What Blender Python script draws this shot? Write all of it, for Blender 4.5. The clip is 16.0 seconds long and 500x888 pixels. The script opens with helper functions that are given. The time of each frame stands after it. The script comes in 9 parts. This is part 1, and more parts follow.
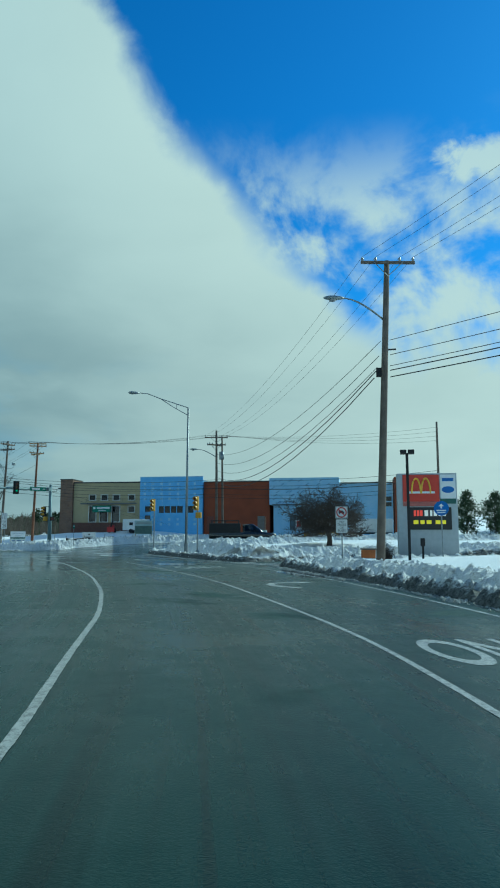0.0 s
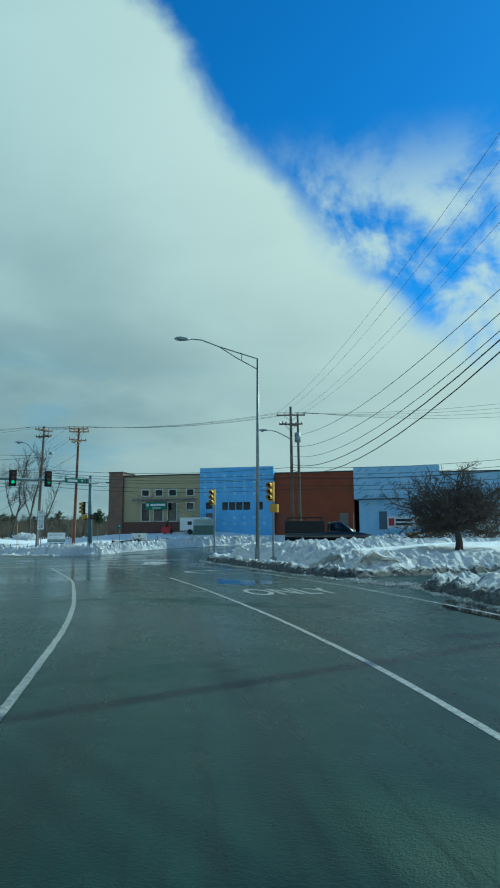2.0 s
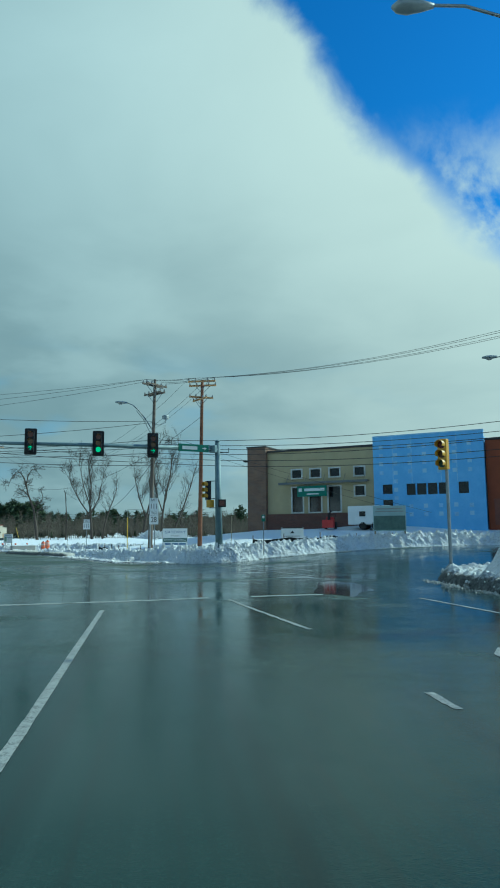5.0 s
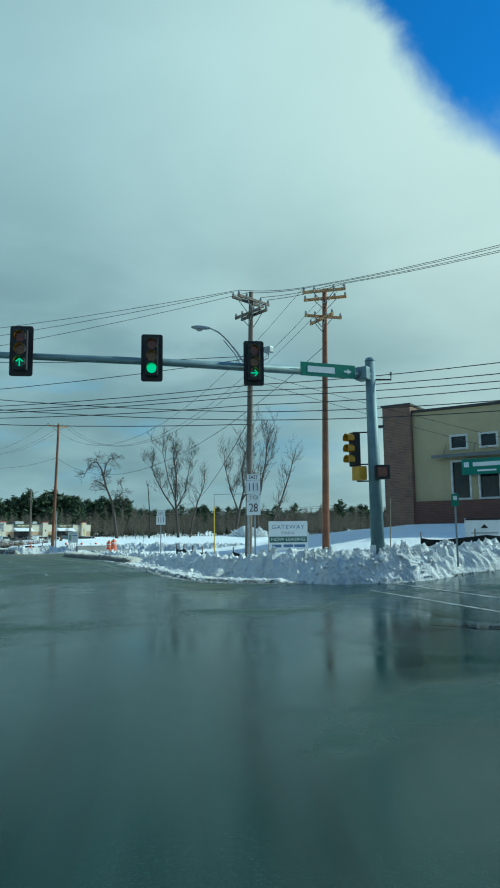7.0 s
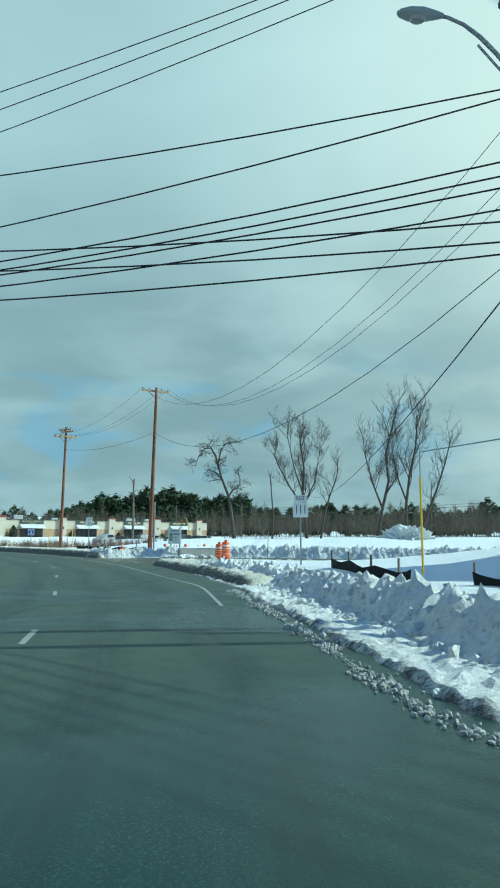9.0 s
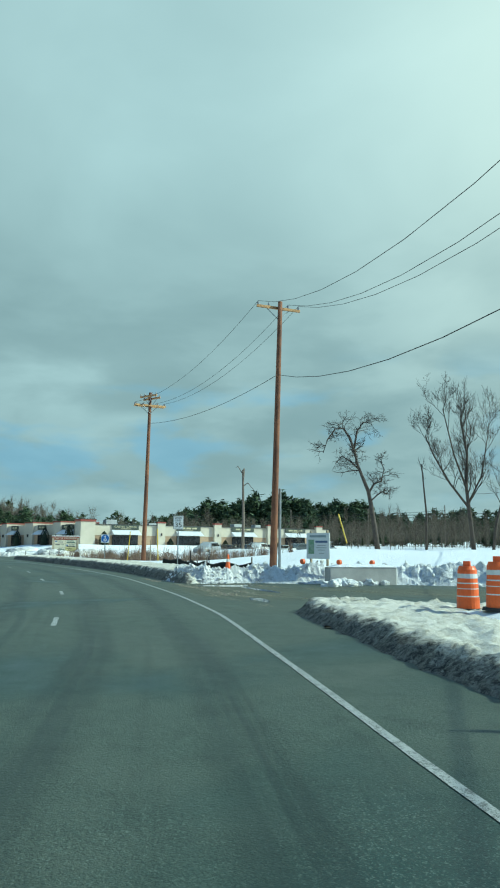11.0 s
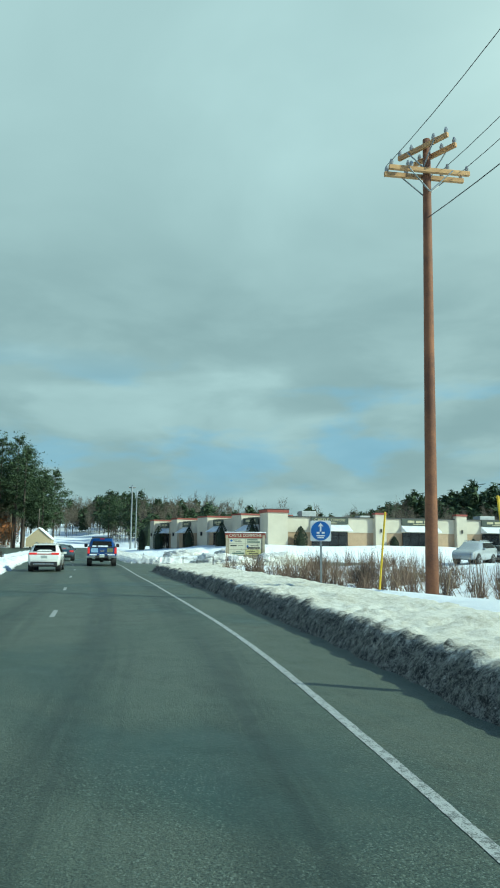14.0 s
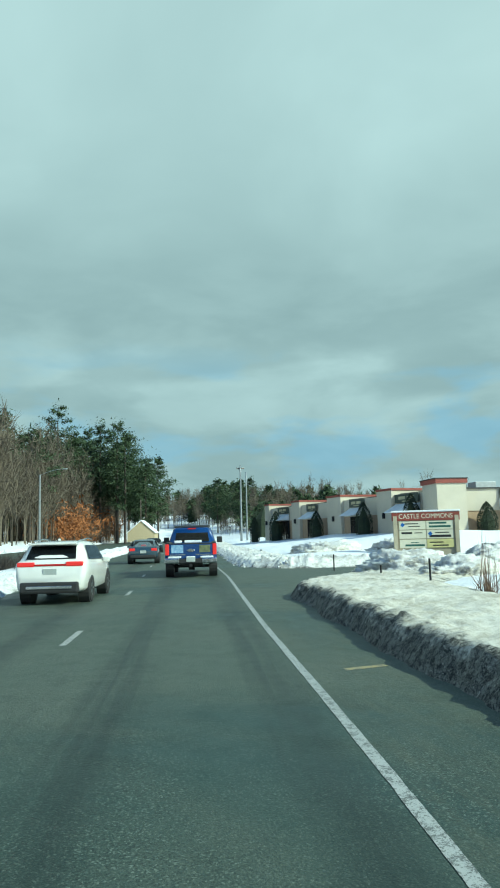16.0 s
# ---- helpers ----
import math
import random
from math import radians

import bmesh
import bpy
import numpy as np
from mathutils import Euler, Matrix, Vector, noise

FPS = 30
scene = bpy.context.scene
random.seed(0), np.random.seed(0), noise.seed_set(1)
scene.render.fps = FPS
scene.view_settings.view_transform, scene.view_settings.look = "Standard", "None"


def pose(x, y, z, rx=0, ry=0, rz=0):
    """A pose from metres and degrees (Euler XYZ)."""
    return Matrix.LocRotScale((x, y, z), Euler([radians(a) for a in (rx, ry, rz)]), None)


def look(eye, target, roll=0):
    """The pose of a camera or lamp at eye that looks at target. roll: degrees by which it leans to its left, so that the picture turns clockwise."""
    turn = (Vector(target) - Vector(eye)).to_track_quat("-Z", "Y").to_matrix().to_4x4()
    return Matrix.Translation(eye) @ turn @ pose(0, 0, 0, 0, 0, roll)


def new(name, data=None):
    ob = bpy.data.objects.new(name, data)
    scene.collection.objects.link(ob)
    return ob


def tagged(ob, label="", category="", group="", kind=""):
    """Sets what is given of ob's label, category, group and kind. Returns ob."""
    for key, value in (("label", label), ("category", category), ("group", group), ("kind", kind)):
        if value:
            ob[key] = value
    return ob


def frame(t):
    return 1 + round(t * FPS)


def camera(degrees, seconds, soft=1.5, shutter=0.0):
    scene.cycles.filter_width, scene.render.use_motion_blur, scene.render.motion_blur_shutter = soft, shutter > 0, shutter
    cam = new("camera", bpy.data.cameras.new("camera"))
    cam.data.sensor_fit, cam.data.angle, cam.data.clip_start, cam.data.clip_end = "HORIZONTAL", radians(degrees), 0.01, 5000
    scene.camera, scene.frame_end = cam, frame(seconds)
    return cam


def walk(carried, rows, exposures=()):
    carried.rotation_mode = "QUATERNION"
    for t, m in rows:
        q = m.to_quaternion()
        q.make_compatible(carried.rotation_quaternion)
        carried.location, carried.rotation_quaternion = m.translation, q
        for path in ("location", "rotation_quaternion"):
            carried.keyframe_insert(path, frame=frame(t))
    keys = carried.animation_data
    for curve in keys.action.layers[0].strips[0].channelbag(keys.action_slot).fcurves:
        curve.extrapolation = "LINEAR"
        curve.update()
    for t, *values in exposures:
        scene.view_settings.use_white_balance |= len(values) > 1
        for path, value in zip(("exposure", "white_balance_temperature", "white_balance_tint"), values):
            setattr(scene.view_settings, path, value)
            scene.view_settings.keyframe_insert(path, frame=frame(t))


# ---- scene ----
cam = camera(39.41, 16.0, soft=1.9)
# seconds, place, heading to the left of +y, upward tilt, lean
PATH = [
    (0, 17.125, 44.151, 1.625, 11.864, 7.551, -0.00),
    (0.5, 16.042, 48.039, 1.621, 12.833, 7.440, 0.14),
    (1, 14.839, 51.858, 1.629, 13.930, 7.589, 0.08),
    (1.5, 13.557, 55.590, 1.631, 15.333, 7.631, -0.24),
    (2, 12.152, 59.274, 1.628, 17.175, 7.661, -0.22),
    (2.5, 10.601, 62.900, 1.631, 19.057, 7.573, -0.25),
    (3, 8.905, 66.498, 1.637, 21.009, 7.612, -0.12),
    (3.5, 7.086, 70.059, 1.633, 23.050, 7.583, -0.11),
    (4, 5.125, 73.680, 1.634, 25.077, 7.652, -0.03),
    (4.2, 4.307, 75.129, 1.634, 25.859, 7.702, -0.21),
    (4.7, 2.099, 78.849, 1.632, 27.713, 7.631, -0.36),
    (5.25, -0.758, 83.092, 1.629, 29.545, 7.452, -0.72),
    (5.8, -3.925, 87.369, 1.626, 31.382, 7.274, -1.08),
    (6.3, -6.955, 91.179, 1.625, 33.252, 7.202, -1.22),
    (6.5, -8.151, 92.687, 1.635, 34.059, 7.305, -0.93),
    (7, -11.243, 96.415, 1.640, 36.088, 7.430, -0.64),
    (7.5, -14.592, 100.060, 1.632, 38.408, 7.890, 0.54),
    (8, -18.267, 103.676, 1.615, 40.970, 7.571, 0.67),
    (8.5, -22.012, 107.166, 1.630, 43.391, 7.404, 0.08),
    (9.1, -26.917, 111.502, 1.629, 46.299, 7.589, 0.13),
    (9.65, -32.033, 115.466, 1.627, 48.830, 7.951, 0.23),
    (10.2, -37.494, 119.230, 1.625, 51.245, 8.313, 0.33),
    (10.8, -43.563, 122.889, 1.624, 53.764, 8.498, 0.38),
    (11, -45.559, 124.028, 1.629, 54.573, 8.239, 0.49),
    (11.5, -50.595, 126.795, 1.636, 56.638, 7.881, 0.35),
    (12, -55.746, 129.310, 1.631, 59.385, 8.088, 0.01),
    (12.5, -61.084, 131.582, 1.620, 61.848, 8.428, 0.62),
    (13, -66.580, 133.739, 1.643, 64.360, 7.924, 0.52),
    (13.5, -72.084, 135.673, 1.622, 67.107, 8.311, 0.52),
    (14, -77.479, 137.272, 1.623, 69.825, 8.140, 0.44),
    (14.5, -82.759, 138.582, 1.624, 72.147, 7.962, 0.21),
    (15, -88.393, 139.763, 1.627, 74.449, 7.579, -0.95),
    (15.5, -94.189, 140.719, 1.631, 76.873, 7.523, -1.39),
    (16, -100.041, 141.565, 1.624, 78.556, 7.328, -1.39),
]
EXPOSURES = ((0.0, -0.28, 5350, -26), (4.2, -0.17, 5400, -25), (7.0, -0.10, 5450, -25), (8.7, 0.07, 5560, -24), (11.0, 0.15, 5850, -23.5), (13.5, 0.20, 5980, -23), (16.0, 0.30, 6120, -21.5))
walk(cam, [(t, pose(x, y, z, 0, 0, head) @ pose(0, 0, 0, 90 + tilt, 0, 0) @ pose(0, 0, 0, 0, 0, lean)) for t, x, y, z, head, tilt, lean in PATH], EXPOSURES)

# ---- light ----
SUN_AZ, SUN_EL = radians(40), radians(33)
sun_dir = Vector((math.sin(SUN_AZ) * math.cos(SUN_EL), math.cos(SUN_AZ) * math.cos(SUN_EL), math.sin(SUN_EL)))
sun = new("sun", bpy.data.lights.new("sun", "SUN"))
sun.data.energy, sun.data.angle, sun.data.color = 4.7, radians(0.6), (1.0, 0.95, 0.86)
sun.matrix_world = look(sun_dir * 50, (0, 0, 0))

world = bpy.data.worlds.new("sky")
world.use_nodes = True
scene.world = world


class Nodes:
    """A short way to write node trees."""

    def __init__(self, tree):
        self.tree = tree
        tree.nodes.clear()

    def add(self, kind, **values):
        node = self.tree.nodes.new(kind)
        for key, value in values.items():
            setattr(node, key, value)
        return node

    def link(self, a, b):
        self.tree.links.new(a, b)

    def put(self, socket, value):
        if isinstance(value, (int, float)):
            socket.default_value = value
        elif isinstance(value, tuple):
            socket.default_value = (*value, 1.0) if len(value) == 3 and len(socket.default_value) == 4 else value
        else:
            self.link(value, socket)

    def math(self, op, a, b=0.0, c=0.0, clamp=False):
        n = self.add("ShaderNodeMath", operation=op, use_clamp=clamp)
        for s, v in zip(n.inputs, (a, b, c)):
            self.put(s, v)
        return n.outputs[0]

    def vec(self, op, a, b=(0.0, 0.0, 0.0)):
        n = self.add("ShaderNodeVectorMath", operation=op)
        self.put(n.inputs[0], a)
        self.put(n.inputs[1], b)
        return n.outputs[0]

    def noise(self, vector, scale, detail=4.0, rough=0.5, warp=0.0):
        n = self.add("ShaderNodeTexNoise")
        self.put(n.inputs["Vector"], vector)
        n.inputs["Scale"].default_value, n.inputs["Detail"].default_value = scale, detail
        n.inputs["Roughness"].default_value, n.inputs["Distortion"].default_value = rough, warp
        return n.outputs["Fac"]

    def step(self, value, lo, hi, out_lo=0.0, out_hi=1.0):
        n = self.add("ShaderNodeMapRange", interpolation_type="SMOOTHSTEP")
        for s, v in zip(n.inputs, (value, lo, hi, out_lo, out_hi)):
            self.put(s, v)
        return n.outputs[0]

    def mix(self, fac, a, b):
        n = self.add("ShaderNodeMix", data_type="RGBA")
        self.put(n.inputs[0], fac)
        self.put(n.inputs[6], a)
        self.put(n.inputs[7], b)
        return n.outputs[2]


def build_sky():
    n = Nodes(world.node_tree)
    d = n.add("ShaderNodeTexCoord").outputs["Generated"]
    sep = n.add("ShaderNodeSeparateXYZ")
    n.link(d, sep.inputs[0])
    x, y, z = sep.outputs
    sky = n.add("ShaderNodeTexSky", sky_type="NISHITA", sun_disc=False, sun_elevation=SUN_EL, sun_rotation=SUN_AZ, altitude=50.0, air_density=1.0, dust_density=0.4, ozone_density=2.2)
    blue = n.vec("MULTIPLY", sky.outputs[0], (0.034, 0.086, 0.156))
    # height above the horizon and heading, in degrees (left of +y is positive)
    el = n.math("MULTIPLY", n.math("ARCSINE", z), 57.2958)
    az = n.math("MULTIPLY", n.math("ARCTAN2", n.math("MULTIPLY", x, -1.0), y), 57.2958)
    up = n.math("ADD", n.math("MAXIMUM", z, 0.0), 0.22)
    flat = n.vec("DIVIDE", d, n.add("ShaderNodeCombineXYZ").outputs[0])
    comb = flat.node.inputs[1].links[0].from_node
    for s in comb.inputs:
        n.link(up, s)
    big = n.noise(flat, 0.9, 2.0, 0.45, 0.2)
    mid = n.noise(flat, 2.4, 4.0, 0.5, 0.3)
    fine = n.noise(d, 9.0, 7.0, 0.58, 0.3)
    # edge of the big cloud bank: clear sky above and to the right of it
    edge = n.math("ADD", n.math("MULTIPLY", n.math("SUBTRACT", az, 5.8), 0.98), 17.5)
    over = n.math("SUBTRACT", el, edge)
    over = n.math("ADD", over, n.math("MULTIPLY", n.math("SUBTRACT", mid, 0.5), 6.0))
    over = n.math("ADD", over, n.math("MULTIPLY", n.math("SUBTRACT", fine, 0.5), 8.0))
    low = n.math("SUBTRACT", el, n.math("ADD", 15.0, n.math("MULTIPLY", n.math("SUBTRACT", fine, 0.5), 18.0)))
    clear = n.math("MULTIPLY", n.step(over, -0.4, 3.8), n.step(low, -3.0, 5.0))
    wisp = n.step(n.math("ADD", n.math("MULTIPLY", fine, 0.75), n.math("MULTIPLY", mid, 0.35)), 0.49, 0.67)
    wisp = n.math("MULTIPLY", wisp, n.step(el, 33.0, 24.0))
    clear = n.math("MULTIPLY", clear, n.math("SUBTRACT", 1.0, n.math("MULTIPLY", wisp, 0.92)))
    # one small torn cloud alone in the open blue
    scrap = n.math("ADD", n.math("POWER", n.math("DIVIDE", n.math("ADD", az, 6.6), 3.4), 2.0), n.math("POWER", n.math("DIVIDE", n.math("SUBTRACT", el, 28.3), 1.5), 2.0))
    scrap = n.step(n.math("ADD", scrap, n.math("MULTIPLY", n.math("SUBTRACT", n.noise(d, 16.0, 6.0, 0.6, 0.4), 0.5), 5.0)), 1.3, 0.2)
    clear = n.math("MULTIPLY", clear, n.math("SUBTRACT", 1.0, n.math("MULTIPLY", scrap, 0.9)))
    # out of view behind, cloud is partly cleared to blue, dimming surfaces facing back
    clear = n.math("MAXIMUM", clear, n.math("MULTIPLY", n.step(n.math("ADD", az, n.math("MULTIPLY", n.math("SUBTRACT", mid, 0.5), 30.0)), 108.0, 132.0), n.math("MULTIPLY", n.step(el, 3.0, 14.0), 0.4)))
    # long soft layers low in the deck: heading and height as a flat map
    layer = n.add("ShaderNodeCombineXYZ")
    n.put(layer.inputs[0], n.math("MULTIPLY", az, 0.085))
    n.put(layer.inputs[1], n.math("MULTIPLY", el, 0.24))
    puffs = n.noise(layer.outputs[0], 1.0, 5.0, 0.5, 0.25)
    gaps = n.noise(n.vec("ADD", layer.outputs[0], (7.3, 2.1, 0.0)), 1.15, 4.0, 0.5, 0.2)
    away = n.step(az, 8.0, 48.0)
    gap = n.math("MULTIPLY", n.step(gaps, 0.50, 0.66), n.math("MULTIPLY", n.step(el, 2.0, 6.0), n.step(el, 17.0, 10.0)))
    gap = n.math("MULTIPLY", gap, away)
    # cloud brightness: bright sunlit flank on the sun's side, grey undersides towards the horizon
    sunny = n.step(az, 75.0, 5.0)
    body = n.math("ADD", n.math("MULTIPLY", big, 0.6), n.math("MULTIPLY", mid, 0.4))
    shade = n.step(body, 0.28, 0.72)
    height = n.step(el, 8.0, 34.0)
    light = n.math("MULTIPLY", height, n.math("ADD", 0.22, n.math("MULTIPLY", sunny, 0.26)))
    light = n.math("ADD", light, n.math("MULTIPLY", shade, n.math("ADD", 0.12, n.math("MULTIPLY", away, 0.07))))
    # a long darker belt of cloud half way up, away from the sun
    belt = n.math("MULTIPLY", n.step(el, 13.0, 18.0), n.step(el, 30.0, 20.0))
    light = n.math("SUBTRACT", light, n.math("MULTIPLY", belt, n.math("MULTIPLY", n.step(az, 36.0, 62.0), n.step(big, 0.30, 0.62, 0.02, 0.09))))
    bands = n.math("MULTIPLY", n.math("SUBTRACT", n.step(puffs, 0.36, 0.62), 0.45), n.step(el, 26.0, 12.0))
    light = n.math("ADD", light, n.math("MULTIPLY", bands, n.math("ADD", 0.02, n.math("MULTIPLY", away, 0.11))))
    low_sun = n.math("MULTIPLY", n.math("SUBTRACT", 1.0, height), n.math("MULTIPLY", n.step(az, 48.0, -14.0), 0.46))
    light = n.math("ADD", n.math("ADD", light, low_sun), 0.30)
    cloud = n.mix(n.step(light, 0.25, 0.95), CLOUD_DARK, n.mix(n.step(az, 66.0, 12.0), CLOUD_SHY, CLOUD_LIGHT))
    cloud = n.mix(n.math("MULTIPLY", gap, 0.5), cloud, CLOUD_GAP)
    both = n.mix(clear, cloud, blue)
    bg = n.add("ShaderNodeBackground")
    n.link(both, bg.inputs[0])
    bg.inputs[1].default_value = 1.0
    out = n.add("ShaderNodeOutputWorld")
    n.link(bg.outputs[0], out.inputs[0])


CLOUD_SHY = (0.66, 0.75, 0.83)
CLOUD_DARK, CLOUD_LIGHT, CLOUD_GAP = (0.27, 0.335, 0.385), (0.82, 0.82, 0.81), (0.23, 0.41, 0.64)
build_sky()


# ---- materials ----
def material(name, colour, second=None, rough=0.6, metal=0.0, scale=3.0, fine=40.0, bump=0.15, spread=0.25, depth=0.01, random=0.0, spec=0.5):
    """A surface of two colours mixed by coarse and fine noise, with fine relief."""
    m = bpy.data.materials.new(name)
    m.use_nodes = True
    n = Nodes(m.node_tree)
    p = n.add("ShaderNodeTexCoord").outputs["Object"]
    second = second or tuple(c * (1 - spread) for c in colour)
    a, b = n.noise(p, scale, 5.0, 0.6), n.noise(p, fine, 3.0, 0.6)
    f = n.step(n.math("ADD", n.math("MULTIPLY", a, 0.65), n.math("MULTIPLY", b, 0.35)), 0.36, 0.64)
    c = n.mix(f, second, colour)
    if random:
        info = n.add("ShaderNodeObjectInfo").outputs["Random"]
        c = n.mix(n.math("MULTIPLY", info, random), c, tuple(v * 0.45 for v in colour))
    s = n.add("ShaderNodeBsdfPrincipled")
    n.link(c, s.inputs["Base Color"])
    n.link(n.step(b, 0.2, 0.8, max(rough - 0.08, 0.02), min(rough + 0.08, 1.0)), s.inputs["Roughness"])
    s.inputs["Metallic"].default_value = metal
    s.inputs["Specular IOR Level"].default_value = spec
    if bump:
        bm = n.add("ShaderNodeBump")
        bm.inputs["Strength"].default_value, bm.inputs["Distance"].default_value = bump, depth
        n.link(b, bm.inputs["Height"])
        n.link(bm.outputs[0], s.inputs["Normal"])
    n.link(s.outputs[0], n.add("ShaderNodeOutputMaterial").inputs[0])
    return m


def glowing(name, colour, strength):
    m = bpy.data.materials.new(name)
    m.use_nodes = True
    n = Nodes(m.node_tree)
    s = n.add("ShaderNodeBsdfPrincipled")
    s.inputs["Base Color"].default_value = (*colour, 1)
    s.inputs["Emission Color"].default_value = (*colour, 1)
    s.inputs["Emission Strength"].default_value = strength
    s.inputs["Roughness"].default_value = 0.3
    n.link(s.outputs[0], n.add("ShaderNodeOutputMaterial").inputs[0])
    return m


def oval(n, p, x, y, a, b, head):
    """Distance from the middle of a turned oval, 1 at its rim."""
    m = n.add("ShaderNodeMapping", vector_type="TEXTURE")
    n.put(m.inputs[0], p)
    m.inputs["Location"].default_value, m.inputs["Rotation"].default_value, m.inputs["Scale"].default_value = (x, y, 0), (0, 0, radians(head)), (a, b, 1)
    return n.vec("LENGTH", m.outputs[0]).node.outputs["Value"]


def asphalt_material(name, sand=0.0):
    """Worn asphalt: wet and dark at the crossing, drying out along the bend, sandy at the rims."""
    m = bpy.data.materials.new(name)
    m.use_nodes = True
    n = Nodes(m.node_tree)
    p = n.add("ShaderNodeTexCoord").outputs["Object"]
    grit, patch = n.noise(p, 70.0, 2.0, 0.7), n.noise(p, 0.35, 5.0, 0.6, 0.4)
    stone, blot = n.noise(p, 28.0, 2.0, 0.5), n.noise(p, 2.2, 5.0, 0.65, 0.3)
    pool = n.noise(p, 0.16, 4.0, 0.55, 0.5)
    sep = n.add("ShaderNodeSeparateXYZ")
    n.link(p, sep.inputs[0])
    # the low crossing stays wetter than the long bend after it
    wetter = n.step(sep.outputs[0], -62.0, -8.0, 0.0, 1.0)
    wet = n.step(n.math("ADD", pool, n.math("MULTIPLY", wetter, 0.25)), 0.50, 0.70)
    flood = n.step(n.math("ADD", pool, n.math("SUBTRACT", n.math("MULTIPLY", wetter, 0.28), 0.20)), 0.58, 0.74)
    c = n.mix(n.step(grit, 0.32, 0.72), (0.037, 0.045, 0.037), (0.108, 0.120, 0.096))
    c = n.mix(n.step(stone, 0.60, 0.72, 0.0, 0.55), c, (0.15, 0.17, 0.148))
    c = n.mix(n.step(patch, 0.35, 0.7, 0.0, 0.45), c, (0.098, 0.098, 0.082))
    c = n.mix(n.step(blot, 0.50, 0.70, 0.0, 0.35), c, (0.042, 0.046, 0.042))
    # the way in is only damp, the crossing stands in a film of water
    film = n.step(sep.outputs[0], 9.0, -6.0)
    c = n.mix(n.math("MULTIPLY", wet, n.math("ADD", 0.86, n.math("MULTIPLY", film, 0.06))), c, (0.005, 0.025, 0.0245))
    c = n.mix(n.step(n.math("ADD", n.math("MULTIPLY", grit, 0.5), n.math("MULTIPLY", stone, 0.5)), 0.50, 0.66, 0.0, 0.5), c, (0.030, 0.050, 0.045))
    # bare stones showing through on the drier bend
    c = n.mix(n.math("MULTIPLY", n.math("SUBTRACT", 1.0, wetter), n.step(n.noise(p, 62.0, 3.0, 0.75), 0.54, 0.66, 0.0, 0.45)), c, (0.17, 0.19, 0.16))
    # single stones of the aggregate, pale and dark, on the worn bend
    cell = n.add("ShaderNodeTexVoronoi")
    n.link(p, cell.inputs["Vector"])
    cell.inputs["Scale"].default_value = 85.0
    pick = n.add("ShaderNodeSeparateXYZ")
    n.link(cell.outputs["Color"], pick.inputs[0])
    bare = n.math("MULTIPLY", n.math("SUBTRACT", 1.0, wetter), n.step(n.noise(p, 0.5, 4.0, 0.6), 0.38, 0.62, 0.3, 1.0))
    c = n.mix(n.math("MULTIPLY", bare, n.step(pick.outputs[0], 0.84, 0.95, 0.0, 0.5)), c, (0.20, 0.225, 0.195))
    c = n.mix(n.math("MULTIPLY", bare, n.step(pick.outputs[1], 0.66, 0.86, 0.0, 0.7)), c, (0.020, 0.024, 0.022))
    # wheel tracks, from the distance across the lane
    uv = n.add("ShaderNodeUVMap", uv_map="lane").outputs[0]
    us = n.add("ShaderNodeSeparateXYZ")
    n.link(uv, us.inputs[0])
    across = n.math("ABSOLUTE", n.math("SUBTRACT", us.outputs[0], 10.0))
    drift = n.math("MULTIPLY", n.math("SUBTRACT", n.noise(p, 0.6, 3.0), 0.5), 0.5)
    track = n.step(n.math("ABSOLUTE", n.math("SUBTRACT", n.math("ADD", across, drift), 0.85)), 0.48, 0.05)
    streak = n.noise(n.vec("MULTIPLY", uv, (7.0, 0.16, 1.0)), 1.0, 4.0, 0.6)
    track = n.math("MULTIPLY", track, n.step(streak, 0.30, 0.65, 0.2, 1.0))
    c = n.mix(n.math("MULTIPLY", track, 0.6), c, (0.012, 0.016, 0.016))
    # long drags of grit and water left by the tyres
    drawn = n.noise(n.vec("MULTIPLY", uv, (5.0, 0.05, 1.0)), 1.0, 6.0, 0.65)
    in_lane = n.math("MULTIPLY", n.step(us.outputs[0], 0.0, 5.0), n.math("ADD", n.math("MULTIPLY", n.math("SUBTRACT", 1.0, film), 0.4), n.math("ADD", 0.42, n.math("MULTIPLY", wetter, 0.10))))
    c = n.mix(n.math("MULTIPLY", in_lane, n.step(drawn, 0.48, 0.72, 0.0, 0.32)), c, (0.060, 0.074, 0.070))
    c = n.mix(n.math("MULTIPLY", in_lane, n.step(drawn, 0.50, 0.32, 0.0, 0.6)), c, (0.010, 0.013, 0.013))
    wet = n.math("MAXIMUM", wet, n.math("MULTIPLY", track, 0.6))
    # mud drawn out of the side roads, in long drags
    drag = n.noise(n.vec("MULTIPLY", n.add("ShaderNodeMapping").outputs[0], (1.0, 1.0, 1.0)), 1.0, 5.0, 0.65)
    turn = [q for q in n.tree.nodes if q.bl_idname == "ShaderNodeMapping"][-1]
    n.put(turn.inputs[0], p)
    turn.inputs["Rotation"].default_value, turn.inputs["Scale"].default_value = (0, 0, radians(30)), (0.9, 9.0, 1.0)
    mud = n.math("MINIMUM", oval(n, p, -25.0, 113.2, 5.0, 1.5, -40), n.math("MINIMUM", oval(n, p, -67.0, 138.8, 7.0, 3.0, -20), oval(n, p, -57.0, 147.5, 16.0, 4.0, 33)))
    mud = n.step(n.math("ADD", mud, n.math("MULTIPLY", n.math("SUBTRACT", drag, 0.5), 1.6)), 1.0, 0.45)
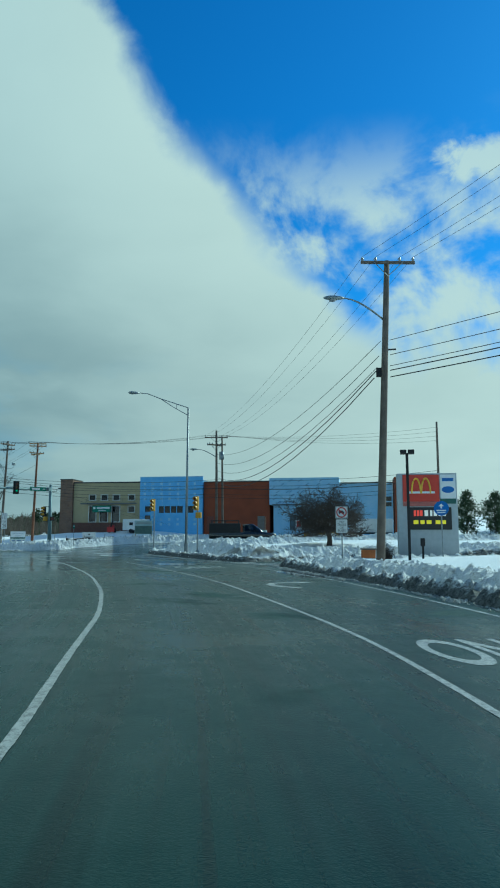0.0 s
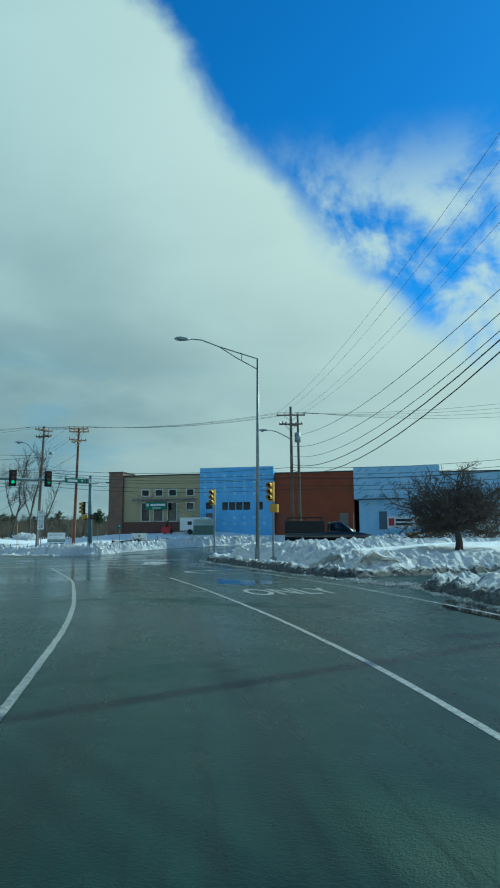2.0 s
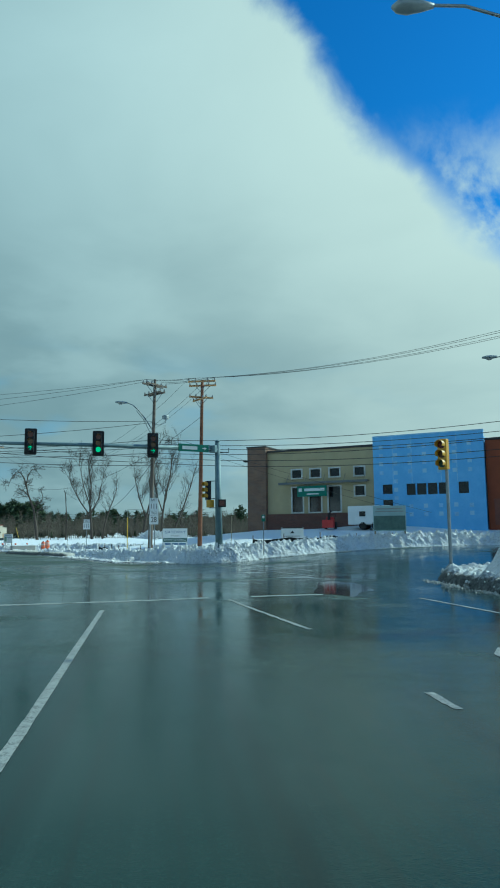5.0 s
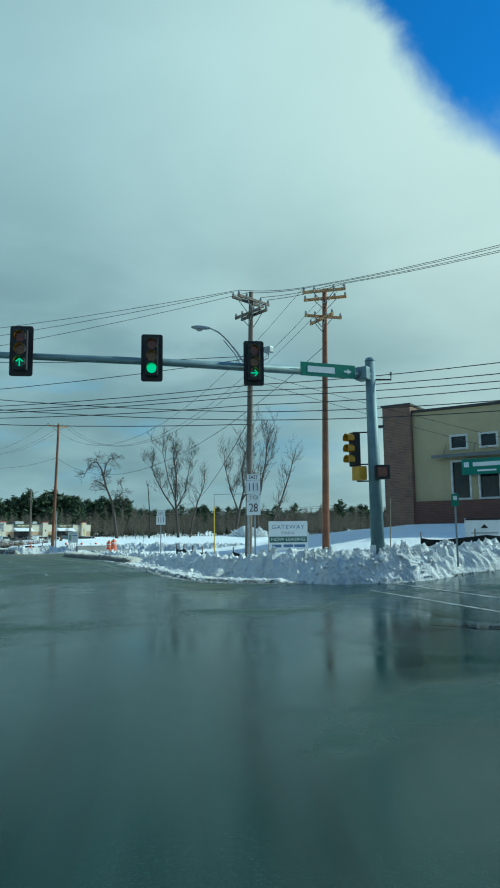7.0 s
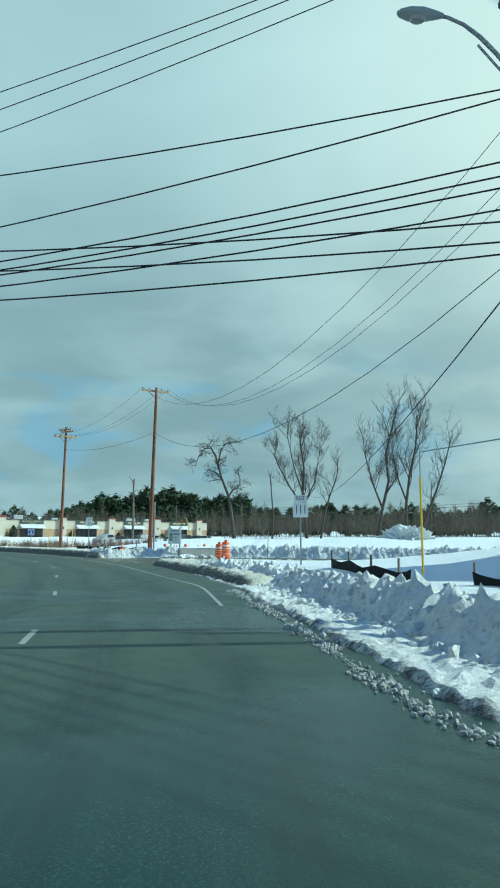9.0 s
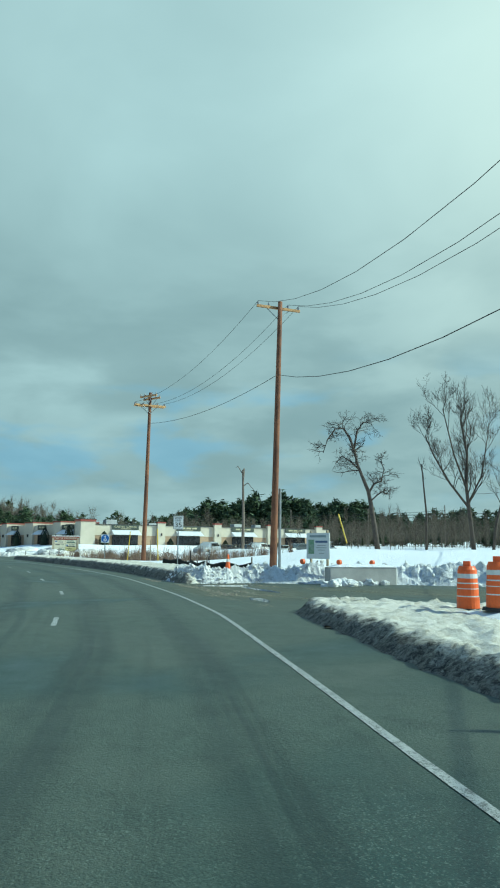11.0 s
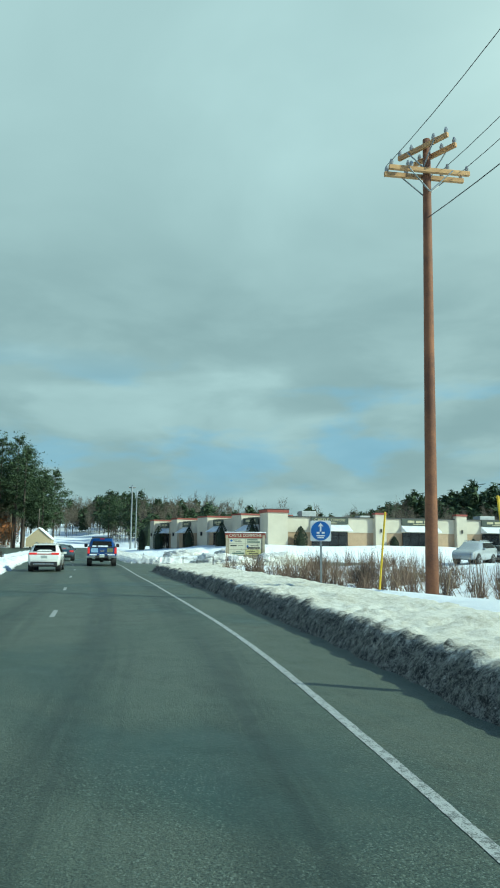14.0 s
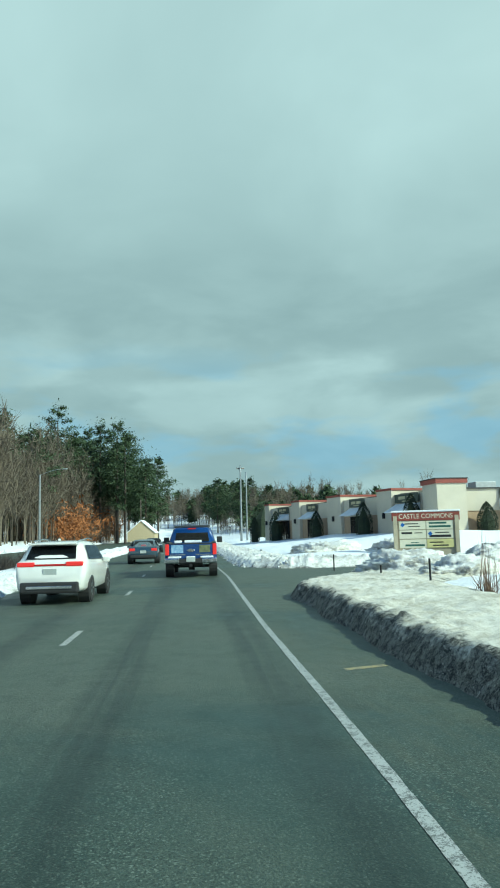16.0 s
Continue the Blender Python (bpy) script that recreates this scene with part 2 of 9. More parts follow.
    if sand:
        mud = n.math("MAXIMUM", mud, n.math("MULTIPLY", n.step(n.math("ADD", n.math("MULTIPLY", drag, 0.5), n.math("MULTIPLY", blot, 0.5)), 0.36, 0.62), sand))
    c = n.mix(n.math("MULTIPLY", mud, 0.75), c, n.mix(n.step(drag, 0.35, 0.65), (0.060, 0.054, 0.038), (0.155, 0.138, 0.096)))
    rough = n.math("SUBTRACT", n.step(n.math("MULTIPLY", wet, n.math("ADD", 0.45, n.math("MULTIPLY", wetter, 0.55))), 0.0, 1.0, 0.55, 0.16), n.math("MULTIPLY", flood, 0.10))
    rough = n.math("ADD", rough, n.math("MULTIPLY", mud, 0.12), clamp=True)
    rough = n.math("ADD", rough, n.math("MULTIPLY", n.math("SUBTRACT", blot, 0.5), 0.22), clamp=True)
    c = n.vec("MULTIPLY", c, n.mix(wetter, (1.02, 1.08, 1.02), (0.70, 1.0, 0.97)))
    s = n.add("ShaderNodeBsdfPrincipled")
    n.link(c, s.inputs["Base Color"])
    rough = n.math("ADD", rough, n.math("MULTIPLY", n.math("SUBTRACT", 1.0, film), 0.14), clamp=True)
    rough = n.math("ADD", rough, n.math("MULTIPLY", in_lane, n.math("MULTIPLY", n.math("SUBTRACT", drawn, 0.5), 0.3)), clamp=True)
    n.link(rough, s.inputs["Roughness"])
    n.link(n.mix(wetter, (0.66, 1.0, 0.97), (0.48, 1.0, 0.97)), s.inputs["Specular Tint"])
    n.link(n.math("ADD", n.math("SUBTRACT", 0.18, n.math("MULTIPLY", wetter, 0.10)), n.math("MULTIPLY", film, 0.09)), s.inputs["Specular IOR Level"])
    bm = n.add("ShaderNodeBump")
    bm.inputs["Distance"].default_value = 0.008
    n.link(n.math("ADD", n.step(n.math("ADD", flood, n.math("MULTIPLY", wet, 0.85)), 0.0, 1.0, 0.9, 0.04), n.math("MULTIPLY", n.math("SUBTRACT", 1.0, film), 0.3)), bm.inputs["Strength"])
    n.link(n.math("ADD", n.math("ADD", grit, stone), n.math("MULTIPLY", n.noise(p, 9.0, 3.0), 0.25)), bm.inputs["Height"])
    n.link(bm.outputs[0], s.inputs["Normal"])
    n.link(s.outputs[0], n.add("ShaderNodeOutputMaterial").inputs[0])
    return m


def snow_material(name, clean, dirt, amount, mix=(0.5, 0.35, 0.15), face=((0.24, 0.24, 0.22), (0.035, 0.037, 0.032)), relief=0.07):
    """Snow with sand thrown over it in patches, and road spray along the foot of a bank (map "foot": distance in, width of the spray)."""
    m = bpy.data.materials.new(name)
    m.use_nodes = True
    n = Nodes(m.node_tree)
    p = n.add("ShaderNodeTexCoord").outputs["Object"]
    a, b, c3 = n.noise(p, 0.7, 6.0, 0.65, 0.3), n.noise(p, 7.0, 5.0, 0.65), n.noise(p, 45.0, 3.0, 0.7)
    f = n.step(n.math("ADD", n.math("ADD", n.math("MULTIPLY", a, mix[0]), n.math("MULTIPLY", b, mix[1])), n.math("MULTIPLY", c3, mix[2])), 0.62 - amount, 0.74 - amount * 0.5)
    col = n.mix(f, clean, dirt)
    sep = n.add("ShaderNodeSeparateXYZ")
    n.link(n.add("ShaderNodeUVMap", uv_map="foot").outputs[0], sep.inputs[0])
    rag = n.math("ADD", n.math("MULTIPLY", n.math("SUBTRACT", n.noise(p, 2.6, 5.0, 0.7), 0.5), 1.1), n.math("MULTIPLY", n.math("SUBTRACT", n.noise(p, 14.0, 4.0, 0.7), 0.5), 0.7))
    spray = n.step(n.math("SUBTRACT", n.math("ADD", sep.outputs[0], rag), sep.outputs[1]), 0.16, -0.16)
    spray = n.math("MULTIPLY", spray, n.math("GREATER_THAN", sep.outputs[1], 0.01))
    clods = n.step(n.math("ADD", n.math("MULTIPLY", n.noise(p, 9.0, 5.0, 0.7), 0.55), n.math("MULTIPLY", c3, 0.45)), 0.40, 0.62)
    flecks = n.step(n.math("ADD", n.math("MULTIPLY", n.noise(p, 24.0, 4.0, 0.7), 0.6), n.math("MULTIPLY", b, 0.4)), 0.57, 0.65, 0.0, 0.42)
    col = n.mix(spray, col, n.mix(flecks, n.mix(clods, face[1], face[0]), clean))
    s = n.add("ShaderNodeBsdfPrincipled")
    n.link(col, s.inputs["Base Color"])
    s.inputs["Roughness"].default_value = 0.75
    s.inputs["Specular IOR Level"].default_value = 0.25
    bm = n.add("ShaderNodeBump")
    bm.inputs["Strength"].default_value, bm.inputs["Distance"].default_value = 0.9, relief
    n.link(n.math("ADD", b, n.math("MULTIPLY", c3, 0.5)), bm.inputs["Height"])
    n.link(bm.outputs[0], s.inputs["Normal"])
    n.link(s.outputs[0], n.add("ShaderNodeOutputMaterial").inputs[0])
    return m


def paint_material(name, colour, worn, scale=5.0, gone=0.56):
    """Road paint, worn through to the asphalt in flakes."""
    m = bpy.data.materials.new(name)
    m.use_nodes = True
    n = Nodes(m.node_tree)
    p = n.add("ShaderNodeTexCoord").outputs["Object"]
    f = n.math("ADD", n.math("MULTIPLY", n.noise(p, scale, 5.0, 0.7), 0.45), n.math("MULTIPLY", n.noise(p, 75.0, 3.0, 0.75), 0.55))
    c = n.mix(n.step(f, gone, gone + 0.06), colour, worn)
    s = n.add("ShaderNodeBsdfPrincipled")
    n.link(c, s.inputs["Base Color"])
    s.inputs["Roughness"].default_value = 0.42
    n.link(s.outputs[0], n.add("ShaderNodeOutputMaterial").inputs[0])
    return m


ASPHALT = asphalt_material("asphalt")
SHOULDER = asphalt_material("sandy_shoulder", 0.22)
SNOW = snow_material("snow", (0.86, 0.87, 0.88), (0.42, 0.40, 0.36), 0.02)
BANK = snow_material("ploughed_snow", (0.80, 0.80, 0.78), (0.34, 0.33, 0.29), 0.14, (0.3, 0.4, 0.3), relief=0.10)
MOUND = snow_material("heaped_snow", (0.78, 0.77, 0.73), (0.40, 0.37, 0.30), 0.17, (0.35, 0.42, 0.23))
SLUSH = snow_material("sandy_slush", (0.33, 0.30, 0.235), (0.085, 0.078, 0.058), 0.16, (0.25, 0.45, 0.30))
SLUSH_PALE = snow_material("grey_slush", (0.50, 0.50, 0.47), (0.12, 0.12, 0.105), 0.16, (0.25, 0.45, 0.30))
SANDY = snow_material("sanded_snow", (0.73, 0.70, 0.61), (0.42, 0.38, 0.285), 0.205, (0.3, 0.4, 0.3), ((0.24, 0.23, 0.195), (0.018, 0.018, 0.015)), relief=0.05)
PAINT = paint_material("road_paint", (0.37, 0.38, 0.36), (0.10, 0.105, 0.098), 10.0, 0.49)
PAINT_OLD = paint_material("road_paint_old", (0.42, 0.43, 0.42), (0.06, 0.065, 0.065), 3.0, 0.48)
PAINT_STOP = paint_material("stop_line_paint", (0.30, 0.315, 0.30), (0.12, 0.13, 0.125), 5.0, 0.56)
WOOD_POLE = material("pole_wood", (0.24, 0.105, 0.052), (0.115, 0.05, 0.03), 0.85, scale=1.2, fine=25)
WOOD_OLD = material("pole_wood_old", (0.19, 0.155, 0.125), (0.105, 0.085, 0.068), 0.9, scale=1.2, fine=25)
WOOD_NEW = material("crossarm_wood", (0.50, 0.30, 0.13), (0.36, 0.2, 0.09), 0.8, scale=2, fine=30)
GALV = material("galvanised_steel", (0.30, 0.32, 0.33), (0.22, 0.24, 0.25), 0.5, 0.5, fine=18, bump=0.05)
STEEL_TEAL = material("weathered_mast_steel", (0.20, 0.27, 0.285), (0.145, 0.205, 0.22), 0.62, 0.2, bump=0.05)
WIRE = material("cable_black", (0.02, 0.02, 0.022), rough=0.7, bump=0)
DARK = material("black_metal", (0.018, 0.018, 0.019), rough=0.75, bump=0.05)
PORCELAIN = material("insulator_grey", (0.28, 0.29, 0.30), rough=0.3, bump=0)
SIGN_WHITE = material("sign_white", (0.74, 0.75, 0.74), (0.66, 0.67, 0.66), 0.45, scale=2, bump=0.02)
SIGN_BLACK = material("sign_black", (0.015, 0.015, 0.016), rough=0.5, bump=0)
SIGN_BLUE = material("sign_blue", (0.015, 0.12, 0.42), (0.012, 0.10, 0.36), 0.4, bump=0.02)
SIGN_GREEN = material("sign_green", (0.005, 0.16, 0.10), (0.004, 0.13, 0.08), 0.4, bump=0.02)
SIGN_RED = material("sign_red", (0.45, 0.02, 0.02), (0.38, 0.015, 0.015), 0.4, bump=0.02)
YELLOW = material("signal_yellow", (0.62, 0.34, 0.02), (0.5, 0.26, 0.015), 0.45, bump=0.03)


# ---- small tools ----
def part(name, bm, mat, parent=None, label="", smooth=False):
    """One mesh object from a bmesh, under a thing or a part."""
    me = bpy.data.meshes.new(name)
    bm.to_mesh(me)
    bm.free()
    me.materials.append(mat)
    if smooth:
        me.polygons.foreach_set("use_smooth", [True] * len(me.polygons))
    ob = new(name, me)
    ob.parent = parent
    if label:
        ob["label"] = label
    return ob


def lone(name, bm, mat, label, category, group="", kind="", at=None, smooth=False):
    """A thing that is a single mesh."""
    ob = part(name, bm, mat, None, smooth=smooth)
    if at is not None:
        ob.matrix_world = at
    return tagged(ob, label, category, group, kind)


def thing(name, m, label, category, group="", kind=""):
    ob = new(name)
    ob.empty_display_size = 0.2
    ob.matrix_world = m
    return tagged(ob, label, category, group, kind)


def box(bm, centre, size, bevel=0.0, turn=None):
    made = bmesh.ops.create_cube(bm, size=1.0)
    vs = made["verts"]
    m = Matrix.Translation(centre) @ (turn or Matrix.Identity(4)) @ Matrix.Diagonal((*size, 1))
    bmesh.ops.transform(bm, matrix=m, verts=vs)
    if bevel:
        es = {e for v in vs for e in v.link_edges}
        bmesh.ops.bevel(bm, geom=list(es), offset=bevel, segments=2, affect="EDGES", profile=0.6)
    return bm


def boxes(*rows, bevel=0.0):
    bm = bmesh.new()
    for centre, size in rows:
        box(bm, centre, size, bevel)
    return bm


def tube(bm, points, radii, sides=8, closed=True):
    """A tube through points with a radius at each."""
    pts = [Vector(p) for p in points]
    radii = radii if isinstance(radii, (list, tuple)) else [radii] * len(pts)
    rings, up = [], Vector((0.13, 0.07, 1)).normalized()
    for i, p in enumerate(pts):
        way = (pts[min(i + 1, len(pts) - 1)] - pts[max(i - 1, 0)]).normalized()
        side = way.cross(up if abs(way.dot(up)) < 0.95 else Vector((1, 0, 0))).normalized()
        other = way.cross(side)
        rings.append([bm.verts.new(p + radii[i] * (math.cos(a) * side + math.sin(a) * other)) for a in (k * math.tau / sides for k in range(sides))])
    for a, b in zip(rings, rings[1:]):
        for k in range(sides):
            bm.faces.new((a[k], a[(k + 1) % sides], b[(k + 1) % sides], b[k]))
    if closed:
        bm.faces.new(rings[0][::-1])
        bm.faces.new(rings[-1])
    return bm


def tubes(*rows, sides=8):
    bm = bmesh.new()
    for points, radii in rows:
        tube(bm, points, radii, sides)
    return bm


def loft(bm, rings, cap=True):
    """Skin over closed rings of equal length."""
    vs = [[bm.verts.new(p) for p in ring] for ring in rings]
    for a, b in zip(vs, vs[1:]):
        for k in range(len(a)):
            bm.faces.new((a[k], a[(k + 1) % len(a)], b[(k + 1) % len(a)], b[k]))
    if cap:
        bm.faces.new(vs[0][::-1])
        bm.faces.new(vs[-1])
    return bm


def prism(bm, outline, y0, y1):
    """An outline in x and z, drawn out from y0 to y1."""
    a, b = [bm.verts.new((x, y0, z)) for x, z in outline], [bm.verts.new((x, y1, z)) for x, z in outline]
    n = len(outline)
    for k in range(n):
        bm.faces.new((a[k], a[(k + 1) % n], b[(k + 1) % n], b[k]))
    bm.faces.new(a[::-1])
    bm.faces.new(b)
    bmesh.ops.recalc_face_normals(bm, faces=bm.faces)
    return bm


def writing(name, text, size, mat, parent, m, label="", width=None, spacing=1.0):
    """Letters as a flat mesh, standing in the x-z plane of m and read from -y."""
    cu = bpy.data.curves.new(name, "FONT")
    cu.body, cu.size, cu.extrude, cu.align_x, cu.align_y, cu.space_character = text, size, 0.004, "CENTER", "CENTER", spacing
    tmp = bpy.data.objects.new(name, cu)
    scene.collection.objects.link(tmp)
    bpy.context.view_layer.update()
    me = bpy.data.meshes.new_from_object(tmp.evaluated_get(bpy.context.evaluated_depsgraph_get()))
    bpy.data.objects.remove(tmp)
    me.materials.clear()
    me.materials.append(mat)
    xs = [v.co.x for v in me.vertices] or [0]
    k = width / max(max(xs) - min(xs), 1e-6) if width else 1.0
    me.transform(Matrix.Rotation(radians(90), 4, "X") @ Matrix.Diagonal((k, 1, 1, 1)))
    ob = new(name, me)
    ob.parent = parent
    ob.matrix_local = m
    if label:
        ob["label"] = label
    return ob


def disc(bm, r, y0, y1, centre=(0, 0), n=28):
    return prism(bm, [(centre[0] + r * math.cos(k * math.tau / n), centre[1] + r * math.sin(k * math.tau / n)) for k in range(n)], y0, y1)


def rounded(w, h, r, n=4, cx=0.0, cz=0.0):
    pts = []
    for sx, sz, a0 in ((1, 1, 0), (-1, 1, 90), (-1, -1, 180), (1, -1, 270)):
        for k in range(n + 1):
            a = radians(a0 + 90 * k / n)
            pts.append((cx + sx * (w / 2 - r) + r * math.cos(a), cz + sz * (h / 2 - r) + r * math.sin(a)))
    return pts


# ---- the lie of the land ----
# edge of the asphalt, right-hand side first, then back along the left
RIGHT_1 = [(30, 14), (24.5, 40), (21.2, 54), (19.3, 61.2), (17.0, 67.4), (14.8, 72.4), (11.6, 80.3), (10.4, 83.6)]
MOUTH_1 = [(12.5, 85.8), (34, 96.5), (34, 102), (12.0, 92.4)]
RIGHT_2 = [(9.3, 90.0), (7.4, 88.0), (5.0, 90.0), (1.3, 95.6), (-2.4, 101.3), (-5.8, 106.4), (-5.6, 109.3), (-1.0, 112.3), (8, 116.5), (30, 122), (80, 128)]
RIGHT_3 = [(80, 141), (30, 136), (6, 132.6), (-8, 129.4), (-15.0, 124.9), (-19.7, 119.4), (-23.0, 117.0), (-26.3, 115.6), (-28.4, 116.2), (-31.3, 118.3), (-35.4, 121.1), (-42.5, 126.1), (-49.6, 130.2), (-52.3, 131.35), (-55.4, 132.9), (-57.6, 134.0), (-59.4, 134.85)]
MOUTH_2 = [(-60.2, 135.5), (-60.3, 136.5), (-59.2, 137.7), (-56.5, 138.9), (-50, 143.0), (-42, 149), (-44, 160), (-56, 152.8), (-64, 148.6), (-67.2, 146.0), (-68.6, 143.4), (-70.2, 142.3)]
RIGHT_4 = [(-71.0, 140.6), (-70.9, 139.0), (-71.9, 138.9), (-74.5, 139.6), (-80.9, 141.2), (-91.0, 142.95), (-99.6, 144.1), (-105.5, 144.8), (-113.0, 145.5), (-118.4, 146.0)]
MOUTH_3 = [(-121.0, 148.2), (-124.5, 156), (-130.5, 157), (-131.0, 149.2)]
RIGHT_5 = [(-134.5, 147.4), (-160, 150.2), (-200, 155.3), (-260, 163), (-340, 170), (-420, 174)]
LEFT = [(-424, 166), (-342, 162.0), (-262, 154.6), (-200, 147.0), (-156, 142.0), (-122, 138.8), (-100, 136.6), (-84, 134.0), (-66, 128.5), (-52, 120.0), (-40, 109.0), (-24, 94), (-12, 76), (-3, 55), (4, 30), (8, 10)]
ROAD_EDGE = RIGHT_1 + MOUTH_1 + RIGHT_2 + RIGHT_3 + MOUTH_2 + RIGHT_4 + MOUTH_3 + RIGHT_5 + LEFT
FAR_LANES = [(-424, 154), (-342, 149.5), (-262, 140.6), (-200, 133.0), (-156, 128.5), (-122, 126.0), (-100, 122.6), (-84, 118.0), (-72, 112), (-60, 104), (-50, 96), (-40, 109), (-52, 120), (-66, 125), (-84, 127.5), (-100, 130.0), (-122, 132.4), (-156, 135.4), (-200, 140.0), (-262, 148.0), (-342, 157.0), (-424, 162)]


def off_edge(px, py, ring):
    """Distance from a closed ring, negative inside it."""
    px, py = np.asarray(px, float), np.asarray(py, float)
    best, inside = np.full(px.shape, 1e9), np.zeros(px.shape, bool)
    for (ax, ay), (bx, by) in zip(ring, ring[1:] + ring[:1]):
        dx, dy = bx - ax, by - ay
        u = np.clip(((px - ax) * dx + (py - ay) * dy) / (dx * dx + dy * dy), 0, 1)
        best = np.minimum(best, np.hypot(px - ax - u * dx, py - ay - u * dy))
        if dy:
            inside ^= ((ay > py) != (by > py)) & (px < dx * (py - ay) / dy + ax)
    return np.where(inside, -best, best)


def smooth(v, lo, hi):
    u = np.clip((v - lo) / (hi - lo), 0, 1)
    return u * u * (3 - 2 * u)


def climb(px, py):
    """The side road climbs away from the crossing."""
    px, py = np.asarray(px, float), np.asarray(py, float)
    return 0.9 * smooth(0.5 * (px + 14.6) + 0.866 * (py - 100), 7, 28) * smooth(px, -36, -26)


def land(px, py):
    """Height of the snow-covered ground."""
    px, py = np.asarray(px, float), np.asarray(py, float)
    s = np.minimum(off_edge(px, py, ROAD_EDGE), off_edge(px, py, FAR_LANES))
    h = -0.3 + 0.68 * smooth(s, 1.1, 3.6)
    right = smooth(s, 3, 16)
    h = h + climb(px, py) * (1 - right)
    north = smooth(px, -45, -15)
    h = h + right * (0.75 + 0.35 * smooth(py, 118, 133) + 1.05 * north * smooth(py, 124, 135))
    lot = smooth(px, -150, -95) * smooth(-px, 60, 82) * smooth(py, 148, 160)
    h = h - 0.2 * lot
    pit = smooth(px, -147, -141) * smooth(-px, 97, 108) * smooth(py, 154, 162) * (1 - smooth(py, 212, 224))
    h = h - 1.15 * pit
    wet = smooth(px, -121, -113) * smooth(-px, 84, 90) * smooth(py, 147.6, 149.6) * (1 - smooth(py, 154, 159))
    h = h * (1 - wet * 0.85)
    # wooded rise on the left, far hills all round
    left = smooth(-(py - (128 + 0.05 * (px + 150))), 14, 70) * smooth(-px, 90, 170)
    h = h + left * 16 + smooth(np.hypot(px + 60, py - 110), 230, 520) * 14
    lumps = np.sin(px * 0.31 + 1.3 * np.sin(py * 0.23)) * np.sin(py * 0.37 + 0.7) * 0.10 + np.sin(px * 0.9 + py * 0.5) * np.sin(py * 1.1 - px * 0.3) * 0.03
    return h + lumps * smooth(s, 1.5, 6)


def gz(x, y):
    return float(land(np.array([x]), np.array([y]))[0])


def grid_mesh(name, xs, ys, heights, mat):
    nx, ny = len(xs), len(ys)
    gx, gy = np.meshgrid(xs, ys)
    co = np.stack([gx, gy, heights(gx, gy)], -1).reshape(-1, 3)
    i = (np.arange(ny - 1)[:, None] * nx + np.arange(nx - 1)).ravel()
    me = bpy.data.meshes.new(name)
    me.from_pydata(co.tolist(), [], np.stack([i, i + 1, i + nx + 1, i + nx], 1).tolist())
    me.polygons.foreach_set("use_smooth", [True] * len(me.polygons))
    me.materials.append(mat)
    return new(name, me)


far = np.array([30, 70, 130, 220, 340, 500, 750, 1100, 1700, 2600])
gx = np.concatenate([-270 - far[::-1], np.arange(-270, 60.5, 1.25), 60 + far])
gy = np.concatenate([-10 - far[::-1], np.arange(-10, 240.5, 1.25), 240 + far])
tagged(grid_mesh("ground", gx, gy, land, SNOW), "snow-covered open ground with drifts and dirt", "ground", kind="structure")

bm = bmesh.new()
bm.faces.new([bm.verts.new((x, y, 0)) for x, y in ((-430, -5), (90, -5), (90, 190), (-430, 190))])
tagged(part("road", bm, ASPHALT), "dark wet asphalt road with puddles and worn tyre tracks", "road", kind="structure")
tagged(grid_mesh("road", np.arange(-36, 84.1, 1.5), np.arange(98, 146.1, 1.5), lambda x, y: np.where(climb(x, y) > 0.002, climb(x, y) + 0.001, -0.03), ASPHALT), "wet side road climbing from the crossing", "road", kind="structure")
LANE = [(22.5, 26), (17.13, 44.15), (14.84, 51.86), (12.15, 59.27), (8.91, 66.5), (5.12, 73.68), (0.0, 81.7), (-6.95, 91.18), (-14.59, 100.06), (-22.0, 107.2), (-32.6, 115.9), (-43.56, 122.9), (-55.75, 129.3), (-66.58, 133.75), (-77.48, 137.27), (-88.39, 139.76), (-100.04, 141.56), (-112, 143.0), (-130, 144.9), (-160, 148.0), (-200, 152.8), (-260, 160.4)]


def resample(points, step):
    p = np.array(points, float)
    d = np.r_[0, np.cumsum(np.hypot(*np.diff(p, axis=0).T))]
    s = np.arange(0, d[-1], step)
    # rounded corners: average over a short window
    out = sum(np.stack([np.interp(np.clip(s + o, 0, d[-1]), d, p[:, k]) for k in (0, 1)], 1) for o in (-1.2, -0.6, 0, 0.6, 1.2)) / 5
    return out, s


def lane_sheet(label, shift=0.0, half=1.9, first=0, last=None):
    """A lane's own asphalt, a hair above the rest, with its width and length as a map."""
    p, s = resample(LANE, 1.0)
    way = np.gradient(p, axis=0)
    way /= np.linalg.norm(way, axis=1, keepdims=True)
    side = np.stack([way[:, 1], -way[:, 0]], 1)
    p, s, side = (p + side * shift)[first:last], s[first:last] + shift * 7, side[first:last]
    off = np.linspace(-half, half, 9)
    co = (p[:, None] + side[:, None] * off[None, :, None]).reshape(-1, 2)
    verts = [(x, y, 0.002) for x, y in co]
    n = len(off)
    faces = [(i * n + k, i * n + k + 1, (i + 1) * n + k + 1, (i + 1) * n + k) for i in range(len(p) - 1) for k in range(n - 1)]
    me = bpy.data.meshes.new("road")
    me.from_pydata(verts, [], faces)
    lay = me.uv_layers.new(name="lane")
    idx = np.zeros(len(me.loops), int)
    me.loops.foreach_get("vertex_index", idx)
    lay.data.foreach_set("uv", np.stack([off[idx % n] + 10.0, s[idx // n]], 1).ravel())
    me.materials.append(ASPHALT)
    return tagged(new("road", me), label, "road", kind="structure")


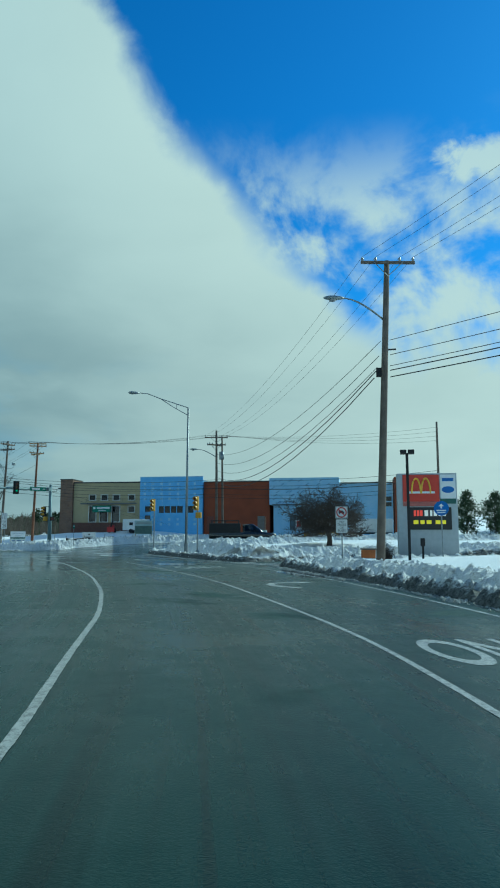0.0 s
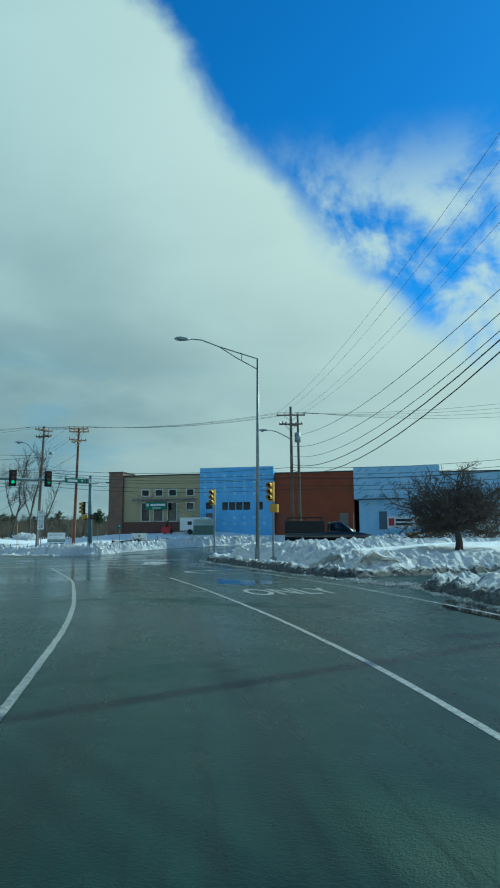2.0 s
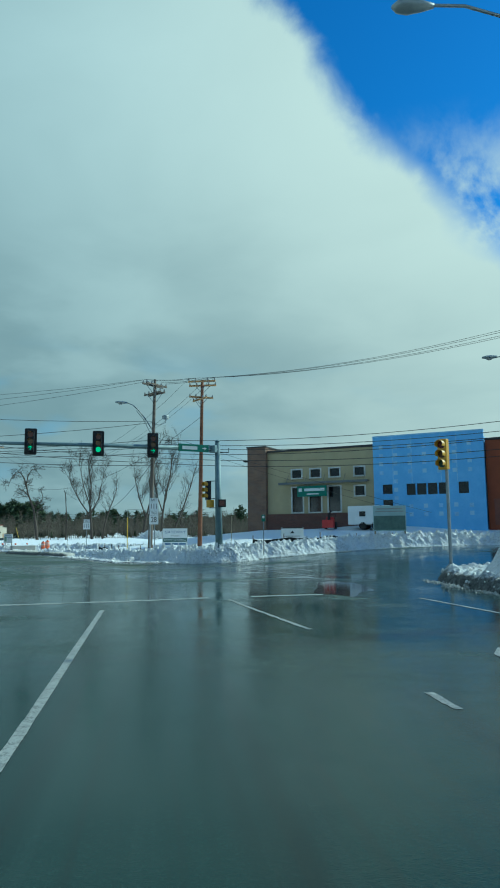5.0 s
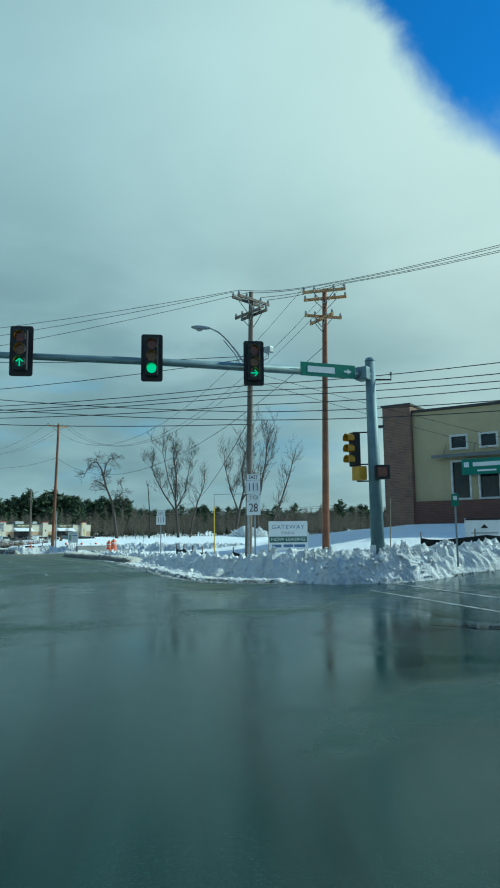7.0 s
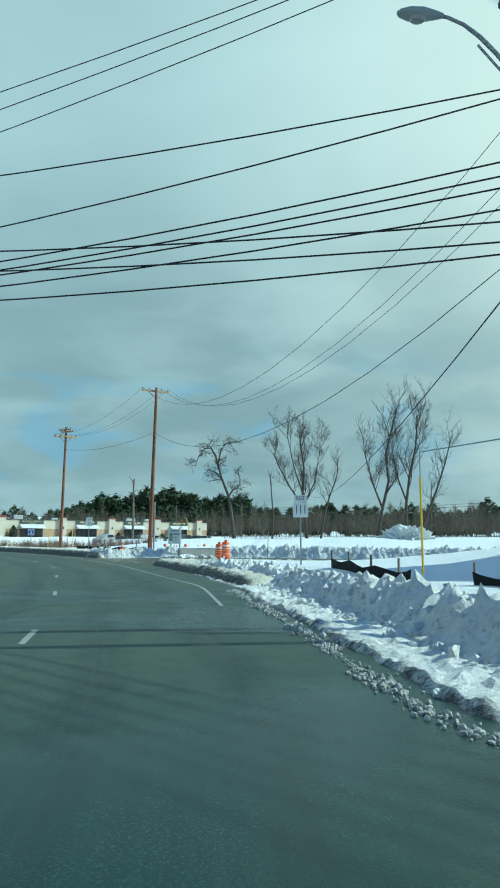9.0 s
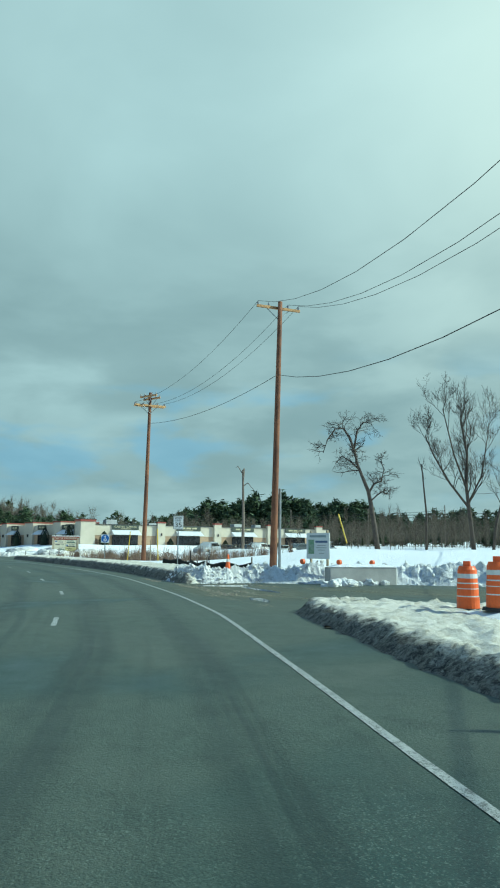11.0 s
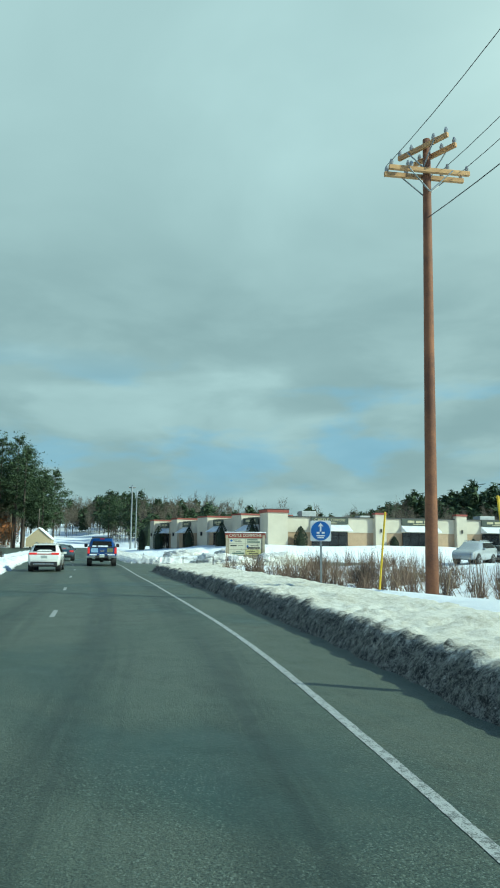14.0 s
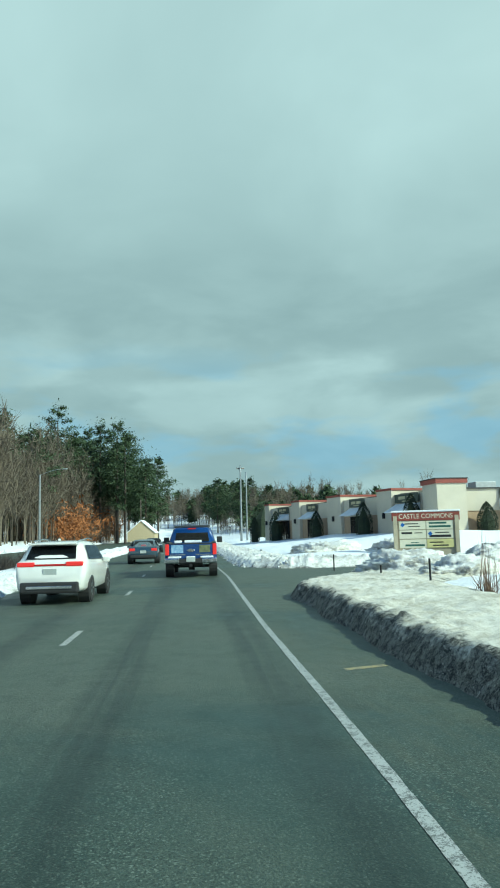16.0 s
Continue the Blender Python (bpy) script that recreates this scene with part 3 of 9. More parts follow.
lane_sheet("driven lane of wet asphalt with polished tyre tracks")
lane_sheet("left lane of wet asphalt with tyre tracks", -3.7, 1.8)
lane_sheet("turning lane of damp asphalt with tyre tracks", 3.7, 1.8, 0, 68)


def clods(v):
    """Broken lumps: rounded cells of two sizes."""
    return 0.75 * max(0.0, 0.62 - noise.voronoi(v * 2.7)[0][0]) + 0.42 * max(0.0, 0.60 - noise.voronoi(v * 6.2 + Vector((5, 2, 0)))[0][0])


def snow_bank(name, points, heights, width, label, lump=0.22, mat=None, step=0.13, flat=0.0, spray=0.0, slope=0.75, chunks=0, shelf=None, coarse=0.0, reach=5.0, first=2, windrow=0.0, rough=0.0):
    """A ploughed bank: foot along the points (bank on the right of them), crest heights along it; windrow is a low ridge along the foot."""
    p, s = resample(points, step)
    way = np.gradient(p, axis=0)
    way /= np.linalg.norm(way, axis=1, keepdims=True) + 1e-9
    side = np.stack([way[:, 1], -way[:, 0]], 1)
    hs = np.interp(s, np.linspace(0, s[-1], len(heights)), heights)
    hs = hs * smooth(s, -0.2, 1.6) * smooth(s[-1] - s, -0.2, 1.6)
    rows = [-0.25, -0.1, 0.02, 0.14, 0.26, 0.38, 0.5, 0.62, 0.74, 0.86, 0.98, 1.1, 1.22, 1.35, 1.5, 1.65, 1.8, 1.95, 2.1, 2.3, 2.5, 2.75, 3.0, 3.3, 3.6, 4.0, 4.5, 5.0]
    rows = [o for o in rows if o <= reach]
    verts, nr = [], len(rows)
    for i in range(len(p)):
        wob = 0.25 * noise.noise((p[i, 0] * 0.5, p[i, 1] * 0.5, 3.0)) + 0.12 * noise.noise((p[i, 0] * 2.1, p[i, 1] * 2.1, 5.0))
        for o in rows:
            q = p[i] + side[i] * (o + wob * (1 - abs(o - 1.5) / 6))
            if coarse and o < 1.0:
                q = q + side[i] * coarse * (0.9 * noise.noise((s[i] * 3.5, o * 0.5, 3.0)) + 1.2 * noise.noise((s[i] * 10.0, o * 1.2, 8.0)))
            u = o / width
            ledge = shelf(*p[i]) if shelf else 0.0
            ledge = max(ledge, 1.25 * windrow)
            rise = smooth(np.array(o), ledge, ledge + slope + 0.25 * hs[i])
            if ledge:
                rise = max(float(rise), 0.22 * float(smooth(np.array(o), -0.1, 0.12)) * min(ledge / 0.4, 1.0))
            fall = 1 - smooth(np.array(u), 0.55 + flat, 1.25)
            v = Vector((q[0], q[1], 0))
            n1 = noise.fractal(v * 0.9, 0.8, 2.0, 3)
            n2 = noise.noise(v * 3.3 + Vector((7, 1, 0)))
            n3 = abs(noise.noise(v * 6.5))
            n4 = abs(noise.noise(v * 2.4 + Vector((3, 9, 0))))
            edge = float(rise) * float(fall)
            z = -0.12 + edge * (hs[i] + 0.12) + edge * min(hs[i], 1.0) * lump * (0.9 * n1 + 0.6 * n2 + 0.45 * n3 + 0.6 * n4 - 0.3) + (0.11 * edge * noise.noise(v * 12.0 + Vector((1, 4, 0))) if mat is None else 0.0)
            z += (1 - float(fall)) * 0.15 if o > 1 else 0
            if windrow:
                ridge = max(0.0, 1 - abs(o - 0.45) / 0.62) * min(1.0, hs[i] * 2)
                z += ridge * windrow * (0.30 + 0.22 * n1 + 0.5 * clods(v * 1.6))
            if rough:
                z += rough * edge * (clods(v) - 0.16)
            if coarse and o < 0.7:
                z += coarse * edge * (noise.noise(v * 13.0) + 0.8 * noise.noise(v * 27.0))
            elif coarse:
                z += coarse * edge * 0.35 * (noise.noise(v * 5.0) + abs(noise.noise(v * 11.0)))
            verts.append((q[0], q[1], z + float(climb(q[0], q[1]))))
    rng = random.Random(len(points))
    for _ in range(chunks):
        i, k = rng.randrange(len(p)), rng.randrange(first, min(23, nr))
        if hs[i] > 0.3:
            CHUNKS.append((verts[i * nr + k], rng.uniform(0.025, 0.075) * (1.9 if rng.random() < 0.12 else 1.0)))
    faces = [(i * nr + k, i * nr + k + 1, (i + 1) * nr + k + 1, (i + 1) * nr + k) for i in range(len(p) - 1) for k in range(nr - 1)]
    me = bpy.data.meshes.new(name)
    me.from_pydata(verts, [], faces)
    lay = me.uv_layers.new(name="foot")
    idx = np.zeros(len(me.loops), int)
    me.loops.foreach_get("vertex_index", idx)
    wide = np.array([spray(x) if callable(spray) else spray for x in p[:, 0]], float)
    lay.data.foreach_set("uv", np.stack([np.array(rows)[idx % nr], wide[idx // nr]], 1).ravel())
    me.materials.append(mat or BANK)
    me.polygons.foreach_set("use_smooth", [mat is not None] * len(faces))
    return tagged(new(name, me), label, "snow bank", "ploughed snow banks", "stuff")


CHUNKS = []
LUMPY = "lumpy ploughed snow bank along the wet road"
snow_bank("snow_bank", RIGHT_1[1:] + MOUTH_1[:2], [0.62, 0.68, 0.66, 0.64, 0.6, 0.5], 3.6, LUMPY, 0.2, spray=0.34, slope=1.3, chunks=900, first=4, windrow=0.9, rough=0.55)
snow_bank("snow_bank", MOUTH_1[2:] + RIGHT_2, [0.4, 0.6, 0.85, 1.15, 1.15, 1.0, 0.9, 0.85, 0.8, 0.75, 0.7, 0.6], 4.8, "high heap of lumpy ploughed snow at the corner", 0.26, spray=0.30, slope=1.5, chunks=1400, windrow=0.7, rough=0.62)
snow_bank("snow_bank", RIGHT_3[11:] + MOUTH_2[:6], [0.3, 0.32, 0.33, 0.33, 0.32, 0.31, 0.30, 0.30, 0.31, 0.34, 0.4], 3.4, "sandy snow bank with a dirty sloping face", 0.10, SANDY, spray=0.66, flat=0.2, slope=0.7, step=0.1, coarse=0.02, rough=0.24)
snow_bank("snow_bank", RIGHT_3[:14], [0.7, 0.7, 0.7, 0.75, 0.85, 0.85, 0.85, 0.8, 0.78, 0.85, 0.9, 0.8, 0.6, 0.45], 3.2, LUMPY, 0.2, slope=1.0, chunks=4200, spray=0.12, first=9, rough=0.85, shelf=lambda x, y: 1.05 * float(smooth(np.array(-x), 23, 27) * (1 - smooth(np.array(-x), 42, 54))))
snow_bank("snow_bank", MOUTH_2[6:] + RIGHT_4[:1], [0.75, 0.75, 0.75, 0.8, 0.8, 0.75, 0.6], 2.6, "white heap of ploughed snow closing off a driveway", 0.30, slope=0.9, chunks=700, reach=2.9, rough=0.6)
snow_bank("snow_bank", RIGHT_4[1:] + MOUTH_3[:2], [0.46, 0.48, 0.47, 0.46, 0.44, 0.42, 0.40, 0.38, 0.34], 4.0, "flat-topped snow bank with a dirty face", 0.09, SANDY, spray=0.50, flat=0.2, slope=0.38, step=0.1, coarse=0.026, rough=0.18)
snow_bank("snow_bank", [(-69.4, 143.4), (-70.7, 141.4), (-71.0, 139.6), (-71.55, 138.95), (-73.4, 139.25), (-75.4, 139.9)], [0.66, 0.66, 0.6, 0.58, 0.55, 0.45], 1.7, "broken white snow heaped at the end of the bank", 0.34, slope=0.45, chunks=900, reach=1.75, spray=0.05, rough=0.6)
snow_bank("snow_bank", [(-18.9, 119.0), (-19.9, 117.3), (-20.9, 116.3), (-22.2, 115.8), (-24.2, 116.0)], [0.4, 0.8, 0.85, 0.75, 0.4], 1.7, "lumpy snow heaped round the foot of a mast", 0.3, slope=0.6, chunks=500, reach=1.75, spray=0.1, rough=0.7)
snow_bank("snow_bank", MOUTH_3[2:] + RIGHT_5[:4], [0.45, 0.36, 0.28, 0.28, 0.28, 0.28], 3.6, "low sandy snow bank beside the road", 0.2, MOUND, spray=0.4, flat=0.2, slope=1.0, coarse=0.03, chunks=900, rough=0.45)
snow_bank("snow_bank", LEFT[3:9], [0.3, 0.3, 0.32, 0.3, 0.25], 2.2, "low snow strip along the median", 0.2, spray=0.25, rough=0.3)


def chunk_soup(name, items, mat, label, category, seed=2):
    """Loose lumps as small uneven twenty-sided stones, all in one mesh."""
    b = bmesh.new()
    bmesh.ops.create_icosphere(b, subdivisions=1, radius=1.0)
    base, tri = np.array([v.co[:] for v in b.verts]), np.array([[v.index for v in f.verts] for f in b.faces])
    b.free()
    rs = np.random.RandomState(seed)
    vs, fs = [], []
    for k, (at, size) in enumerate(items):
        q = base * rs.uniform(0.65, 1.25, (len(base), 1)) * rs.uniform(0.6, 1.2, 3) * size
        a = rs.uniform(0, math.tau)
        r = np.array([[math.cos(a), -math.sin(a), 0], [math.sin(a), math.cos(a), 0], [0, 0, 1]])
        vs.append(q @ r.T + np.array(at) + np.array([0, 0, size * 0.25]))
        fs.append(tri + k * len(base))
    me = bpy.data.meshes.new(name)
    me.from_pydata(np.concatenate(vs).tolist(), [], np.concatenate(fs).tolist())
    me.materials.append(mat)
    return tagged(new(name, me), label, category, kind="stuff")


chunk_soup("snow_chunks", CHUNKS, BANK, "broken lumps of snow lying on the banks", "snow")


def slush_strip(items, points, wide, n, big=0.05, seed=1):
    """Clods of slush strewn along a line, thickest in the middle."""
    rs = np.random.RandomState(seed)
    p, _ = resample(points, 0.05)
    for _ in range(n):
        i = rs.randint(len(p))
        keep = 0.5 + 0.5 * math.sin(i * 0.11 + seed) * math.sin(i * 0.037 + 2 * seed)
        if rs.uniform() > 0.25 + keep:
            continue
        q = p[i] + rs.normal(scale=wide * (0.4 + 0.6 * keep), size=2)
        size = big * (0.2 + 0.8 * rs.uniform() ** 2.5) * (0.6 + 0.6 * keep)
        items.append(((q[0], q[1], -0.35 * size), size))


grit_clods, wet_clods = [], []
slush_strip(grit_clods, [(-71.6, 138.7), (-69.6, 138.35), (-67.4, 137.75), (-65.5, 137.2), (-64.4, 136.8), (-63.6, 137.4)], 0.20, 1500, 0.038, 3)
slush_strip(grit_clods, [(-68.5, 138.9), (-66.5, 138.4), (-64.6, 137.9), (-62.0, 138.3)], 0.14, 700, 0.032, 5)
slush_strip(grit_clods, [(-65.6, 136.7), (-63.9, 136.1), (-61.7, 135.9), (-60.4, 135.3)], 0.16, 500, 0.026, 7)
slush_strip(grit_clods, [(-70.4, 141.0), (-67.5, 141.0), (-64.5, 142.0), (-61.0, 143.5)], 0.16, 700, 0.034, 9)
slush_strip(grit_clods, [(-76.0, 139.5), (-74.6, 139.15), (-73.0, 138.85)], 0.12, 700, 0.045, 11)
slush_strip(wet_clods, [(10.6, 83.6), (8.6, 85.0), (7.6, 87.0)], 0.45, 1500, 0.07, 13)
slush_strip(wet_clods, [(20.4, 58.0), (18.6, 62.6), (17.0, 66.9), (14.6, 72.4), (11.4, 80.0), (10.2, 83.2)], 0.16, 2600, 0.06, 15)
slush_strip(wet_clods, [(7.2, 87.2), (4.7, 89.9), (1.0, 95.4), (-2.8, 101.2), (-6.2, 106.3)], 0.16, 2200, 0.06, 17)
slush_strip(wet_clods, [(-22.5, 116.7), (-26.3, 115.3), (-29.4, 116.4), (-35.2, 120.7), (-42.3, 125.7)], 0.12, 2400, 0.06, 19)
slush_strip(wet_clods, [(-15.2, 124.4), (-19.9, 119.0), (-22.8, 116.8)], 0.2, 500, 0.06, 21)
wet_clods = [((x, y, float(climb(x, y))), size) for (x, y, _), size in wet_clods]
chunk_soup("slush", grit_clods, SLUSH, "sandy slush strewn over the mouth of the driveway", "slush", 4)
chunk_soup("slush", wet_clods, SLUSH_PALE, "grey wet slush along the foot of the banks", "slush", 5)


# ---- road markings ----
def strip(bm, points, width, z=0.006, torn=0.0):
    p = [Vector(q) for q in points]
    if torn:
        fine, _ = resample(points, 0.06)
        p = [Vector(q) for q in fine]
    vs = []
    for i, q in enumerate(p):
        way = (p[min(i + 1, len(p) - 1)] - p[max(i - 1, 0)]).normalized()
        n = Vector((-way.y, way.x)) * width / 2
        if torn:
            n = n * (1 - torn * max(0.0, noise.noise((q.x * 1.7, q.y * 1.7, 4.0)) + 0.55 * noise.noise((q.x * 9.0, q.y * 9.0, 1.0))))
            q = q + n.normalized() * width * 0.3 * torn * (noise.noise((q.x * 2.1, q.y * 2.1, 9.0)) + 0.5 * noise.noise((q.x * 11.0, q.y * 11.0, 6.0)))
        vs.append((bm.verts.new((*(q + n), z + float(climb(*(q + n))))), bm.verts.new((*(q - n), z + float(climb(*(q - n)))))))
    for a, b in zip(vs, vs[1:]):
        bm.faces.new((a[1], b[1], b[0], a[0]))
    return bm


def curve_through(points, step=1.0):
    return [tuple(q) for q in resample(points, step)[0]]


LEFT_LINE = [(17.5, 38), (14.2, 49.1), (12.5, 53.7), (10.9, 58.3), (8.4, 64.1), (5.2, 70.5), (2.8, 74.8), (0.3, 78.9), (-2.67, 83.72), (-5.2, 87.1), (-7.6, 90.3), (-10.8, 94.6)]
TURN_LINE = [(22, 36), (18.0, 51.2), (16.8, 55.2), (15.4, 58.7), (13.5, 63.0), (11.1, 68.3), (8.4, 73.3), (5.6, 78.0), (3.4, 81.6), (-0.2, 87.1)]
EDGE_LINE = [(-38, 121.6), (-44, 126.0), (-48.6, 128.0), (-52.1, 129.7), (-59.7, 133.3), (-65.5, 135.5), (-70.0, 136.95), (-76.0, 138.8), (-80.9, 139.95), (-87.0, 141.1), (-91.2, 141.75), (-98.5, 142.65), (-105.9, 143.55), (-112.4, 144.25), (-127.5, 146.1), (-160, 149.2), (-200, 154.2), (-260, 161.8), (-340, 168.8)]
for pts, w, lab in ((LEFT_LINE, 0.11, "worn white lane line on wet asphalt"), (TURN_LINE, 0.10, "worn white line of the turning lane"), (EDGE_LINE, 0.10, "worn white edge line along the road")):
    bm = strip(bmesh.new(), curve_through(pts), w, torn=0.16)
    tagged(part("trim", bm, PAINT), lab, "road line", kind="structure")
DASHES = [(-34.2, 114.45), (-40.1, 118.5), (-58.8, 128.9), (-68.6, 132.8), (-86.3, 137.4), (-94.5, 138.77), (-104, 139.93), (-112.45, 141.0), (-121.5, 142.2), (-160, 145.7), (-200, 150.6), (-260, 158.2)]
dp, ds = resample(DASHES, 0.1)
k0 = int(np.argmin(np.hypot(dp[:, 0] + 94.5, dp[:, 1] - 138.77)))
for k in range(k0 % 89, len(dp) - 30, 89):
    seg = [tuple(dp[max(k - 12, 0)]), tuple(dp[k]), tuple(dp[k + 12])]
    tagged(part("trim", strip(bmesh.new(), seg, 0.11, torn=0.2), PAINT), "short white lane dash on asphalt", "road line", kind="structure")


def painted_word(x, y, head, width, length):
    """The word ONLY laid on the road, read along the heading."""
    cu = bpy.data.curves.new("word", "FONT")
    cu.body, cu.align_x, cu.align_y, cu.size = "ONLY", "CENTER", "CENTER", 1.0
    cu.offset = 0.014
    tmp = bpy.data.objects.new("word", cu)
    scene.collection.objects.link(tmp)
    bpy.context.view_layer.update()
    me = bpy.data.meshes.new_from_object(tmp.evaluated_get(bpy.context.evaluated_depsgraph_get()))
    bpy.data.objects.remove(tmp)
    co = np.array([v.co[:] for v in me.vertices])
    kx, ky = width / np.ptp(co[:, 0]), length / np.ptp(co[:, 1])
    me.transform(pose(x, y, 0.006, 0, 0, head) @ Matrix.Diagonal((kx, ky, 1, 1)))
    me.materials.clear()
    me.materials.append(PAINT)
    return tagged(new("trim", me), "worn white word ONLY painted on the road", "road marking", kind="structure")


def painted_arrow(x, y, head):
    """A right-turn arrow: a shaft that bends to the right."""
    t = pose(x, y, 0.006, 0, 0, head)
    b = bmesh.new()
    pts = [(0.3, -1.6), (-0.05, -1.0), (-0.25, -0.3), (-0.2, 0.3), (0.05, 0.75), (0.5, 0.95), (0.95, 0.98)]
    strip(b, pts, 0.30, 0.0)
    b.faces.new([b.verts.new((u, v, 0)) for u, v in ((0.95, 0.55), (1.75, 1.0), (0.95, 1.42))])
    bmesh.ops.transform(b, matrix=t, verts=b.verts)
    return tagged(part("trim", b, PAINT), "worn white turn arrow painted on the road", "road marking", kind="structure")


painted_word(18.75, 54.95, 18, 2.6, 2.25)
painted_word(6.9, 80.3, 30, 2.75, 2.4)
painted_arrow(13.1, 67.9, 26)
painted_arrow(-0.7, 91.2, 34)
for pts, w in (([(-14.4, 92.3), (-11.73, 94.83), (-11.18, 95.37), (-10.67, 95.89), (-10.16, 96.49), (-9.74, 96.93), (-9.3, 97.6)], 0.34), ([(-8.95, 97.85), (-8.2, 98.5), (-6.9, 99.7)], 0.34)):
    tagged(part("trim", strip(bmesh.new(), pts, w, torn=0.9), PAINT_STOP), "white stop line with torn edges across the lane", "road line", kind="structure")
for pts in ([(-0.7, 87.7), (-1.59, 88.85)], [(-4.23, 92.3), (-8.41, 96.64), (-9.0, 97.35)]):
    tagged(part("trim", strip(bmesh.new(), pts, 0.10, torn=0.6), PAINT), "worn remnant of the turning lane line", "road line", kind="structure")
for a, b2 in (((-21, 117.0), (-12.4, 110.6)), ((-20.3, 114.6), (-11, 107.6)), ((-29.95, 111.6), (-29.8, 112.0)), ((-30.2, 111.1), (-29.7, 112.1)), ((-28.6, 110.7), (-28.2, 111.4))):
    tagged(part("trim", strip(bmesh.new(), [a, b2], 0.12), PAINT_OLD), "faded white crossing line", "road line", kind="structure")
bm = strip(bmesh.new(), [(-108.2, 144.3), (-108.3, 144.85)], 0.12)
tagged(part("trim", bm, paint_material("yellow_paint_mark", (0.34, 0.27, 0.11), (0.1, 0.1, 0.08), 7.0, 0.5)), "short faded yellow survey mark", "road marking", kind="structure")
WATER = bpy.data.materials.new("puddle_water")
WATER.use_nodes = True
wn = Nodes(WATER.node_tree)
ws = wn.add("ShaderNodeBsdfPrincipled")
ws.inputs["Base Color"].default_value, ws.inputs["Roughness"].default_value = (0.022, 0.026, 0.026, 1), 0.07
wb = wn.add("ShaderNodeBump")
wb.inputs["Strength"].default_value, wb.inputs["Distance"].default_value = 0.12, 0.01
wn.link(wn.noise(wn.add("ShaderNodeTexCoord").outputs["Object"], 3.0, 3.0), wb.inputs["Height"])
wn.link(wb.outputs[0], ws.inputs["Normal"])
wn.link(ws.outputs[0], wn.add("ShaderNodeOutputMaterial").inputs[0])


def puddle(x, y, a, b, head, seed):
    n, pts = 40, []
    for k in range(n):
        t = k * math.tau / n
        r = 1 + 0.45 * noise.noise((math.cos(t) * 1.4 + seed, math.sin(t) * 1.4, seed)) + 0.2 * noise.noise((math.cos(t) * 4 + seed, math.sin(t) * 4, seed))
        pts.append((a * r * math.cos(t), b * r * math.sin(t)))
    bm = bmesh.new()
    bm.faces.new([bm.verts.new((u, v, 0.004)) for u, v in pts])
    bmesh.ops.transform(bm, matrix=pose(x, y, 0, 0, 0, head), verts=bm.verts)
    return tagged(part("water", bm, WATER), "still shallow puddle on the asphalt", "puddle", kind="structure")


puddle(4.1, 84.5, 1.15, 1.5, 40, 1.5)
puddle(-7.6, 101.8, 3.0, 0.85, 118, 6.6)
puddle(1.8, 93.0, 1.4, 0.5, 30, 9.6)
puddle(-14.4, 109.2, 1.5, 0.35, 18, 4.2)
puddle(-12.0, 104.4, 0.9, 0.22, 22, 7.7)
puddle(-11.2, 106.6, 0.9, 0.35, 20, 2.9)
puddle(-11.2, 102.8, 0.6, 0.18, 22, 5.9)
puddle(13.0, 75.2, 3.2, 0.7, 112, 5.1)
puddle(-62.9, 136.75, 0.85, 0.22, 160, 6.1)
puddle(-66.8, 139.6, 1.6, 0.2, 168, 8.8)
puddle(-69.4, 139.8, 1.2, 0.6, 60, 3.3)
bm = strip(bmesh.new(), curve_through([(24, 42), (20.6, 55), (18.6, 61.0), (17.0, 65.3), (14.7, 70.9), (12.6, 75.4), (10.7, 78.8), (8.1, 83.3), (5.3, 87.4), (3.0, 90.8), (1.5, 92.6), (-1.3, 95.8), (-4.9, 100.0)]), 0.10)
tagged(part("trim", bm, PAINT_OLD), "faded white edge line by the snow bank", "road line", kind="structure")


def shoulder():
    """Sandy strip between the edge line and the snow bank."""
    p, d = resample(EDGE_LINE[4:15], 1.0)
    way = np.gradient(p, axis=0)
    way /= np.linalg.norm(way, axis=1, keepdims=True)
    side = np.stack([way[:, 1], -way[:, 0]], 1)
    b = bmesh.new()
    rows = [[b.verts.new((*(q + n * o), 0.003)) for o in (0.0, 0.7, 1.4, 2.4)] for q, n in zip(p, side)]
    for a, c in zip(rows, rows[1:]):
        for k in range(3):
            b.faces.new((a[k], c[k], c[k + 1], a[k + 1]))
    bmesh.ops.recalc_face_normals(b, faces=b.faces)
    if b.faces[:][0].normal.z < 0:
        bmesh.ops.reverse_faces(b, faces=b.faces)
    return tagged(part("shoulder", b, SHOULDER), "sandy asphalt shoulder beside the edge line", "road", kind="structure")


shoulder()


# ---- buildings ----
STUCCO_TAN = material("tan_stucco", (0.44, 0.37, 0.22), (0.39, 0.33, 0.195), 0.85, scale=0.8, fine=30)


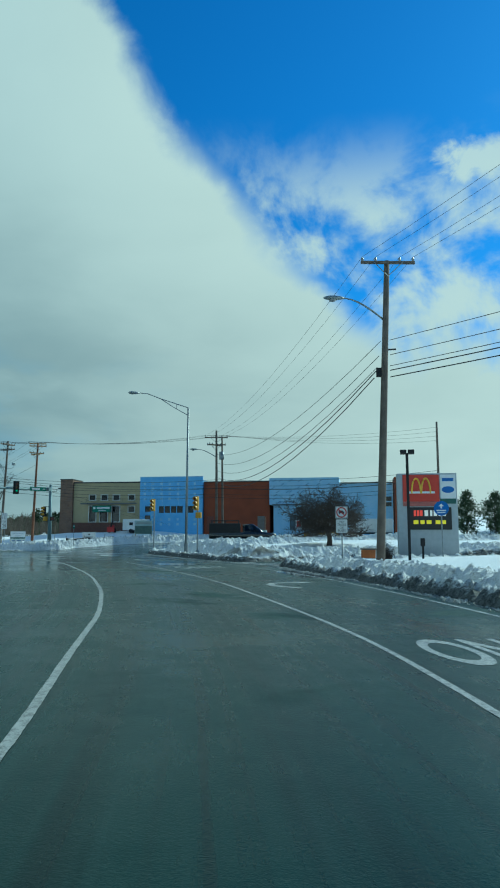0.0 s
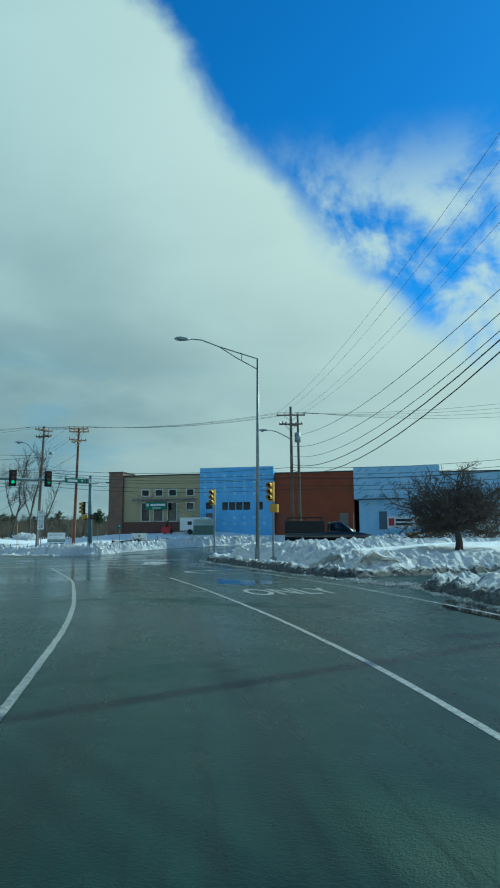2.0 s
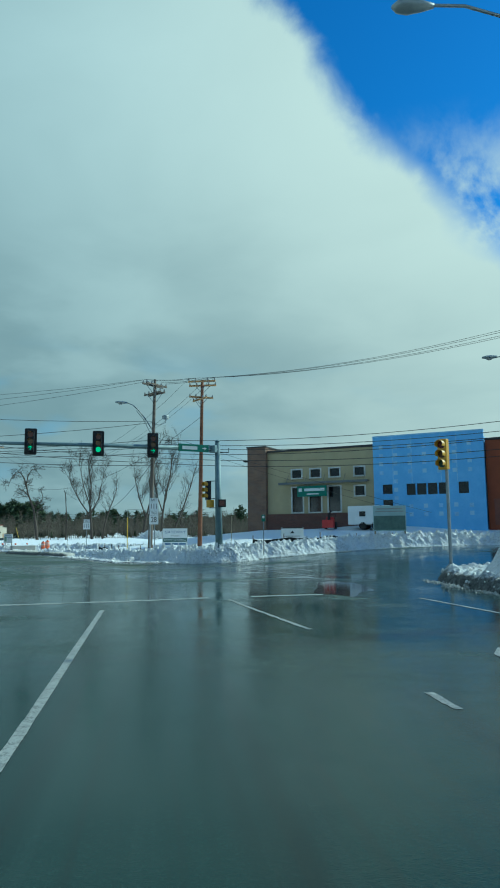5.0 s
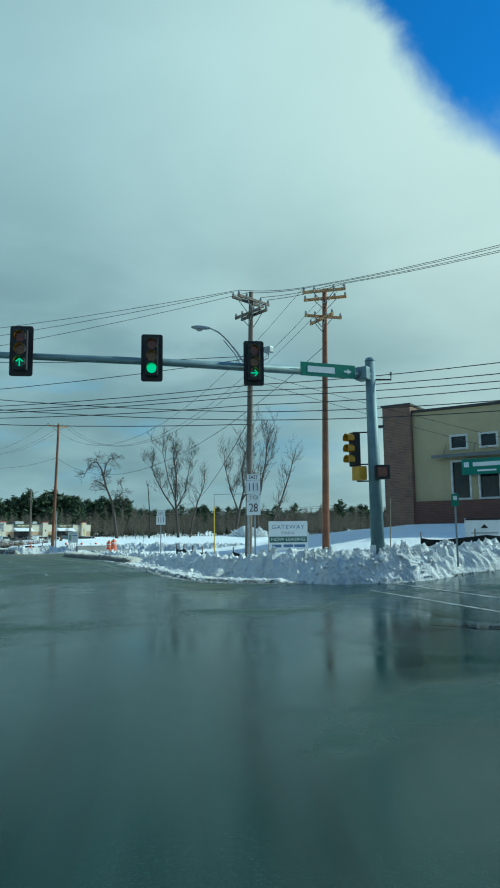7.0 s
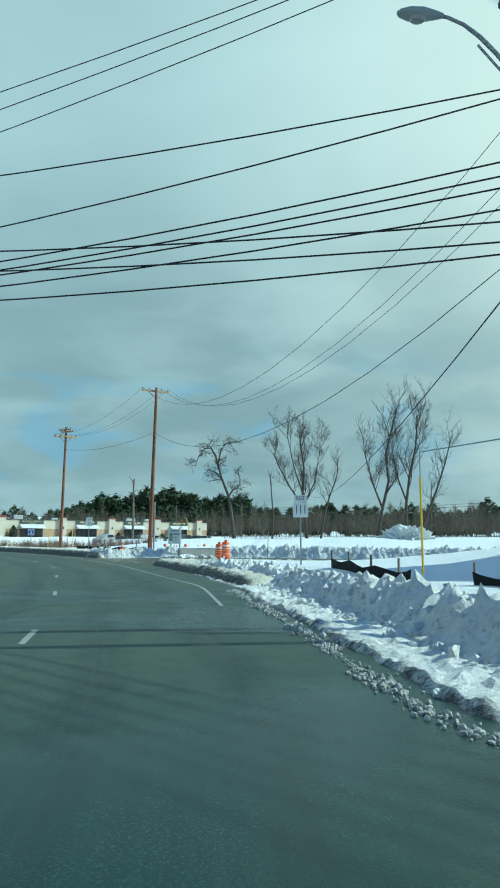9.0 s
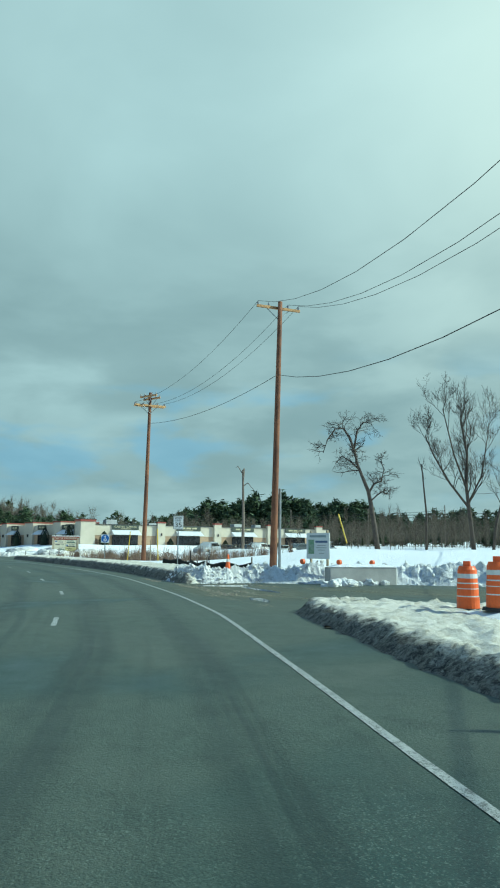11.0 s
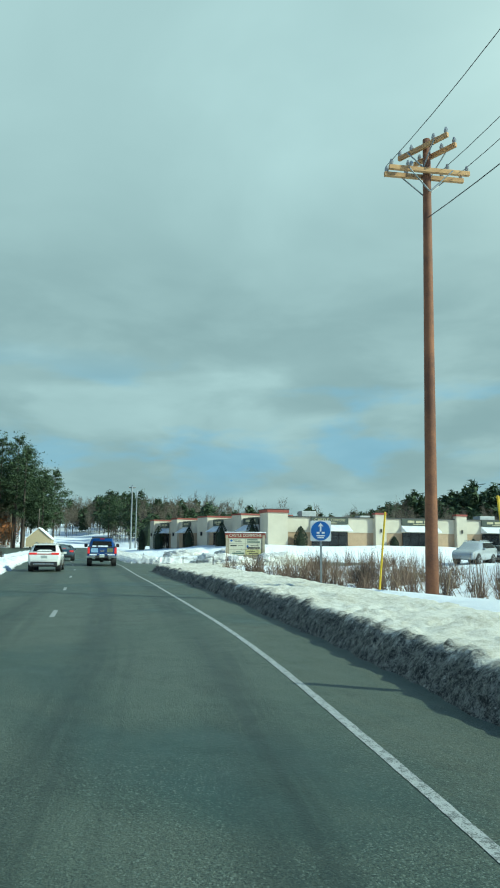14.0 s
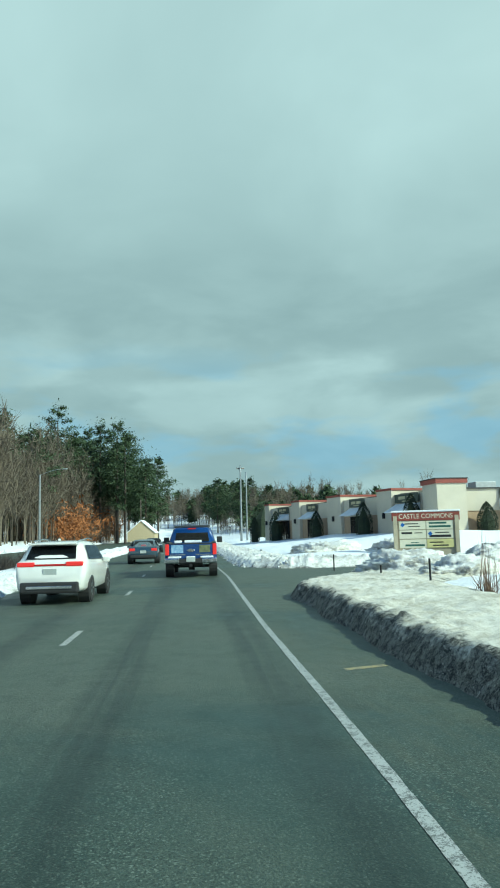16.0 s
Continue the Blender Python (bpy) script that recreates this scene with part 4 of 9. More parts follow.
def brick_material(name, tones, mortar):
    """Courses of brick with pale joints, at the size of real bricks."""
    m = bpy.data.materials.new(name)
    m.use_nodes = True
    n = Nodes(m.node_tree)
    sep = n.add("ShaderNodeSeparateXYZ")
    n.link(n.add("ShaderNodeTexCoord").outputs["Object"], sep.inputs[0])
    flat = n.add("ShaderNodeCombineXYZ")
    n.put(flat.inputs[0], n.math("ADD", sep.outputs[0], sep.outputs[1]))
    n.put(flat.inputs[1], sep.outputs[2])
    t = n.add("ShaderNodeTexBrick", offset=0.5)
    n.put(t.inputs["Vector"], flat.outputs[0])
    for key, value in (("Color1", tones[0]), ("Color2", tones[1]), ("Mortar", mortar)):
        t.inputs[key].default_value = (*value, 1)
    for key, value in (("Scale", 1.0), ("Mortar Size", 0.012), ("Mortar Smooth", 0.2), ("Bias", -0.1), ("Brick Width", 0.31), ("Row Height", 0.10)):
        t.inputs[key].default_value = value
    p = flat.outputs[0]
    c = n.mix(n.step(n.noise(p, 1.1, 4.0, 0.6), 0.35, 0.7, 0.0, 0.5), t.outputs["Color"], tones[2])
    s = n.add("ShaderNodeBsdfPrincipled")
    n.link(c, s.inputs["Base Color"])
    s.inputs["Roughness"].default_value = 0.85
    b = n.add("ShaderNodeBump", invert=True)
    b.inputs["Strength"].default_value, b.inputs["Distance"].default_value = 0.6, 0.012
    n.link(t.outputs["Fac"], b.inputs["Height"])
    n.link(b.outputs[0], s.inputs["Normal"])
    n.link(s.outputs[0], n.add("ShaderNodeOutputMaterial").inputs[0])
    return m


BRICKWORK = brick_material("brown_brickwork", ((0.20, 0.105, 0.065), (0.11, 0.06, 0.042), (0.26, 0.16, 0.10)), (0.21, 0.18, 0.15))
BRICKWORK_RED = brick_material("red_brown_brickwork", ((0.15, 0.06, 0.04), (0.09, 0.04, 0.03), (0.12, 0.06, 0.045)), (0.13, 0.10, 0.085))
HOUSEWRAP = material("blue_sheathing", (0.21, 0.46, 0.78), (0.165, 0.40, 0.73), 0.5, scale=1.0, fine=6, bump=0.08)
WRAP_TAPE = material("sheathing_tape", (0.34, 0.57, 0.84), rough=0.45, bump=0.02)
WRAP_PALE = material("printed_sheathing", (0.42, 0.60, 0.76), (0.32, 0.53, 0.73), 0.5, scale=1.0, fine=6, bump=0.08)
WRAP_INK = material("sheathing_print", (0.10, 0.20, 0.38), rough=0.5, bump=0)
RUST_WALL = material("rust_brown_wall", (0.26, 0.062, 0.022), (0.21, 0.05, 0.018), 0.8, scale=0.6, fine=20)
GLASS_DARK = material("dark_window_glass", (0.012, 0.015, 0.018), rough=0.08, bump=0)
FRAME_WHITE = material("white_window_frame", (0.66, 0.66, 0.62), rough=0.5, bump=0.02)
FLASHING = material("dark_roof_edge", (0.035, 0.035, 0.035), rough=0.6, bump=0.03)
CANOPY_GREY = material("grey_metal_canopy", (0.16, 0.17, 0.17), rough=0.5, metal=0.4, bump=0.03)
CREAM = material("cream_stucco", (0.54, 0.49, 0.39), (0.48, 0.435, 0.345), 0.85, scale=0.6, fine=30)
TAN_BLOCK = material("tan_split_block", (0.40, 0.29, 0.19), (0.33, 0.235, 0.15), 0.9, scale=1.5, fine=12, bump=0.4)
RED_CAP = material("red_metal_cap", (0.25, 0.055, 0.038), (0.20, 0.045, 0.03), 0.5, bump=0.03)
AWNING = material("snowy_awning_fabric", (0.72, 0.73, 0.74), (0.6, 0.62, 0.63), 0.7, scale=2)
SHOP_BOARD = material("dark_green_sign_board", (0.05, 0.065, 0.05), (0.035, 0.045, 0.035), 0.5, bump=0.02)
GOLD = material("sign_gold_letters", (0.50, 0.45, 0.28), rough=0.5, bump=0)
ROOF_UNIT = material("roof_unit_metal", (0.45, 0.47, 0.47), (0.36, 0.38, 0.38), 0.5, 0.3)
STONE_GREY = material("grey_concrete", (0.36, 0.36, 0.34), (0.28, 0.28, 0.27), 0.85, scale=2, fine=25)


def wall_with_holes(bm, u0, u1, z0, z1, holes, y0=0.0, y1=0.3):
    """A wall from u0 to u1 with rectangular openings (ua, ub, za, zb) through it."""
    us = sorted({u0, u1, *[h[0] for h in holes], *[h[1] for h in holes]})
    zs = sorted({z0, z1, *[h[2] for h in holes], *[h[3] for h in holes]})
    for ua, ub in zip(us, us[1:]):
        for za, zb in zip(zs, zs[1:]):
            cu, cz = (ua + ub) / 2, (za + zb) / 2
            if not any(h[0] < cu < h[1] and h[2] < cz < h[3] for h in holes):
                box(bm, (cu, (y0 + y1) / 2, cz), (ub - ua, y1 - y0, zb - za))
    bmesh.ops.remove_doubles(bm, verts=bm.verts, dist=0.0005)
    return bm


def window(parent, u0, u1, z0, z1, frame_mat, bars=(), y=0.0, w=0.12, depth=0.1):
    """A window in a wall: frame proud of the wall, pane set back."""
    fr = bmesh.new()
    for c, s in (((u0 + u1) / 2, z0 - w / 2), ((u0 + u1) / 2, z1 + w / 2)):
        box(fr, (c, y - 0.03, s), (u1 - u0 + 2 * w, depth, w), 0.008)
    for c in (u0 - w / 2, u1 + w / 2):
        box(fr, (c, y - 0.03, (z0 + z1) / 2), (w, depth - 0.006, z1 - z0), 0.008)
    for b in bars:
        box(fr, (b, y + 0.05, (z0 + z1) / 2), (0.06, 0.06, z1 - z0))
    win = part("window", fr, frame_mat, parent, "framed window with dark glass")
    part("pane", boxes((((u0 + u1) / 2, y + 0.12, (z0 + z1) / 2), (u1 - u0, 0.02, z1 - z0))), GLASS_DARK, win)
    return win


SHOPS = pose(-29.01, 138.43, 0, 0, 0, 3.03)
bank = thing("bank_building", SHOPS, "tan stucco bank branch with a dark brick pier and base", "building", "shops behind the crossing")
holes = [(2.55, 3.45, 6.85, 7.55), (4.35, 5.25, 6.85, 7.55), (6.15, 7.05, 6.85, 7.55), (8.45, 9.3, 6.85, 7.55),
         (2.55, 3.55, 3.75, 5.95), (4.2, 5.3, 3.75, 5.2), (6.0, 7.1, 3.75, 5.95), (8.45, 9.3, 5.1, 5.9)]
part("wall", wall_with_holes(bmesh.new(), 0.1, 10.15, 3.62, 9.3, holes), STUCCO_TAN, bank)
part("wall", boxes(((5.1, 8.2, 5.4), (10.0, 15.7, 7.6))), STUCCO_TAN, bank)
part("brick_base", boxes(((5.1, -0.02, 2.6), (10.1, 0.5, 2.02))), BRICKWORK_RED, bank, "dark brick base course")
pier = part("brick_pier", boxes(((-0.85, 1.4, 5.7), (1.86, 3.6, 8.2))), BRICKWORK, bank, "dark brick corner pier")
part("pier_cap", boxes(((-0.85, 1.4, 9.86), (2.0, 3.76, 0.12))), FLASHING, bank)
part("roof_edge", boxes(((5.15, 0.1, 9.38), (10.3, 0.5, 0.16)), ((5.15, 8, 9.36), (10.2, 15.6, 0.12))), FLASHING, bank, "dark metal roof edge")
part("canopy", boxes(((5.6, -0.35, 6.33), (8.3, 0.7, 0.10)), ((5.6, -0.68, 6.31), (8.3, 0.05, 0.2))), CANOPY_GREY, bank, "thin grey metal canopy")
for u in (2.2, 4.0, 5.7, 7.6, 9.4):
    part("canopy_rod", tubes((((u, -0.6, 6.4), (u, 0.0, 7.1)), 0.02), sides=5), CANOPY_GREY, bank)
for h in holes:
    window(bank, *h, FRAME_WHITE)
part("panel", boxes(((8.87, -0.02, 4.2), (0.9, 0.06, 1.2))), STUCCO_TAN, bank)
gs = part("sign_board", boxes(((4.7, -0.74, 5.55), (2.75, 0.1, 0.95)), bevel=0.01), SIGN_GREEN, bank, "green bank sign board")
part("logo", boxes(((3.62, -0.80, 5.68), (0.3, 0.02, 0.3))), SIGN_WHITE, gs)
part("word_bar", boxes(((4.95, -0.80, 5.68), (1.9, 0.02, 0.24))), SIGN_WHITE, gs)
part("word_bar", boxes(((4.8, -0.80, 5.3), (1.1, 0.02, 0.1))), SIGN_WHITE, gs)
part("wall_lamp", boxes(((-1.95, -0.2, 8.6), (0.5, 0.45, 0.14))), DARK, bank)

blue = thing("unfinished_shop", SHOPS, "unfinished shop front wrapped in bright blue sheathing", "building", "shops behind the crossing")
bh = [(10.95, 11.8, 5.1, 5.9), (13.0, 13.75, 4.95, 5.9), (13.85, 14.65, 4.95, 5.9), (14.75, 15.55, 4.95, 5.9), (15.65, 16.5, 4.95, 5.9), (17.25, 18.05, 4.95, 5.9), (10.95, 11.8, 3.9, 4.6)]
part("wall", wall_with_holes(bmesh.new(), 10.2, 19.36, 1.7, 10.0, bh, -0.25, 0.05), HOUSEWRAP, blue)
part("wall", boxes(((14.78, 8.2, 5.6), (9.1, 15.7, 8.0))), HOUSEWRAP, blue)
for h in bh:
    part("pane", boxes((((h[0] + h[1]) / 2, -0.05, (h[2] + h[3]) / 2), (h[1] - h[0], 0.04, h[3] - h[2]))), GLASS_DARK, blue)
rnd = random.Random(4)
for k in range(7):
    u = 10.9 + k * 1.22
    for j in range(9):
        z = 3.3 + j * 0.72 + rnd.uniform(-0.05, 0.05)
        if not any(h[0] - 0.3 < u < h[1] + 0.3 and h[2] - 0.4 < z < h[3] + 0.4 for h in bh):
            part("tape_patch", boxes(((u, -0.254, z), (0.34, 0.012, 0.34)), ((u, -0.262, z), (0.20, 0.012, 0.20))), WRAP_TAPE if (k + j) % 2 else WRAP_PALE, blue)
for u in (11.9, 13.5, 15.9, 17.2):
    part("seam_tape", boxes(((u, -0.253, 7.9), (0.07, 0.01, 4.0))), WRAP_TAPE, blue)
part("roof_edge", boxes(((14.78, -0.1, 10.05), (9.2, 0.4, 0.1))), WRAP_TAPE, blue)

rust = thing("brown_shop", SHOPS, "plain rust-brown shop building with a flat roof", "building", "shops behind the crossing")
part("wall", boxes(((24.1, 8.3, 5.4), (9.36, 16.0, 7.7))), RUST_WALL, rust)
part("roof_edge", boxes(((24.1, 0.32, 9.3), (9.44, 0.25, 0.14))), FLASHING, rust)
part("door", boxes(((20.4, 0.27, 3.4), (1.0, 0.06, 2.1)), bevel=0.01), material("dull_red_door", (0.20, 0.06, 0.035), rough=0.6), rust)
part("door", boxes(((27.6, 0.27, 3.4), (1.0, 0.06, 2.1)), bevel=0.01), material("grey_door", (0.2, 0.17, 0.14), rough=0.6), rust)

pale = thing("wrapped_shop", SHOPS, "unfinished shop front in pale blue printed sheathing", "building", "shops behind the crossing")
part("wall", boxes(((33.65, 7.9, 7.85), (9.62, 16.4, 3.7))), WRAP_PALE, pale)
part("wall", boxes(((33.9, 8.2, 3.8), (9.1, 15.8, 4.4))), WRAP_PALE, pale)
part("ledge", boxes(((31.9, -0.32, 5.97), (5.2, 0.35, 0.12))), FLASHING, pale)
part("door", boxes(((32.05, 0.27, 3.55), (0.9, 0.08, 2.05)), bevel=0.01), material("steel_door", (0.10, 0.14, 0.17), rough=0.5), pale)
for k in range(46):
    u, z = rnd.uniform(29.2, 38.0), rnd.choice([6.3, 6.8, 7.3, 7.8, 8.3, 8.8, 9.3, 4.9, 5.4, 4.3])
    m = Matrix.Rotation(radians(35), 4, "Y").inverted()
    bmk = box(bmesh.new(), (u, -0.306 if z > 6.0 else 0.294, z), (0.55, 0.008, 0.07), turn=m)
    part("print_mark", bmk, WRAP_INK, pale)
grey = thing("sheathed_shop", SHOPS, "low blue-grey sheathed shop with dark upper windows", "building", "shops behind the crossing")
part("wall", boxes(((42.1, 8.5, 5.2), (7.2, 15.6, 7.4))), WRAP_PALE, grey)
part("window", boxes(((45.0, 0.68, 6.75), (1.0, 0.08, 0.6))), GLASS_DARK, grey)
part("window", boxes(((45.0, 0.68, 6.0), (1.0, 0.08, 0.55))), GLASS_DARK, grey)
part("roof_edge", boxes(((42.1, 0.6, 8.97), (7.3, 0.4, 0.12))), FLASHING, grey)
tower = thing("brick_tower", SHOPS, "rust-red end tower with pale corner edges", "building", "shops behind the crossing")
part("wall", boxes(((47.0, 2.2, 5.6), (2.2, 5.0, 8.1))), RUST_WALL, tower)
part("side_wall", boxes(((48.6, 2.6, 5.4), (0.9, 4.0, 7.6))), WRAP_PALE, tower)
for z in (4.2, 5.6, 7.0, 8.2):
    part("window", boxes(((48.6, 0.57, z), (0.5, 0.06, 0.8))), GLASS_DARK, tower)

# the low shopping plaza further along
PLAZA_E = pose(-148.5, 167.5, 0, 0, 0, 85.9)
PLAZA_S = pose(-148.5, 166.5, 0, 0, 0, 188.4)


def shop_bay(parent, m, u, width, board, y, words=3, text=""):
    """Sign board, awning and glazed front of one shop."""
    part("sign_board", boxes(((u, y - 0.10, 4.25), (width, 0.12, 0.72)), bevel=0.015), SHOP_BOARD, parent)
    b = bmesh.new()
    tot = width * 0.72
    if text:
        for k, word in enumerate(text.split()):
            writing("word", word, 0.42, GOLD, parent, Matrix.Translation((u + (k - 0.5) * width * 0.44, y - 0.165, 4.32)), width=width * 0.38)
    for k in range(0 if text else words):
        box(b, (u - tot / 2 + tot * (k + 0.5) / words, y - 0.17, 4.3), (tot / words * 0.8, 0.02, 0.26))
    box(b, (u, y - 0.17, 4.02), (tot * 0.5, 0.02, 0.08))
    part("word_bar", b, GOLD, parent)
    aw = bmesh.new()
    w = width * 1.02
    prism(aw, [(u - w / 2, 0), (u + w / 2, 0), (u + w / 2, 0.04), (u - w / 2, 0.04)], 0, 1)
    for v in aw.verts:
        k = v.co.y
        v.co = Vector((v.co.x, y - 0.02 - 1.25 * k, 3.80 - 0.72 * k + v.co.z))
    for sx in (-w / 2, w / 2):
        a = [aw.verts.new(p) for p in ((u + sx, y - 0.02, 3.8), (u + sx, y - 1.27, 3.08), (u + sx, y - 0.02, 3.08))]
        aw.faces.new(a)
    part("awning", aw, AWNING, parent, "sloping pale awning with snow on it")
    part("glazing", boxes(((u, y - 0.02, 1.95), (width * 0.95, 0.08, 2.1))), GLASS_DARK, parent)
    f = bmesh.new()
    for k in range(5):
        box(f, (u - width * 0.475 + width * 0.2375 * k, y - 0.08, 1.95), (0.07, 0.05, 2.1))
    box(f, (u, y - 0.08, 2.65), (width * 0.95, 0.05, 0.06))
    part("glazing_frame", f, DARK, parent)


plaza = thing("shopping_plaza", PLAZA_E, "low cream shopping plaza with red-capped piers and awnings", "building")
part("wall", boxes(((23.0, 8.0, 3.78), (46.0, 15.4, 1.66))), CREAM, plaza, "cream stucco upper wall")
part("base_wall", boxes(((23.0, 8.06, 1.85), (45.9, 15.4, 2.2))), TAN_BLOCK, plaza, "tan block lower wall")
part("roof_edge", boxes(((23.0, 7.95, 4.66), (46.2, 15.6, 0.1))), FLASHING, plaza)
for u in (11.5, 22.0, 32.8, 43.6):
    pr = part("pier", boxes(((u, 0.1, 2.85), (1.35, 0.7, 4.4))), CREAM, plaza)
    part("pier_cap", boxes(((u, 0.1, 5.13), (1.5, 0.85, 0.22))), RED_CAP, pr)
    part("wall_lamp", boxes(((u, -0.3, 3.2), (0.16, 0.14, 0.4))), DARK, pr)
for u in (5.4, 16.6, 27.2, 38.4):
    shop_bay(plaza, PLAZA_E, u, 4.5, SHOP_BOARD, 0.28, text="CASTLE COMMONS" if u < 6 else "")
for u, y, w, h in ((6.0, 9.0, 1.9, 1.0), (30.0, 7.0, 2.2, 0.7), (14, 10, 1.4, 0.6), (35, 8.5, 1.2, 0.7)):
    part("roof_unit", boxes(((u, y, 4.7 + h / 2), (w, 1.6, h)), bevel=0.04), ROOF_UNIT, plaza)
corner = part("corner_tower", boxes(((-0.9, 1.1, 2.75), (2.3, 2.9, 4.6))), CREAM, plaza, "cream corner tower")
part("tower_cap", boxes(((-0.9, 1.1, 5.2), (2.5, 3.1, 0.34))), RED_CAP, corner, "red band round the tower top")
part("tower_roof", boxes(((-0.9, 1.1, 5.40), (2.6, 3.2, 0.07))), FLASHING, corner)

wing = thing("plaza_wing", PLAZA_S, "row of small cream shop fronts with awnings facing the road", "building")
for k, u in enumerate((6.0, 14.6, 24.8, 33.6)):
    wdt = (5.2, 7.0, 7.0, 7.6)[k]
    part("wall", boxes(((u, -0.3 - 3.0, 3.85), (wdt, 6.0, 1.6))), CREAM, wing)
    part("base_wall", boxes(((u, -0.34 - 3.0, 1.8), (wdt - 0.02, 6.0, 2.5))), TAN_BLOCK, wing)
for u, w in ((9.45, 2.5), (19.3, 3.1), (29.0, 2.2), (38.0, 1.6)):
    pr = part("pier", boxes(((u, -3.6, 2.75), (w, 7.2, 4.6))), CREAM, wing)
    part("pier_cap", boxes(((u, -3.6, 5.14), (w + 0.14, 7.3, 0.2))), RED_CAP, pr)
    part("wall_lamp", boxes(((u, 0.12, 2.9), (0.2, 0.2, 0.5))), DARK, pr)
part("roof_edge", boxes(((20, -4.1, 4.72), (36, 6.4, 0.08))), FLASHING, wing)
turn = Matrix.Rotation(math.pi, 4, "Z")
for u, w in ((6.0, 3.6), (14.7, 2.8), (24.8, 2.6), (33.0, 3.2)):
    before = set(bpy.data.objects)
    shop_bay(wing, PLAZA_S, 0.0, w, SHOP_BOARD, 0.0, 2)
    for ob in set(bpy.data.objects) - before:
        ob.matrix_local = Matrix.Translation((u, -0.22, 0)) @ turn
far_house = thing("gable_house", pose(-262, 149.0, 0.5, 0, 0, 80) @ Matrix.Diagonal((0.6, 0.6, 0.6, 1)), "pale yellow house gable among the trees", "house")
hb = bmesh.new()
prism(hb, [(-5, 0), (5, 0), (5, 3.2), (0, 7.5), (-5, 3.2)], -6, 6)
part("wall", hb, material("pale_clapboard", (0.55, 0.45, 0.28), rough=0.8), far_house)
rb = bmesh.new()
prism(rb, [(-5.4, 3.0), (0, 7.6), (5.4, 3.0), (5.4, 3.3), (0, 7.95), (-5.4, 3.3)], -6.3, 6.3)
part("roof", rb, SNOW, far_house, "snow-covered roof")


# ---- poles, wires, signals ----
def insulator(p, r=0.05, h=0.18):
    return tube(bmesh.new(), [p, (p[0], p[1], p[2] + h * 0.5), (p[0], p[1], p[2] + h)], [r, r * 1.3, r * 0.6], 8)


def utility_pole(x, y, top, r, lean, label, arms, wood, arm_wood):
    """A pole with crossarms. arms: heights, half lengths and headings in degrees. Tips of the arms are returned."""
    z = min(gz(x, y), 0.8) - 0.3
    ob = thing("utility_pole", pose(x, y, z), label, "utility pole", "utility poles")
    n, tips = 9, []
    pts = [(lean[0] * k / n, lean[1] * k / n, (top - z) * k / n) for k in range(n + 1)]
    part("pole", tubes((pts, [r * (1.25 - 0.5 * k / n) for k in range(n + 1)]), sides=12), wood, ob, smooth=True)
    for az, half, head, side in arms:
        k = (az - z) / (top - z)
        c = Vector((lean[0] * k, lean[1] * k, az - z))
        t = Matrix.Rotation(radians(head), 4, "Z")
        way, out = t @ Vector((1, 0, 0)), t @ Vector((0, 1, 0)) * (r + 0.05) * side
        a = part("crossarm", box(bmesh.new(), c + out, (2 * half, 0.1, 0.13), 0.008, t), arm_wood, ob)
        part("brace", tubes(([tuple(c + out * 1.5 + way * half * 0.55), tuple(c + out * 0.9 - Vector((0, 0, 0.62)))], 0.02), ([tuple(c + out * 1.5 - way * half * 0.55), tuple(c + out * 0.9 - Vector((0, 0, 0.62)))], 0.02), sides=5), GALV, ob)
        for u in (-0.94, -0.45, 0.45, 0.94):
            q = c + out + way * half * u
            part("insulator", insulator((q.x, q.y, q.z + 0.06)), PORCELAIN, a)
            tips.append(Vector((x, y, z)) + q + Vector((0, 0, 0.26)))
    return ob, tips


def cobra_lamp(ob, start, reach, rise, mat, head_mat):
    """A curved lamp arm from start, reaching sideways and up, with its head."""
    s, d = Vector(start), Vector((reach[0], reach[1], 0))
    pts = [tuple(s + d * u + Vector((0, 0, rise * math.sin(u * math.pi / 2)))) for u in (0, 0.15, 0.3, 0.45, 0.6, 0.75, 0.9, 1.0)]
    arm = part("lamp_arm", tubes((pts, [0.045] * 5 + [0.035] * 3), sides=8), mat, ob, smooth=True)
    m = Matrix.Translation(pts[-1]) @ Matrix.Rotation(math.atan2(reach[1], reach[0]), 4, "Z")
    b = bmesh.new()
    rings = []
    for u, w, h in ((-0.12, 0.05, 0.05), (0.05, 0.10, 0.08), (0.3, 0.17, 0.11), (0.55, 0.17, 0.10), (0.74, 0.10, 0.06), (0.8, 0.03, 0.03)):
        rings.append([m @ Vector((u, w * math.cos(a), h * math.sin(a))) for a in (k * math.tau / 10 for k in range(10))])
    loft(b, rings)
    head = part("lamp_head", b, head_mat, ob, "grey cobra-head lamp", smooth=True)
    part("lens", loft(bmesh.new(), [[m @ Vector((0.4 + 0.17 * math.cos(a) * q, 0.12 * math.sin(a) * q, -0.09 - dz)) for a in (k * math.tau / 10 for k in range(10))] for q, dz in ((1, 0), (0.8, 0.06), (0.3, 0.09))]), PORCELAIN, head)
    return arm


